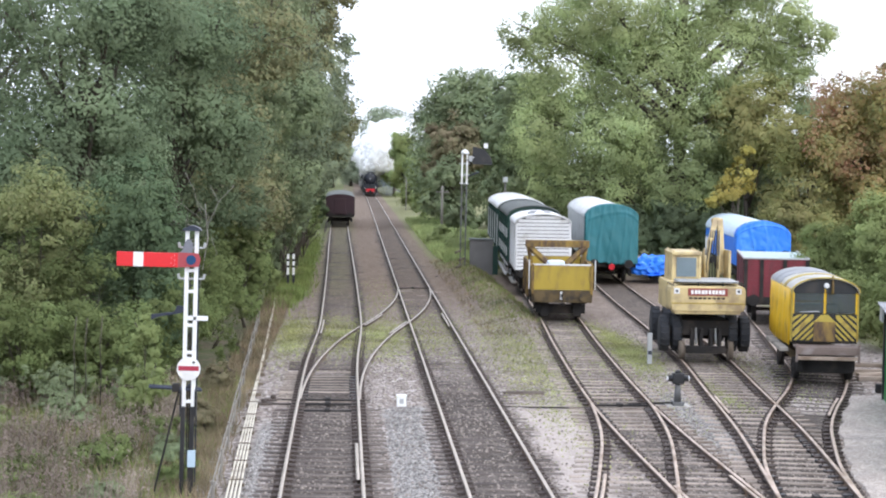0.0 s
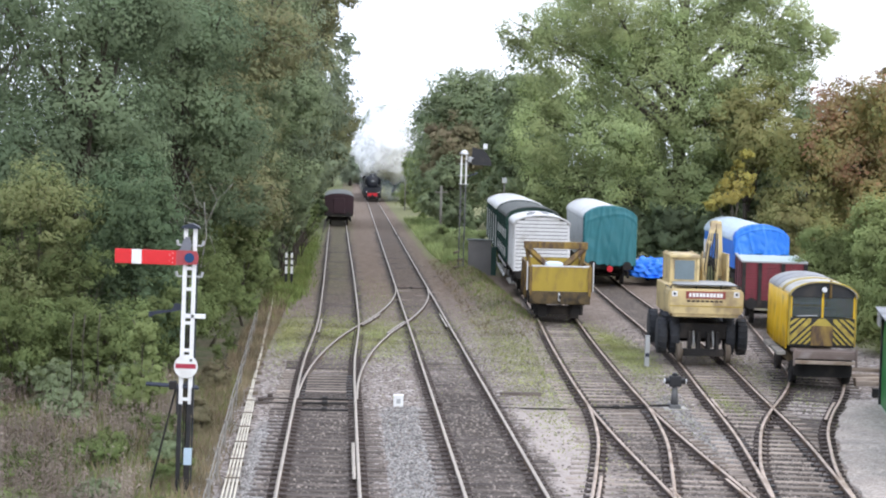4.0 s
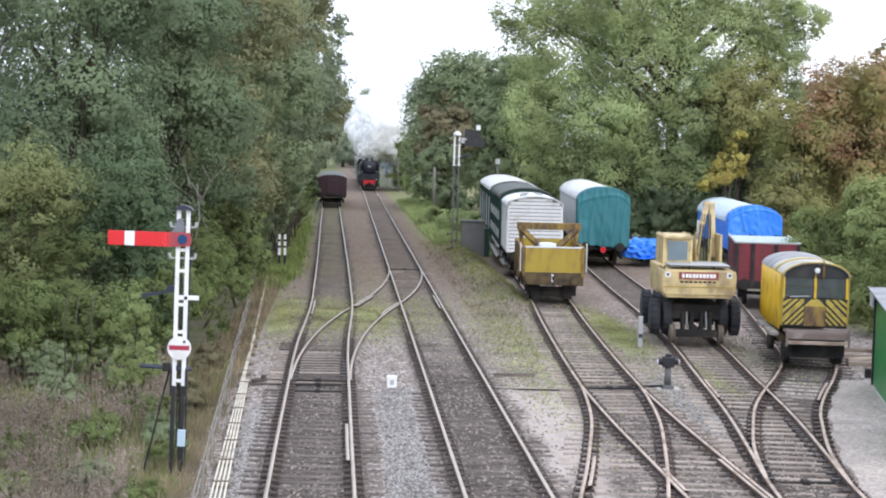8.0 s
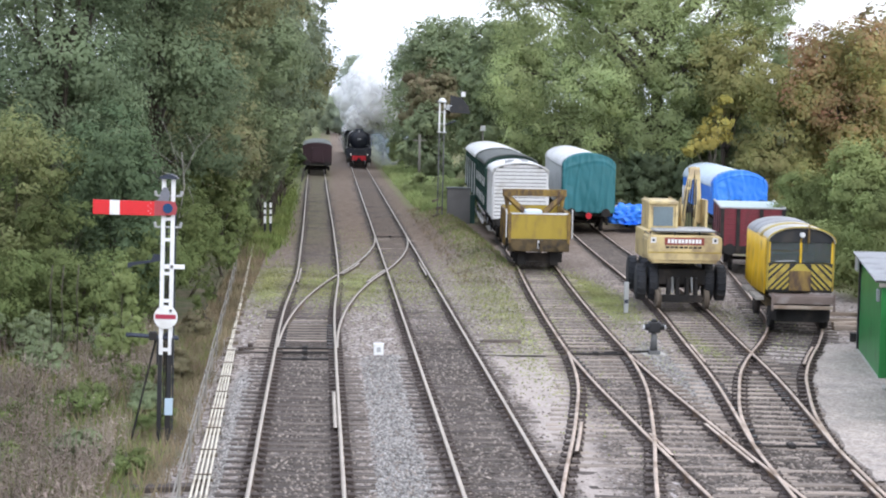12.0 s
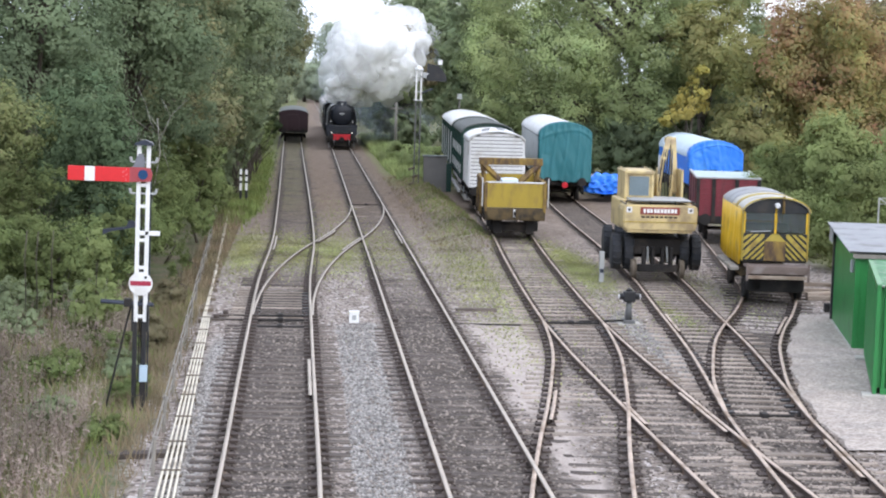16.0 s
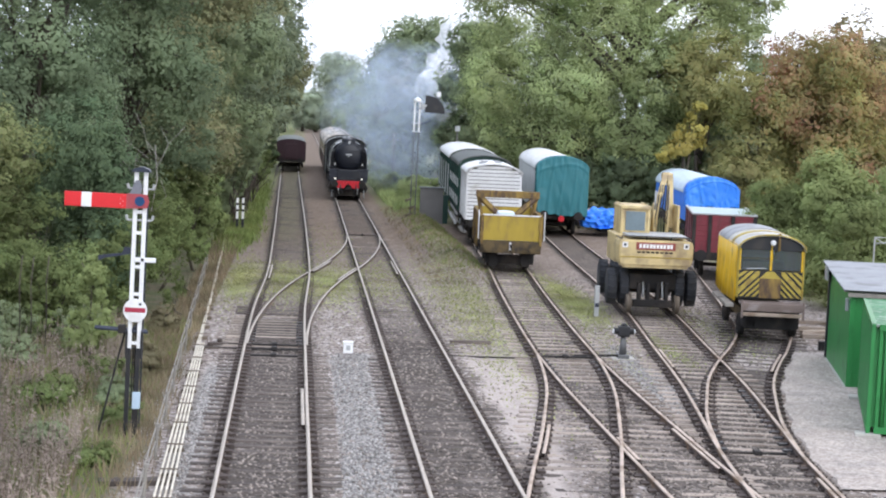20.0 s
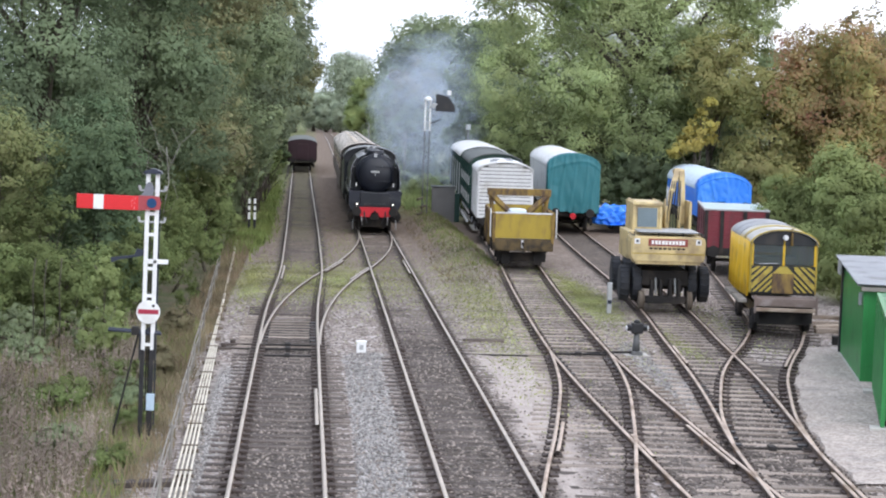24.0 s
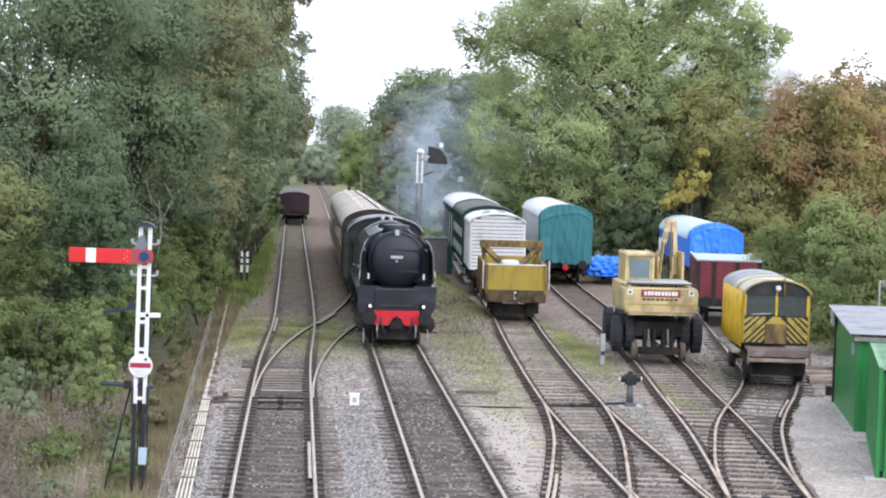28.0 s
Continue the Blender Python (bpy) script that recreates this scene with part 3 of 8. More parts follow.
grass = np.maximum(grass, soft_step(GY, 190, 240) * (np.abs(GX - 1) > 4))
grass = np.maximum(grass, 0.42 * np.exp(-((GX + 0.9 + 0.5 * wob) / 1.1) ** 4) * soft_step(GY + 6 * wob, 62, 84))
pad_edge = np.array([trolley_road(min(max(v, 30), 62)) for v in gy])[:, None] + 1.25
pad = soft_step(GX + 0.5 * wob - pad_edge, -0.1, 0.25) * (1 - soft_step(GY + wob, 43.0, 44.0)) * soft_step(GY, 27, 27.6)
pad = np.maximum(pad, sandy)
cinder_shade = np.zeros_like(GX)
for fn, lo, hi, deep in ((up_line, 10, 170, 0.8), (down_line, 10, 360, 0.75), (van_road, 41, 110, 0.75), (digger_road, 16, 105, 0.8), (trolley_road, 30, 75, 0.75), (link, 18, 41, 0.6), (lead, 22, 41, 0.45)):
    mid = np.array([fn(v) for v in gy])[:, None]
    cinder_shade = np.maximum(cinder_shade, deep * np.exp(-((GX - mid) / 0.95) ** 4) * ((gy > lo) & (gy < hi))[:, None] * (1 - (0.55 if hi > 150 else 0.35) * soft_step(GY, 42, 50) * (1 - 0.2 * soft_step(GY, 58, 70))) * (0.8 + 0.35 * mottle))
# dark bands hug each rail: rust stain plus shadow, painted into the mask
for fn in (up_line, down_line, van_road, digger_road, trolley_road, link, lead):
    lo_, hi_ = {up_line: (10, 140), down_line: (10, 140), van_road: (41, 80), digger_road: (16, 80), trolley_road: (30, 60), link: (18, 41), lead: (22, 41)}[fn]
    mid = np.array([fn(v) for v in gy])[:, None]
    cinder_shade = np.maximum(cinder_shade, (0.95 + 0.2 * mottle) * np.exp(-((np.abs(GX - mid) - 0.74) / 0.22) ** 4) * ((gy > lo_) & (gy < hi_))[:, None])
# darker patches of ground between the timbers of the points
for cx_, cy_, rx_, ry_ in ((6.85, 42.4, 0.95, 1.4), (-0.52, 44.3, 0.72, 2.9), (-0.52, 41.7, 0.9, 1.0), (9.1, 33.6, 0.8, 3.6)):
    cinder_shade = np.maximum(cinder_shade, 1.15 * np.exp(-((GX - cx_) / rx_) ** 4 - ((GY - cy_) / ry_) ** 4))
cover = np.clip(np.stack([fresh, grass * (1 - 0.8 * cinder_shade), pad, cinder_shade * (1 - fresh)], -1), 0, 1).astype(np.float32)
layer = ground.data.color_attributes.new("cover", "FLOAT_COLOR", "POINT")
layer.data.foreach_set("color", cover.reshape(-1))


def ground_mat():
    m = bpy.data.materials.new("yard_ground")
    m.use_nodes = True
    n, l = m.node_tree.nodes, m.node_tree.links
    b = n["Principled BSDF"]
    b.inputs["Roughness"].default_value, b.inputs["Specular IOR Level"].default_value = 0.95, 0.2
    co = n.new("ShaderNodeTexCoord")
    att = n.new("ShaderNodeVertexColor")
    att.layer_name = "cover"
    split = n.new("ShaderNodeSeparateColor")
    l.new(att.outputs["Color"], split.inputs["Color"])
    def nz(scale, detail, rough=0.6):
        t = n.new("ShaderNodeTexNoise")
        t.inputs["Scale"].default_value, t.inputs["Detail"].default_value, t.inputs["Roughness"].default_value = scale, detail, rough
        l.new(co.outputs["Object"], t.inputs["Vector"])
        return t.outputs["Fac"]
    def two(fac, a, c, lo=0.35, hi=0.65):
        r = n.new("ShaderNodeMapRange")
        r.inputs["From Min"].default_value, r.inputs["From Max"].default_value = lo, hi
        l.new(fac, r.inputs["Value"])
        x = n.new("ShaderNodeMixRGB")
        l.new(r.outputs[0], x.inputs["Fac"])
        for k, col in (("Color1", a), ("Color2", c)):
            if isinstance(col, tuple):
                x.inputs[k].default_value = (*col, 1)
            else:
                l.new(col, x.inputs[k])
        return x.outputs["Color"]
    stones = n.new("ShaderNodeTexVoronoi")
    stones.inputs["Scale"].default_value = 12
    l.new(co.outputs["Object"], stones.inputs["Vector"])
    tone = n.new("ShaderNodeSeparateColor")
    l.new(stones.outputs["Color"], tone.inputs["Color"])
    big, mid, fine = nz(0.35, 5), nz(2.2, 5), nz(30, 3)
    base = two(big, (0.225, 0.18, 0.153), (0.305, 0.258, 0.227))
    base = two(mid, base, two(fine, (0.165, 0.138, 0.118), (0.39, 0.342, 0.305)), 0.3, 0.8)
    base = two(tone.outputs[1], two(tone.outputs[2], (0.09, 0.073, 0.065), base, 0.15, 0.55), two(tone.outputs[2], base, (0.52, 0.475, 0.45), 0.5, 0.9), 0.3, 0.7)
    place = n.new("ShaderNodeSeparateXYZ")
    l.new(co.outputs["Object"], place.inputs[0])
    base = two(place.outputs["Y"], base, two(tone.outputs[1], two(mid, (0.13, 0.094, 0.07), (0.205, 0.155, 0.118)), two(mid, (0.17, 0.127, 0.097), (0.255, 0.20, 0.158))), 50, 78)
    pale = two(tone.outputs[0], (0.135, 0.126, 0.117), (0.36, 0.342, 0.32), 0, 1)
    dry = two(mid, two(fine, (0.13, 0.105, 0.075), (0.20, 0.165, 0.115)), (0.095, 0.115, 0.05))
    lush = two(mid, (0.23, 0.225, 0.115), (0.17, 0.175, 0.08))
    side = n.new("ShaderNodeSeparateXYZ")
    l.new(co.outputs["Object"], side.inputs[0])
    verge = two(mid, (0.12, 0.145, 0.06), (0.185, 0.19, 0.085))
    herb = two(side.outputs["X"], two(side.outputs["Y"], dry, verge, 64, 76), lush, 0, 3)
    smooth = two(mid, two(fine, (0.37, 0.315, 0.28), (0.52, 0.455, 0.41)), (0.34, 0.295, 0.265), 0.4, 0.75)
    oily = two(mid, two(fine, (0.058, 0.046, 0.038), (0.105, 0.086, 0.073)), (0.082, 0.068, 0.057))
    oily = two(tone.outputs[1], two(tone.outputs[2], (0.03, 0.024, 0.021), oily, 0.15, 0.55), two(tone.outputs[2], oily, (0.20, 0.172, 0.153), 0.6, 1.0), 0.3, 0.7)
    def over(lower, upper, mask, edge=0.5):
        jag = n.new("ShaderNodeMath")
        jag.operation = "MULTIPLY_ADD"
        l.new(mid, jag.inputs[0])
        jag.inputs[1].default_value = edge
        l.new(mask, jag.inputs[2])
        return two(jag.outputs[0], lower, upper, 0.5 * edge + 0.1, 0.5 * edge + 0.75)
    col = over(base, oily, att.outputs["Alpha"])
    col = over(col, pale, split.outputs[0])
    col = over(col, smooth, split.outputs[2], 0.3)
    col = over(col, herb, split.outputs[1], 0.8)
    l.new(col, b.inputs["Base Color"])
    bp = n.new("ShaderNodeBump")
    bp.inputs["Strength"].default_value, bp.inputs["Distance"].default_value = 0.8, 0.04
    l.new(stones.outputs["Distance"], bp.inputs["Height"])
    l.new(bp.outputs["Normal"], b.inputs["Normal"])
    return m


ground.data.materials.append(ground_mat())

# ---- tracks ----
RAIL = [(-0.036, 0.16), (0.036, 0.16), (0.036, 0.125), (0.009, 0.112), (0.009, 0.045), (0.066, 0.03), (0.066, 0.018), (-0.066, 0.018), (-0.066, 0.03), (-0.009, 0.045), (-0.009, 0.112), (-0.036, 0.125)]


def line(fn, y0, y1, off, step=0.5):
    """A rail's line, off metres to the right of a track's middle."""
    out = []
    for y in np.arange(y0, y1 + 1e-6, (y1 - y0) / max(2, round((y1 - y0) / step))):
        s = (fn(y + 0.2) - fn(y - 0.2)) / 0.4
        k = 1 / math.hypot(1, s)
        out.append((fn(y) + off * k, y - off * s * k))
    return out


def rail(parent, pts, bright, drop=0.0, name="rail"):
    pts = np.array(pts)
    way = np.gradient(pts, axis=0)
    way /= np.linalg.norm(way, axis=1, keepdims=True)
    side = np.stack([way[:, 1], -way[:, 0]], 1)
    k = len(RAIL)
    verts = np.concatenate([np.stack([pts[:, 0] + u * side[:, 0], pts[:, 1] + u * side[:, 1], np.full(len(pts), w - drop)], 1)[:, None] for u, w in RAIL], 1).reshape(-1, 3)
    i = np.arange(len(pts) - 1)[:, None] * k
    j = np.arange(k)[None]
    faces = np.stack([i + j, i + (j + 1) % k, i + k + (j + 1) % k, i + k + j], -1).reshape(-1, 4)
    index = np.tile((np.arange(k) == 0).astype(int), len(pts) - 1)
    return raw(name, verts, faces[:, ::-1], [M["rail_side"], M["rail_bright" if bright else "rail_dull"]], parent, index)


def both_rails(parent, fn, y0, y1, bright, drop=0.0, step=0.5):
    for off in (-0.7525, 0.7525):
        rail(parent, line(fn, y0, y1, off, step), bright, drop)


SLEEPER = {}


def sleeper_mesh(length, kind, k):
    key = (round(length * 5), kind, k)
    if key not in SLEEPER:
        rng = random.Random(hash(key[0]) * 7 + k)
        bm = mesh()
        h = length / 2
        box(bm, -h + rng.uniform(-0.03, 0.03), h + rng.uniform(-0.03, 0.03), -0.112, 0.112, -0.1, 0.026)
        bmesh.ops.bevel(bm, geom=[e for e in bm.edges if all(v.co.z > 0 for v in e.verts)], offset=0.018, segments=1, affect="EDGES")
        me = bpy.data.meshes.new("sleeper")
        bm.to_mesh(me)
        bm.free()
        me.materials.append(M[kind])
        SLEEPER[key] = me
    return SLEEPER[key]


def sleepers(parent, fn, y0, y1, gap, kind, length=2.6, lift=0.0, seed=1):
    rng = random.Random(seed)
    y = y0
    while y < y1:
        s = (fn(y + 0.3) - fn(y - 0.3)) / 0.6
        ob = new("sleeper", sleeper_mesh(length, kind, rng.randrange(4)))
        ob.parent = parent
        ob.matrix_basis = pose(fn(y) + rng.uniform(-0.04, 0.04), y + rng.uniform(-0.03, 0.03), lift + rng.uniform(-0.012, 0.008) + (0.008 if kind == "sleeper_pale" else 0.01), 0, 0, -math.degrees(math.atan(s)) + rng.uniform(-1, 1))
        y += gap * rng.uniform(0.95, 1.05)


def timbers(parent, f, g, y0, y1, gap, kind, seed):
    """Long timbers under two tracks that part."""
    rng = random.Random(seed)
    y = y0
    while y < y1:
        a, b = min(f(y), g(y)) - 1.3, max(f(y), g(y)) + 1.3
        ob = new("sleeper", sleeper_mesh(b - a, kind, rng.randrange(3)))
        ob.parent = parent
        ob.matrix_basis = pose((a + b) / 2, y, 0.008 + rng.uniform(-0.01, 0.006), 0, 0, -math.degrees(math.atan((f(y + 0.5) + g(y + 0.5) - f(y - 0.5) - g(y - 0.5)) / 2)) + rng.uniform(-0.8, 0.8))
        y += gap * rng.uniform(0.96, 1.04)


def far_sleepers(parent, fn, y0, y1, gap, material, length=2.6):
    ys = np.arange(y0, y1, gap)
    verts, faces = [], []
    for k, y in enumerate(ys):
        x = fn(y)
        for z in (-0.05, 0.022):
            for v in (-0.12, 0.12):
                for u in (-length / 2, length / 2):
                    verts.append((x + u, y + v, z))
        o = 8 * k
        faces += [(o + 4, o + 5, o + 7, o + 6), (o, o + 1, o + 5, o + 4), (o, o + 4, o + 6, o + 2), (o + 1, o + 3, o + 7, o + 5)]
    tagged(raw("far_sleepers", verts, faces, [material], parent), kind="stuff")


def chairs(parent, fn, y0, y1, gap, seed):
    """Cast chairs that hold the rails on the sleepers."""
    bm = mesh()
    for y in np.arange(y0, y1, gap):
        for off in (-0.7525, 0.7525):
            for s in (-1, 1):
                x = fn(y) + off + s * 0.11
                box(bm, x - 0.07, x + 0.07, y - 0.095, y + 0.095, 0.03, 0.072)
                tube(bm, (x + s * 0.045, y + 0.045, 0.08), (x + s * 0.045, y + 0.045, 0.105), 0.018, n=6)
    tagged(part("rail_chairs", bm, M["chair"], parent), kind="stuff")


def track(name_label):
    return thing("railway_track", name_label, "track", kind="structure")


left_main = track("main line track with polished steel rails on timber sleepers")
both_rails(left_main, up_line, -30, 170, True, step=1.0)
right_main = track("main line track with bright worn rails on ballasted sleepers")
both_rails(right_main, down_line, -30, 345, True, step=1.0)
cross_track = track("crossover of two points joining the pair of main lines")
both_rails(cross_track, crossover, 41.5, 79.5, True, 0.003)
van_track = track("rusty siding track holding the goods vans")
both_rails(van_track, van_road, 41, 118, False, step=1.0)
lead_track = track("curved lead from the siding points to the main line")
both_rails(lead_track, lead, 21.5, 41, False, 0.003)
link_track = track("straight lead of the siding points with worn rails")
both_rails(link_track, link, 8, 41, False, 0.006)
digger_track = track("rusty siding track under the excavator and the sheeted carriage")
both_rails(digger_track, digger_road, 16, 108, False)
trolley_track = track("sharply curved siding track under the yellow trolley")
both_rails(trolley_track, trolley_road, 29.5, 76, False, 0.003)

# check rails and wing rails at the crossings, and blades at the switches
for owner, fn, y0, y1, off, bright in (
    (left_main, up_line, 57.2, 62.0, -0.64, True), (right_main, down_line, 60.0, 65.0, 0.64, True), (cross_track, crossover, 57.5, 62.0, 0.64, True), (cross_track, crossover, 60.0, 64.5, -0.64, True),
    (lead_track, lead, 28.8, 31.6, -0.64, False), (link_track, link, 28.0, 31.6, 0.64, False), (digger_track, digger_road, 39.5, 42.5, -0.64, False),
    (trolley_track, trolley_road, 39.5, 42.5, 0.64, False), (link_track, link, 28.6, 30.6, -0.66, False), (digger_track, digger_road, 24.8, 27.5, 0.64, False), (left_main, up_line, 31.0, 35.0, 0.665, True),
):
    rail(owner, line(fn, y0, y1, off), bright, 0.004, "check_rail")

sleepers(left_main, up_line, 18, 41, 0.5, "sleeper", seed=3)
timbers(left_main, up_line, crossover, 42, 47.8, 0.52, "sleeper_pale", 4)
sleepers(left_main, up_line, 48.4, 118, 0.52, "sleeper", seed=5)
far_sleepers(left_main, up_line, -30, 17.8, 0.6, M["sleeper"])
far_sleepers(right_main, down_line, -30, 18.0, 0.6, M["sleeper"])
far_sleepers(left_main, up_line, 118.5, 168, 0.7, M["sleeper"])
sleepers(right_main, down_line, 18.3, 72, 0.5, "sleeper", seed=6)
timbers(right_main, down_line, crossover, 72.6, 79.5, 0.62, "sleeper_pale", 7)
sleepers(right_main, down_line, 80, 150, 0.56, "sleeper", seed=8)
far_sleepers(right_main, down_line, 150.5, 344, 0.75, M["sleeper"])
sleepers(cross_track, crossover, 48.5, 73, 0.72, "sleeper", 2.5, -0.012, seed=9)
sleepers(van_track, van_road, 41.6, 78, 0.66, "sleeper_pale", seed=10)
far_sleepers(van_track, van_road, 78.5, 117, 0.8, M["sleeper_pale"])
timbers(lead_track, lead, link, 28.2, 41.3, 0.54, "sleeper_pale", 11)
sleepers(lead_track, lead, 22, 27.8, 0.56, "sleeper", 2.4, -0.006, seed=12)
sleepers(link_track, link, 17, 27.8, 0.56, "sleeper_pale", 2.4, 0.0, seed=13)
timbers(trolley_track, digger_road, trolley_road, 29.8, 38.3, 0.54, "sleeper_pale", 14)
sleepers(digger_track, digger_road, 17.4, 29.5, 0.55, "sleeper_pale", seed=15)
sleepers(digger_track, digger_road, 38.9, 72, 0.62, "sleeper_pale", seed=16)
far_sleepers(digger_track, digger_road, 72.5, 107, 0.8, M["sleeper_pale"])
sleepers(trolley_track, trolley_road, 38.9, 56, 0.64, "sleeper", 2.5, -0.006, seed=17)
far_sleepers(trolley_track, trolley_road, 56.5, 75, 0.8, M["sleeper"])
for owner, fn, y0, y1, gap in ((left_main, up_line, 18, 60, 0.5), (right_main, down_line, 18.3, 60, 0.5), (van_track, van_road, 41.6, 62, 0.66), (lead_track, lead, 22, 41, 0.54), (link_track, link, 18, 41, 0.54), (digger_track, digger_road, 18, 60, 0.56), (trolley_track, trolley_road, 29.8, 46, 0.56)):
    chairs(owner, fn, y0, y1, gap, 1)

# greased slide chairs under the switch blades
for owner, fn, y0, y1, gap in ((trolley_track, digger_road, 30.2, 37.4, 0.6), (lead_track, link, 38.2, 41.2, 0.6), (left_main, up_line, 42.2, 47.0, 0.6)):
    for y in np.arange(y0, y1, gap):
        for off in (-0.63, 0.63):
            part("slide_chair", box(mesh(), fn(y) + off - 0.09, fn(y) + off + 0.09, y - 0.07, y + 0.07, 0.02, 0.075, 0.01), M["black"], owner)

# the smooth yard surface beside the curved siding, level with the sleepers' tops
ye = np.arange(27.0, 43.6, 0.4)
xe = np.array([(trolley_road(v) if v > 29.5 else digger_road(v)) + 0.98 + 0.05 * math.sin(v * 2.3) + 0.03 * math.sin(v * 5.7) for v in ye])
pv, pf = [], []
for k, (v, u) in enumerate(zip(ye, xe)):
    for j in range(25):
        x = u + 0.02 * j if j < 2 else u + 0.04 + (26 - u) * (j - 2) / 22
        pv.append((x, v, -0.03 if j == 0 else 0.062 + 0.008 * math.sin(1.3 * x + 2 * v) * math.sin(v - x)))
    if k:
        for j in range(24):
            o = 25 * (k - 1) + j
            pf.append((o, o + 1, o + 26, o + 25))
yard = raw("pavement", pv, pf, [mat("worn_pinkish_yard_surface", (0.405, 0.348, 0.305), 0.95, var=0.28, big=0.8, fine=40, bump=0.6, dirt=(0.315, 0.28, 0.25), dirt_amt=0.55, dirt_scale=1.6, specks=22)], None, None, True)
tagged(yard, "worn pale hard surface beside the green shed", "pavement", "", "structure")
# ---- standing vehicles; each is built with its near end at y = 0 and stands on the rails at z = 0 ----
def at_road(fn, y):
    s = (fn(y + 2) - fn(y - 2)) / 4
    return pose(fn(y), y, TOP, 0, 0, -math.degrees(math.atan(s)))


def underframe(ob, length, width, z=1.0, wheels=(), r=0.46, material="under", ends="under"):
    bm = mesh()
    for s in (-1, 1):
        box(bm, s * (width / 2 - 0.16) - 0.05, s * (width / 2 - 0.16) + 0.05, 0, length, z - 0.25, z, 0.01)
    for y in (0.0, length - 0.12):
        box(bm, -width / 2 + 0.05, width / 2 - 0.05, y, y + 0.12, z - 0.28, z, 0.01)
    part("underframe", bm, M[material], ob)
    for y in wheels:
        wheelset(ob, y, r)
        for s in (-1, 1):
            bm = mesh()
            box(bm, s * 0.93 - 0.08, s * 0.93 + 0.08, y - 0.14, y + 0.14, r - 0.14, r + 0.2, 0.02)
            for k in range(4):
                box(bm, s * 0.93 - 0.05, s * 0.93 + 0.05, y - 0.55 + 0.1 * k, y + 0.55 - 0.1 * k, r + 0.2 + 0.03 * k, r + 0.228 + 0.03 * k)
            part("axlebox", bm, M[material], ob)
    buffers(ob, 0, z - 0.08, material=ends)
    buffers(ob, length, z - 0.08, 0.45, material=ends)
    hook(ob, 0, z - 0.08)


def brake_gear(ob, y0, y1, width):
    for s in (-1, 1):
        bm = mesh()
        tube(bm, (s * (width / 2 - 0.05), y0, 0.55), (s * (width / 2 - 0.05), y1, 0.75), 0.03, n=6)
        box(bm, s * (width / 2 - 0.1) - 0.03, s * (width / 2 - 0.1) + 0.03, (y0 + y1) / 2 - 0.2, (y0 + y1) / 2 + 0.2, 0.4, 0.75, 0.01)
        part("brake_gear", bm, M["under"], ob)


def van_body(ob, length, width, floor, eave, rise, side_mat, roof_mat, end_mat, ribs=6, boards=True):
    """A box van: boarded end planks, side walls with uprights, an arched roof of its own."""
    bm = mesh()
    prism(bm, [(-width / 2 + 0.04, floor), *arch(width - 0.08, eave, rise), (width / 2 - 0.04, floor)], 0.06, length - 0.06)
    part("body", bm, M[side_mat], ob)
    roof = arch(width + 0.14, eave - 0.02, rise + 0.06, 16)
    inner = [(x * 0.985, z - 0.05) for x, z in reversed(roof)]
    part("roof", prism(mesh(), roof + inner, -0.08, length + 0.08, smooth=False), M[roof_mat], ob)
    if boards:
        part("end_backing", prism(mesh(), [(-width / 2 + 0.06, floor), *arch(width - 0.12, eave, rise - 0.04), (width / 2 - 0.06, floor)], 0.035, 0.058), M["roof_grey"], ob)
        top = eave + rise * 0.85
        k = int((top - floor) / 0.165)
        for j in range(k):
            z = floor + 0.165 * j
            half = width / 2 if z < eave - 0.1 else width / 2 * math.sqrt(max(0.02, 1 - ((z + 0.15 - eave) / (rise + 0.02)) ** 2)) if z + 0.15 > eave else width / 2
            part("plank", box(mesh(), -half, half, 0.0, 0.06, z + 0.016, z + 0.148, 0.01), M[end_mat], ob)
    for s in (-1, 1):
        for j in range(ribs):
            y = 0.1 + (length - 0.2) * j / (ribs - 1)
            part("side_post", box(mesh(), s * width / 2 - 0.045, s * width / 2 + 0.035, y - 0.04, y + 0.04, floor, eave, 0.008), M[side_mat], ob)
        part("step_board", box(mesh(), s * width / 2 - 0.02 - 0.12, s * width / 2 + 0.12, 0.9, length - 0.9, 0.5, 0.54, 0.008), M["wood"], ob)


# yellow open engineers' wagon
w = thing("open_wagon", "faded yellow open wagon carrying a steel lifting beam", "wagon", at_road(van_road, 62.6))
w.matrix_basis = pose(8.0, 62.6, TOP, 0, 0, -3.6)
underframe(w, 6.2, 2.4, 1.05, (1.5, 4.7), 0.44, ends="sole")
part("sole_plate", box(mesh(), -1.16, 1.16, -0.02, 0.1, 0.68, 1.14, 0.015), M["sole"], w)
for x in (-0.62, 0.62):
    part("axle_guard", box(mesh(), x - 0.16, x + 0.16, 0.5, 0.56, 0.12, 0.8, 0.02), M["under"], w)
part("brake_beam", box(mesh(), -0.95, 0.95, 0.75, 0.85, 0.2, 0.55, 0.02), M["under"], w)
part("white_label", box(mesh(), -0.06, 0.02, -0.035, -0.02, 0.8, 1.1, 0.003), M["van_white"], w)
part("end_door", box(mesh(), -1.18, 1.18, -0.05, 0.05, 1.16, 2.1, 0.02), M["yellow_old"], w)
part("end_cap", box(mesh(), -1.12, 1.12, -0.07, 0.08, 2.1, 2.15, 0.01), M["van_white"], w)
for x in (-1.12, 1.12):
    part("end_stanchion", box(mesh(), x - 0.05, x + 0.05, -0.1, -0.04, 1.0, 2.14 if abs(x) > 1 else 1.98, 0.01), M["yellow_old" if abs(x) < 1 else "yellow_rust"], w)
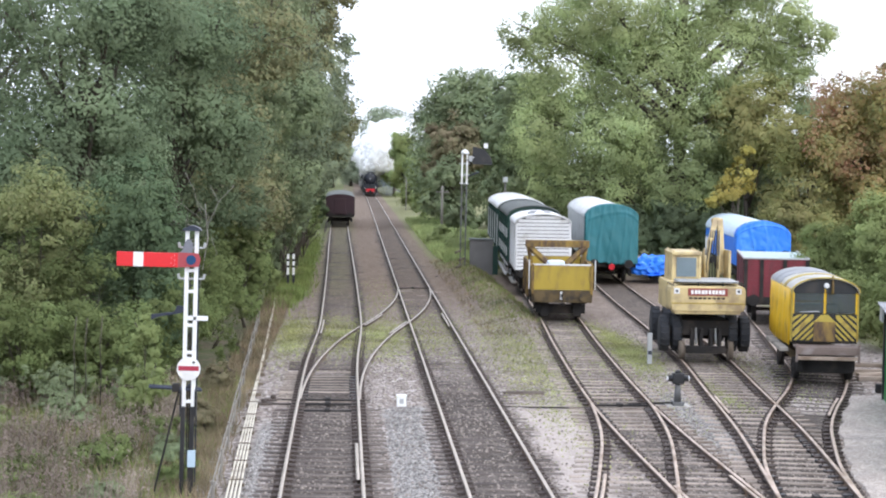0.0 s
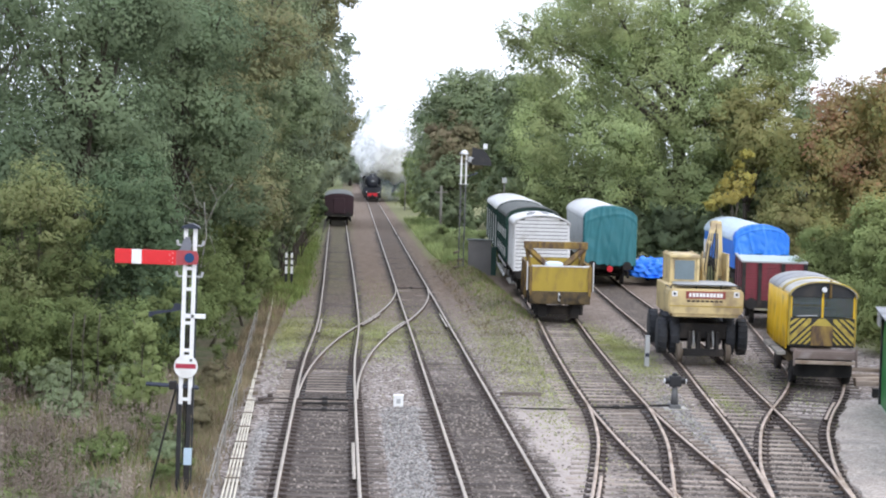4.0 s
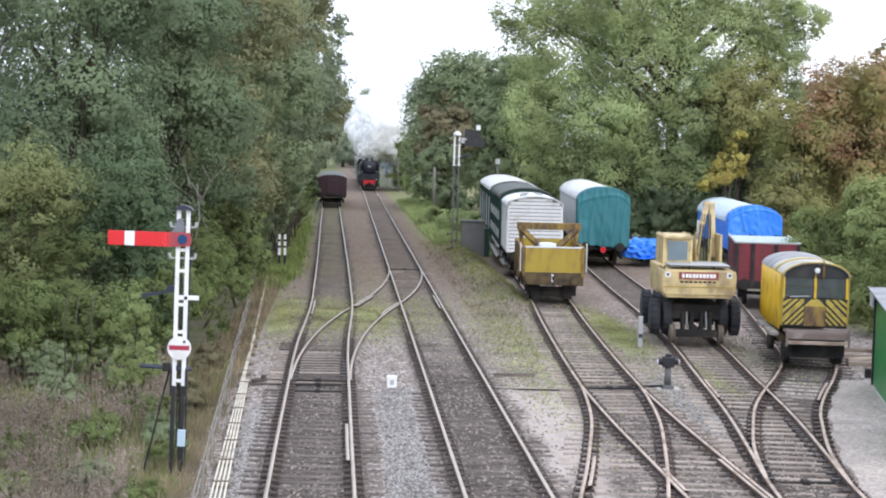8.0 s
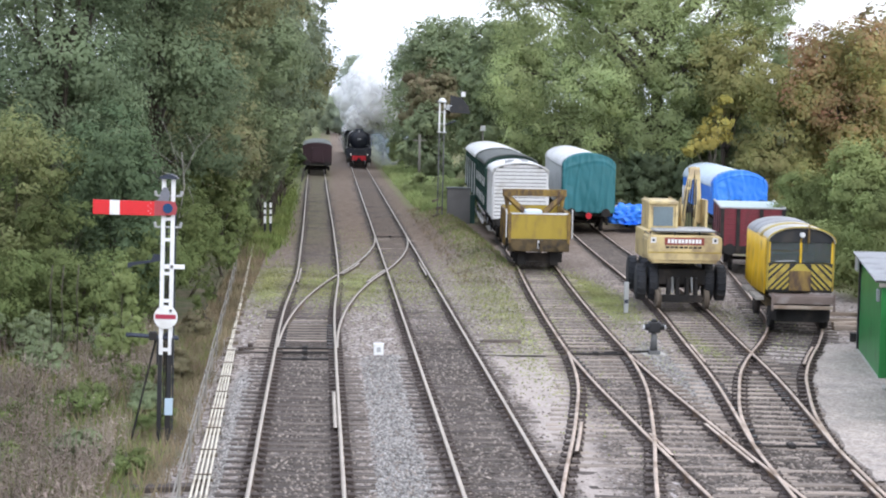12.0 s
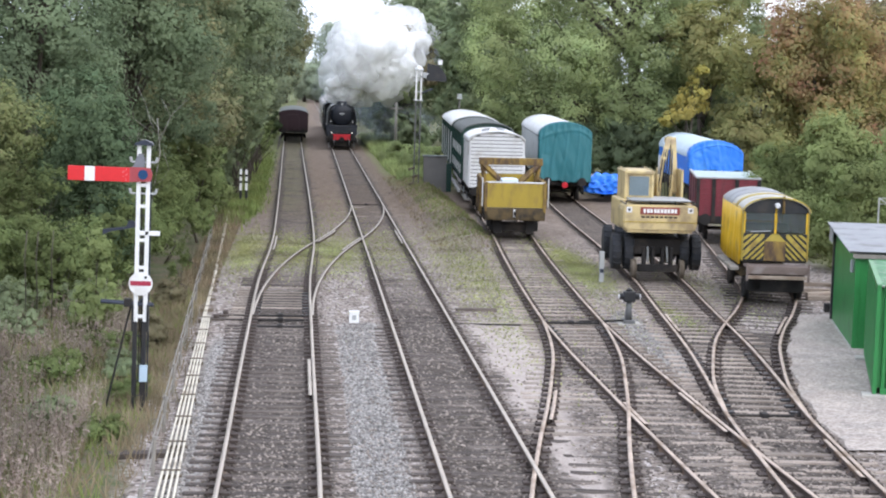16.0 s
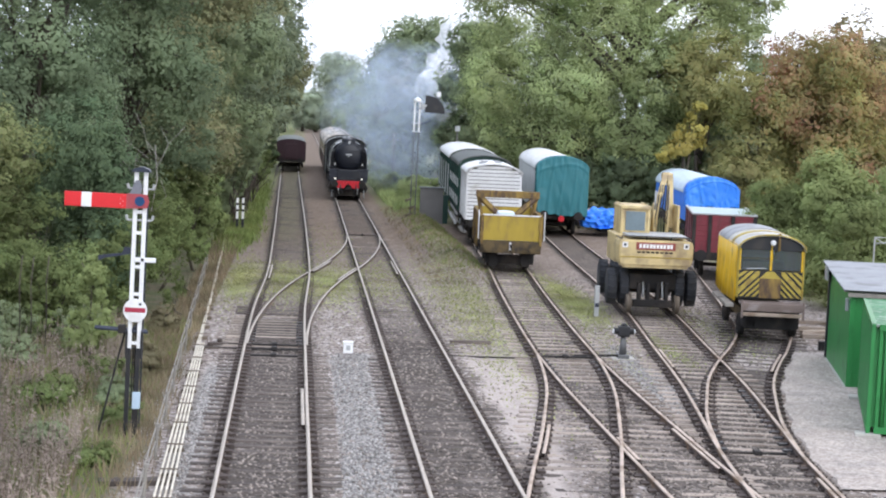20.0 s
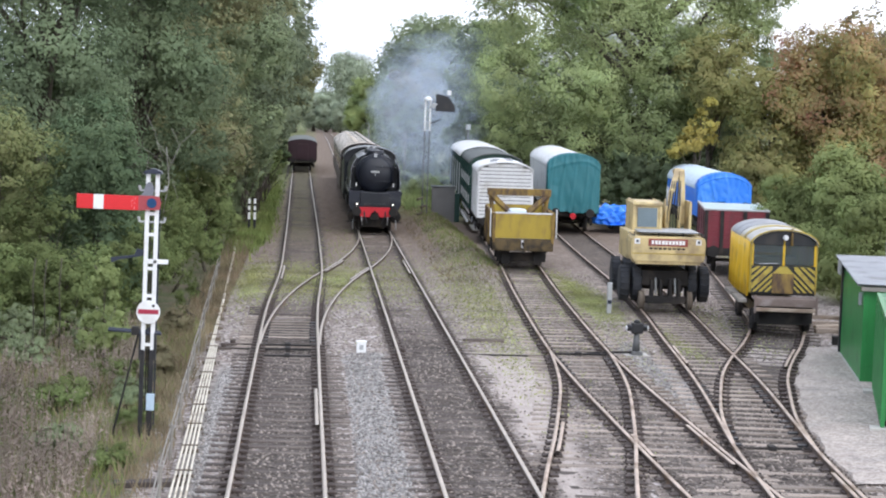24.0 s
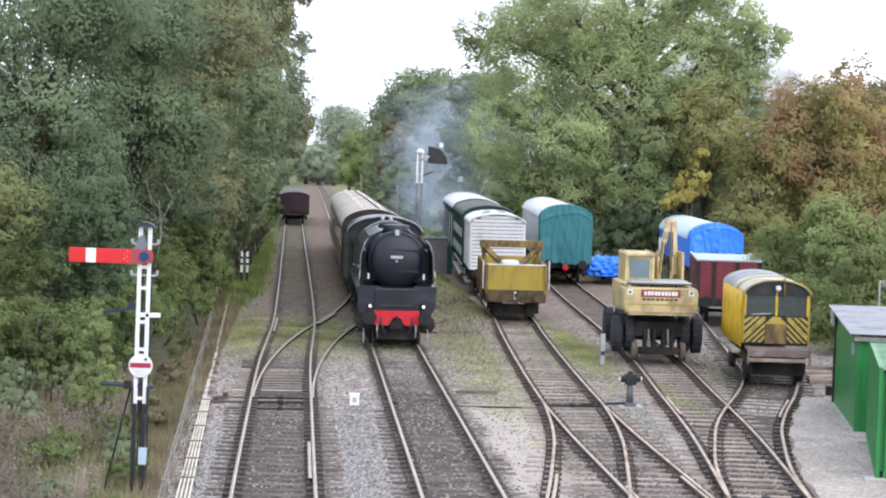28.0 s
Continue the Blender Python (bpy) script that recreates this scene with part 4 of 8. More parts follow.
part("far_end_door", box(mesh(), -1.18, 1.18, 6.1, 6.2, 1.16, 2.1, 0.02), M["yellow_old"], w)
for s in (-1, 1):
    for k in range(4):
        z = 1.16 + 0.235 * k
        part("side_plank", box(mesh(), s * 1.18 - 0.04, s * 1.18 + 0.04, 0.05, 6.1, z, z + 0.225, 0.012), M["yellow_rust"], w)
    for y in (1.4, 2.6, 3.7, 4.9):
        part("side_stanchion", box(mesh(), s * 1.25 - 0.04, s * 1.25 + 0.04, y - 0.05, y + 0.05, 0.8, 2.12, 0.01), M["yellow_rust"], w)
    part("grab_rail", tube(mesh(), (s * 1.26, -0.02, 1.2), (s * 1.26, -0.02, 2.3), 0.022, n=6), M["van_white"], w)
for k in range(8):
    part("floor_board", box(mesh(), -1.14, 1.14, 0.06 + 0.755 * k, 0.80 + 0.755 * k, 1.05, 1.13, 0.006), M["wood"], w)
brake_gear(w, 2.0, 4.2, 2.5)
bm = mesh()
box(bm, -1.28, 1.28, 3.2, 3.55, 2.62, 2.9, 0.03)
for s in (-1, 1):
    a, b = Vector((s * 1.1, 3.35, 2.62)), Vector((s * 0.35, 3.0, 1.95))
    tube(bm, a, b, 0.13, 0.13, 6)
    tube(bm, (s * 1.15, 3.4, 2.65), (s * 0.9, 3.4, 1.13), 0.1, 0.1, 6)
part("crane_beam", bm, M["yellow_rust"], w, "heavy ochre steel lifting beam")
part("load_sheet", box(mesh(), -0.5, 0.2, 1.0, 2.2, 1.5, 2.2, 0.2), M["tarp_pale"], w)

# white goods van, grey-roofed van, long white-roofed van
w = thing("goods_van", "white boarded goods van with an arched white roof", "goods van", pose(8.57, 74.0, TOP, 0, 0, -2.9))
underframe(w, 5.4, 2.4, 1.1, (1.2, 4.2))
van_body(w, 5.4, 2.44, 1.14, 3.28, 0.4, "van_white", "roof_white", "van_white")
brake_gear(w, 1.5, 3.9, 2.5)
for x, y in ((-0.5, 0.9), (0.25, 1.4), (-0.3, 2.6), (0.3, 3.6)):
    part("roof_vent", box(mesh(), x - 0.16, x + 0.16, y - 0.16, y + 0.16, 3.6, 3.76, 0.03), M["tin"], w)
for s in (-1, 1):
    part("grab_handle", tube(mesh(), (s * 1.28, 0.2, 1.3), (s * 1.28, 0.2, 2.6), 0.02, n=6), M["white"], w)
w = thing("goods_van", "dark green luggage van with a dark grey roof", "goods van", pose(8.86, 80.5, TOP, 0, 0, -2.9))
underframe(w, 10.6, 2.45, 1.1, (1.9, 8.7))
van_body(w, 10.6, 2.5, 1.14, 3.42, 0.45, "van_green", "roof_grey", "van_green", 12, False)
for j in range(9):
    for s in (-1, 1):
        part("window", box(mesh(), s * 1.262 - 0.01, s * 1.262 + 0.012, 0.6 + 1.1 * j, 1.0 + 1.1 * j, 2.3, 2.95, 0.01), M["glass"], w)
for j in range(6):
    for z in (1.4, 2.3):
        part("door_handle", tube(mesh(), (-1.32, 0.35 + 1.9 * j, z), (-1.32, 0.35 + 1.9 * j, z + 0.45), 0.026, n=6), M["white"], w)
for j in range(8):
    part("step_end", box(mesh(), -1.4, -1.3, 0.5 + 1.35 * j, 0.62 + 1.35 * j, 0.46, 0.6, 0.015), M["white"], w)
    part("solebar_bolt_plate", box(mesh(), -1.27, -1.22, 0.9 + 1.25 * j, 1.0 + 1.25 * j, 0.86, 1.0, 0.01), M["white"], w)
for y in (1.9, 8.7):
    part("axlebox_cover", box(mesh(), -1.08, -1.0, y - 0.13, y + 0.13, 0.36, 0.66, 0.02), M["galv"], w)
w = thing("luggage_van", "long dark green bogie van with a white roof", "railway van", pose(9.43, 92.0, TOP, 0, 0, -2.9))
underframe(w, 17.0, 2.5, 1.1, (1.8, 4.4, 12.6, 15.2))
van_body(w, 17.0, 2.6, 1.14, 3.45, 0.5, "van_green", "roof_white", "van_green", 16, False)
for j in range(5):
    part("door_handrail", tube(mesh(), (-1.36, 0.5 + 3.8 * j, 1.25), (-1.36, 0.5 + 3.8 * j, 3.05), 0.028, n=6), M["white"], w)
    part("step_end", box(mesh(), -1.45, -1.34, 0.9 + 3.6 * j, 1.05 + 3.6 * j, 0.46, 0.6, 0.015), M["white"], w)

# carriage under a teal sheet
def coach_shell(w, length, width, floor, eave, rise, side_mat, roof_mat, start=0.0):
    part("body", prism(mesh(), [(-width / 2, floor), *arch(width, eave, rise, 14), (width / 2, floor)], start, length), M[side_mat], w)
    roof = arch(width + 0.08, eave - 0.05, rise + 0.08, 18)
    part("roof", prism(mesh(), roof + [(x * 0.98, z - 0.05) for x, z in reversed(roof)], 0.35, length + 0.05), M[roof_mat], w)


def bogie(w, y, r=0.46, base=2.6, material="under"):
    bm = mesh()
    for s in (-1, 1):
        box(bm, s * 0.98 - 0.07, s * 0.98 + 0.07, y - base / 2 - 0.35, y + base / 2 + 0.35, r - 0.05, r + 0.22, 0.02)
        for k in (-1, 1):
            box(bm, s * 1.06 - 0.06, s * 1.06 + 0.06, y + k * base / 2 - 0.14, y + k * base / 2 + 0.14, r - 0.15, r + 0.18, 0.02)
    box(bm, -0.95, 0.95, y - 0.2, y + 0.2, r, r + 0.25, 0.02)
    part("bogie_frame", bm, M[material], w)
    for k in (-1, 1):
        wheelset(w, y + k * base / 2, r, material=material)


def draped(w, name, width, floor, eave, rise, y, material, seed, bulge=0.07):
    """A tarpaulin hung over a carriage end, with hanging folds and a lapped top."""
    bm = mesh()
    nu, nv = 90, 60
    grid = {}
    rng = random.Random(seed)
    ph = [rng.uniform(0, 6.28) for _ in range(6)]
    for j in range(nv + 1):
        for i in range(nu + 1):
            u, v = i / nu * 2 - 1, j / nv
            top = eave + rise * math.sqrt(max(0.0, 1 - u * u * 0.96))
            z = floor + (top - floor) * v + (0.05 * math.sin(6 * u + ph[0]) + 0.03 * math.sin(15 * u + ph[1])) * (1 - v)
            fold = 0.02 * math.sin(4 * u + 2 * v + ph[2]) + 0.04 * noise.noise(Vector((u * 1.6, v * 1.4 + seed, 0))) + 0.03 * abs(noise.noise(Vector((u * 3 + v * 3, v * 2.5 - u * 2, seed))))
            for m_ in range(5):
                line_ = u - (-0.8 + 0.4 * m_ + 0.12 * math.sin(ph[m_] + 2.5 * v))
                fold += (0.045 if m_ % 2 else 0.03) * max(0.0, 1 - abs(line_) * (9 + 6 * v))
            fold += (0.025 * math.sin(26 * u + 4 * v + ph[3]) + 0.05 * abs(noise.noise(Vector((u * 9, v * 4, seed + 3))))) * (v ** 5 + 0.4 * (1 - v) ** 4)
            fold += 0.045 * abs(noise.noise(Vector((u * 2.1 + seed, v * 3.2 + 1.4 * u, 2)))) + 0.05 * max(0.0, 1 - abs(v - 0.86 - 0.03 * math.sin(3 * u)) * 22)
            grid[i, j] = bm.verts.new((u * (width / 2 + 0.03), y - bulge - fold * (0.45 + 0.75 * (1 - v)), z))
    for j in range(nv):
        for i in range(nu):
            f = bm.faces.new((grid[i, j], grid[i + 1, j], grid[i + 1, j + 1], grid[i, j + 1]))
            f.smooth = True
    edge = [grid[0, j] for j in range(nv + 1)] + [grid[i, nv] for i in range(1, nu + 1)] + [grid[nu, j] for j in range(nv - 1, -1, -1)]
    back = [bm.verts.new((p.co.x * 1.005, y + 0.9 + 0.12 * math.sin(k * 0.9), p.co.z + 0.01)) for k, p in enumerate(edge)]
    for k in range(len(edge) - 1):
        f = bm.faces.new((edge[k], edge[k + 1], back[k + 1], back[k]))
        f.smooth = True
    bmesh.ops.recalc_face_normals(bm, faces=bm.faces[:])
    ob = part(name, bm, M[material], w)
    thick = ob.modifiers.new("thickness", "SOLIDIFY")
    thick.thickness = 0.012
    return ob


w = thing("sheeted_carriage", "pale-roofed carriage with its end sheeted in teal tarpaulin", "carriage", pose(12.92, 82.0, TOP, 0, 0, -4.6))
underframe(w, 19.0, 2.6, 1.1)
for y in (2.6, 16.4):
    bogie(w, y)
coach_shell(w, 19.0, 2.5, 1.1, 3.3, 0.62, "roof_white", "roof_white", 0.2)
draped(w, "tarpaulin", 2.56, 1.02, 3.3, 0.68, 0.0, "teal", 5, 0.26)
part("tail_drum", turned(mesh(), [(0, 0.12), (-0.12, 0.16), (-0.24, 0.14)], (0.02, -0.12, 0.85), "y", 16), M["beam_red"], w, "red round lamp case")

# low flat wagon with a blue sheet heaped on it
w = thing("flat_wagon", "dark low flat wagon beside the sheeted carriage", "wagon", pose(16.5, 86.0, TOP - 0.1, 0, 0, -5))
underframe(w, 6.0, 2.3, 0.85, (1.4, 4.6), 0.4)
part("deck", box(mesh(), -1.15, 1.15, 0, 6, 0.85, 0.95, 0.01), M["wood"], w)


def heap(name, label, cx, cy, z, lx, ly, h, material, seed):
    """A crumpled sheet thrown over a load."""
    bm = mesh()
    bmesh.ops.create_icosphere(bm, subdivisions=4, radius=1)
    for v in bm.verts:
        p = v.co.copy()
        q = p + Vector((seed, 0, 0))
        k = 1 + 0.25 * noise.noise(q * 1.6) + 0.30 * abs(noise.noise(q * 3.1)) - 0.22 * abs(noise.noise(q * 5.5 + Vector((4, 0, 0)))) + 0.10 * abs(noise.noise(q * 11))
        v.co = Vector((p.x * lx * k, p.y * ly * k, max(-0.05, p.z * k) * h))
    ob = part(name, bm, M[material], None, label, "tarpaulin")
    ob.matrix_basis = pose(cx, cy, z)
    return ob


heap("tarpaulin", "crumpled bright blue tarpaulin heaped over a load", 15.6, 84.6, 0.55, 1.25, 1.3, 0.85, "tarp_blue", 4.0)

# carriage sheeted in blue, and the crimson open wagon in front of it
w = thing("sheeted_carriage", "old carriage under a bright blue tarpaulin", "carriage", pose(20.35, 81.0, TOP, 0, 0, -6.2))
underframe(w, 15.0, 2.5, 1.1)
for y in (2.4, 12.6):
    bogie(w, y)
coach_shell(w, 15.0, 2.5, 1.0, 2.45, 0.72, "tarp_blue", "tarp_pale", 0.2)
draped(w, "tarpaulin", 2.6, 1.75, 2.45, 0.8, 0.0, "tarp_blue", 9, 0.26)
w = thing("open_wagon", "crimson planked open wagon with black ironwork", "wagon", pose(16.12, 62.0, TOP, 0, 0, -10.5))
underframe(w, 5.6, 2.4, 1.0, (1.3, 4.3))
part("sole_plate", box(mesh(), -1.16, 1.16, -0.02, 0.1, 0.72, 1.02, 0.012), M["under"], w)
for k in range(7):
    z = 1.02 + 0.205 * k
    for y0 in (0.0, 5.52):
        part("end_plank", box(mesh(), -1.19, 1.19, y0, y0 + 0.08, z + 0.003, z + 0.203, 0.004), M["maroon"], w)
    for s in (-1, 1):
        part("side_plank", box(mesh(), s * 1.19 - 0.04, s * 1.19 + 0.04, 0.08, 5.52, z + 0.003, z + 0.203, 0.004), M["maroon"], w)
for x in (-1.15, -0.55, 0.32, 1.15):
    part("end_stanchion", box(mesh(), x - 0.07, x + 0.07, -0.07, 0.0, 0.8, 2.44, 0.012), M["under"], w)
for s in (-1, 1):
    for y in (0.3, 1.8, 3.7, 5.2):
        part("side_strap", box(mesh(), s * 1.24 - 0.012, s * 1.24 + 0.012, y - 0.06, y + 0.06, 0.9, 2.44, 0.006), M["under"], w)
part("top_rim", box(mesh(), -1.24, 1.24, -0.03, 0.1, 2.455, 2.52, 0.015), M["galv"], w)
for s in (-1, 1):
    part("side_rim", box(mesh(), s * 1.2 - 0.05, s * 1.2 + 0.05, 0.1, 5.6, 2.455, 2.52, 0.015), M["galv"], w)
part("load_cover", box(mesh(), -1.15, 1.15, 0.1, 5.5, 2.3, 2.47, 0.04), M["lid_pale"], w, "pale blue-grey load cover")

# maroon coach far up the left line, its paint darkened for the trees' shade
w = thing("parked_coach", "maroon coach parked under the trees, their shade put into its paint colour", "carriage", pose(-1.14, 148.5, TOP, 0, 0, 0.55))
underframe(w, 19.0, 2.6, 1.1)
for y in (2.6, 16.4):
    bogie(w, y)
coach_shell(w, 19.0, 2.6, 1.0, 2.5, 0.35, "coach_red", "roof_grey")
part("gangway", box(mesh(), -0.5, 0.5, -0.12, 0.0, 1.1, 2.45, 0.04), M["coach_red"], w)


# ---- road-rail excavator ----
def tyre(ob, x, y, z, r, wid):
    bm = mesh()
    turned(bm, [(-wid / 2, r * 0.5), (-wid / 2, r * 0.86), (-wid * 0.42, r * 0.97), (-wid * 0.25, r), (wid * 0.25, r), (wid * 0.42, r * 0.97), (wid / 2, r * 0.86), (wid / 2, r * 0.5)], (x, y, z), "x", 36)
    t = part("tyre", bm, M["rubber"], ob)
    for k in range(18):
        a = 2 * math.pi * k / 18
        bm = mesh()
        c = Vector((x, y + r * 0.985 * math.cos(a), z + r * 0.985 * math.sin(a)))
        for s in (-1, 1):
            tube(bm, c + Vector((0, 0, 0)), c + Vector((s * wid * 0.44, 0.05 * math.sin(a), -0.05 * math.cos(a))), 0.026, 0.03, 5)
        part("tread_lug", bm, M["rubber"], t)
    bm = mesh()
    turned(bm, [(-wid * 0.3, r * 0.5), (-wid * 0.3, r * 0.44), (-wid * 0.12, r * 0.3), (wid * 0.12, r * 0.3), (wid * 0.3, r * 0.44), (wid * 0.3, r * 0.5)], (x, y, z), "x", 24)
    part("wheel_rim", bm, M["cream"], t)


ex = thing("excavator", "pale yellow road-rail excavator on rail wheels, boom folded", "excavator", at_road(digger_road, 50.6))
for y in (0.5, 3.4):
    for s in (-1, 1):
        tyre(ex, s * 1.24, y, 0.76, 0.55, 0.3)
        tyre(ex, s * 0.86, y, 0.76, 0.55, 0.3)
    part("axle", tube(mesh(), (-1.2, y, 0.76), (1.2, y, 0.76), 0.13), M["under"], ex)
for y in (-0.15, 4.1):
    wheelset(ex, y, 0.29, 1.435, "stool", 0.13)
    bm = mesh()
    box(bm, -0.62, 0.62, y - 0.12, y + 0.12, 0.2, 0.42, 0.02)
    for x in (-0.42, -0.15, 0.15, 0.42):
        box(bm, x - 0.05, x + 0.05, y - 0.1, y + 0.3, 0.3, 0.95, 0.015)
    part("rail_gear", bm, M["under"], ex)
for x in (-0.3, 0.3):
    part("ram", tube(mesh(), (x, -0.2, 0.5), (x, 0.1, 1.1), 0.035), M["galv"], ex)
bm = mesh()
box(bm, -0.72, 0.72, 0.0, 4.0, 0.72, 1.2, 0.04)
turned(bm, [(1.2, 0.62), (1.34, 0.62)], (0, 1.9, 0), "z", 28)
part("chassis", bm, M["under"], ex)
up = thing("upper_works", "", "")
up.parent = ex
up.matrix_basis = pose(-0.1, 1.9, 1.44, 0, 0, 2.0) @ Matrix.Diagonal((0.95, 1.0, 0.95, 1.0))
bm = mesh()
prism(bm, [(-1.2, 0.18), (-1.1, 0.06), (1.1, 0.06), (1.2, 0.18), (1.22, 0.78), (1.16, 0.9), (-1.16, 0.9), (-1.22, 0.78)], -2.5, -1.35)
bmesh.ops.bevel(bm, geom=bm.edges[:], offset=0.045, segments=3, affect="EDGES")
part("counterweight", bm, M["cream"], up)
part("skirt", box(mesh(), -1.05, 1.05, -2.46, -1.4, 0.0, 0.07, 0.02), M["cream"], up)
part("engine_cover", box(mesh(), -1.18, 1.18, -1.36, 0.6, 0.06, 0.98, 0.05), M["cream"], up)
bm = mesh()
for x in (-1.1, -0.3, 0.5, 1.1):
    tube(bm, (x, -2.3, 0.9), (x, -2.3, 1.02), 0.02, n=6)
tube(bm, (-1.1, -2.3, 1.02), (1.1, -2.3, 1.02), 0.02, n=6)
part("hand_rail", bm, M["black"], up)
part("top_grille", box(mesh(), -0.9, 1.05, -2.2, -0.3, 0.98, 1.04, 0.015), M["galv"], up)
part("sign_panel", box(mesh(), -0.66, 0.62, -2.518, -2.5, 0.60, 0.84, 0.004), M["sign_red"], up, "maroon name panel")
for k, wd in enumerate((0.055, 0.07, 0.06, 0.075, 0.06, 0.065, 0.07, 0.06, 0.075, 0.06)):
    part("sign_mark", box(mesh(), -0.56 + 0.112 * k, -0.56 + 0.112 * k + wd + 0.02, -2.526, -2.518, 0.655, 0.785, 0.002), M["white"], up)
for k in range(8):
    part("small_print", box(mesh(), -0.62 + 0.15 * k, -0.51 + 0.15 * k, -2.508, -2.5, 0.49, 0.55, 0.002), M["under"], up)
for x in (-1.02, 0.98):
    part("warning_sticker", box(mesh(), x - 0.09, x + 0.09, -2.508, -2.5, 0.66, 0.84, 0.003), M["van_white"], up)
    part("sticker_symbol", box(mesh(), x - 0.04, x + 0.04, -2.514, -2.508, 0.71, 0.79, 0.002), M["plate_blue"], up)
cab = part("cab", box(box(box(box(mesh(), -0.98, 0.0, -1.0, -0.86, 0.92, 1.04, 0.02), -0.98, -0.89, -1.0, 0.7, 0.9, 1.9, 0.03), -0.09, 0.0, -1.0, 0.7, 0.9, 1.9, 0.03), -1.0, 0.02, -1.06, 0.75, 1.82, 1.93, 0.05), M["cream"], up)
part("cab_front", box(mesh(), -0.98, 0.0, 0.6, 0.7, 0.1, 1.1, 0.02), M["cream"], cab)
part("cab_back", box(mesh(), -0.93, -0.05, -0.95, -0.91, 0.95, 1.86, 0.015), M["cream"], cab)
part("rear_window", box(mesh(), -0.82, -0.16, -0.975, -0.945, 1.1, 1.74, 0.012), mat("grey_blue_cab_glass", (0.16, 0.2, 0.22), 0.12, var=0.2, bump=0, spec=0.6), cab, "blue-grey rear window glass")
part("front_window", box(mesh(), -0.9, -0.08, 0.66, 0.68, 1.1, 1.83, 0.02), pane_mat("cab_glass", (0.75, 0.85, 0.88)), cab)
for s in (-1, 1):
    part("beacon_rail", tube(mesh(), (-0.49 + 0.42 * s, -1.0, 1.94), (-0.49 + 0.42 * s, 0.6, 1.96), 0.025, n=6), M["cream"], cab)
part("seat", box(mesh(), -0.75, -0.25, -0.3, 0.2, 0.9, 1.5, 0.06), M["black"], cab)
def beam(bm, a, b, wx, t0, t1, n=1):
    """A box-section arm between two places, t0 and t1 deep at its ends."""
    a, b = Vector(a), Vector(b)
    d = (b - a).normalized()
    side = Vector((1, 0, 0))
    deep = d.cross(side).normalized()
    ring = []
    for p, t in ((a, t0), (b, t1)):
        ring.append([bm.verts.new(p + side * sx * wx + deep * sd * t) for sx, sd in ((-1, -1), (1, -1), (1, 1), (-1, 1))])
    for k in range(4):
        bm.faces.new((ring[0][k], ring[0][(k + 1) % 4], ring[1][(k + 1) % 4], ring[1][k]))
    bm.faces.new(ring[0][::-1])
    bm.faces.new(ring[1])
    bmesh.ops.recalc_face_normals(bm, faces=bm.faces[:])
    return bm


part("boom_foot", beam(mesh(), (0.30, 0.9, 0.7), (0.42, 0.35, 1.9), 0.1, 0.2, 0.2), M["cream"], up)
part("boom", beam(mesh(), (0.42, 0.35, 1.85), (0.82, 1.1, 2.95), 0.1, 0.2, 0.12), M["cream"], up)
part("dipper_arm", beam(mesh(), (0.93, 0.95, 2.9), (0.96, 0.6, 1.1), 0.09, 0.12, 0.22), M["cream"], up)
part("arm_link", beam(mesh(), (0.36, 0.2, 1.0), (0.52, 0.25, 2.35), 0.05, 0.09, 0.06), M["cream"], up)
part("boom_knuckle", tube(mesh(), (0.66, 1.05, 2.9), (1.04, 1.05, 2.9), 0.1, n=14), M["cream"], up)
part("side_plate", box(mesh(), 1.02, 1.1, -0.4, 0.6, 0.95, 1.95, 0.03), M["cream"], up)
for k, x in enumerate((0.28, 0.72)):
    part("boom_ram", tube(mesh(), (x, -0.15, 1.0), (x + 0.05, 0.1, 1.75), 0.06), M["cream"], up)
    part("ram_rod", tube(mesh(), (x + 0.05, 0.1, 1.75), (x + 0.1, 0.35, 2.4), 0.032), M["galv"], up)
for k in range(5):
    bm = mesh()
    pts = [Vector((0.34 + 0.1 * k, -0.1 + 0.03 * k, 1.0)), Vector((0.3 + 0.1 * k, -0.18, 1.5)), Vector((0.4 + 0.09 * k, 0.0, 2.0)), Vector((0.55 + 0.07 * k, 0.45, 2.6))]
    polytube(bm, pts, 0.02)
    part("hydraulic_hose", bm, M["black"], up)
for s in (-1, 1):
    part("tail_grab_rail", tube(mesh(), (s * 1.16, -1.4, 0.95), (s * 1.16, -2.4, 0.95), 0.02, n=6), M["black"], up)
part("tail_seam", box(mesh(), -1.18, 1.18, -2.512, -2.5, 0.34, 0.37, 0.002), M["yellow_old"], up)

# ---- yellow permanent way trolley ----
tr = thing("inspection_trolley", "yellow enclosed track trolley with hazard-striped front and white roof", "rail trolley", pose(13.20, 45.0, TOP, 0, 0, -7.4))
part("underframe", box(mesh(), -0.72, 0.72, 0.35, 5.4, 0.46, 0.74, 0.02), M["sole"], tr)
for y in (1.0, 4.2):
    wheelset(tr, y, 0.32)
# added dark board stands in for the shadow and clutter under the deck
part("guard_board", box(mesh(), -0.7, 0.7, 0.3, 0.35, 0.26, 0.8, 0.02), M["under"], tr)
part("front_deck", box(box(mesh(), -0.84, 0.84, -0.05, 0.12, 0.80, 0.97, 0.02), -0.86, 0.86, -0.02, 0.75, 0.95, 1.01, 0.01), M["deck_wood"], tr, "weathered grey plank deck")
part("front_beam", box(mesh(), -0.82, 0.82, -0.08, 0.02, 0.66, 0.76, 0.02), M["rail_dull"], tr, "rust-flecked white and brown beam")
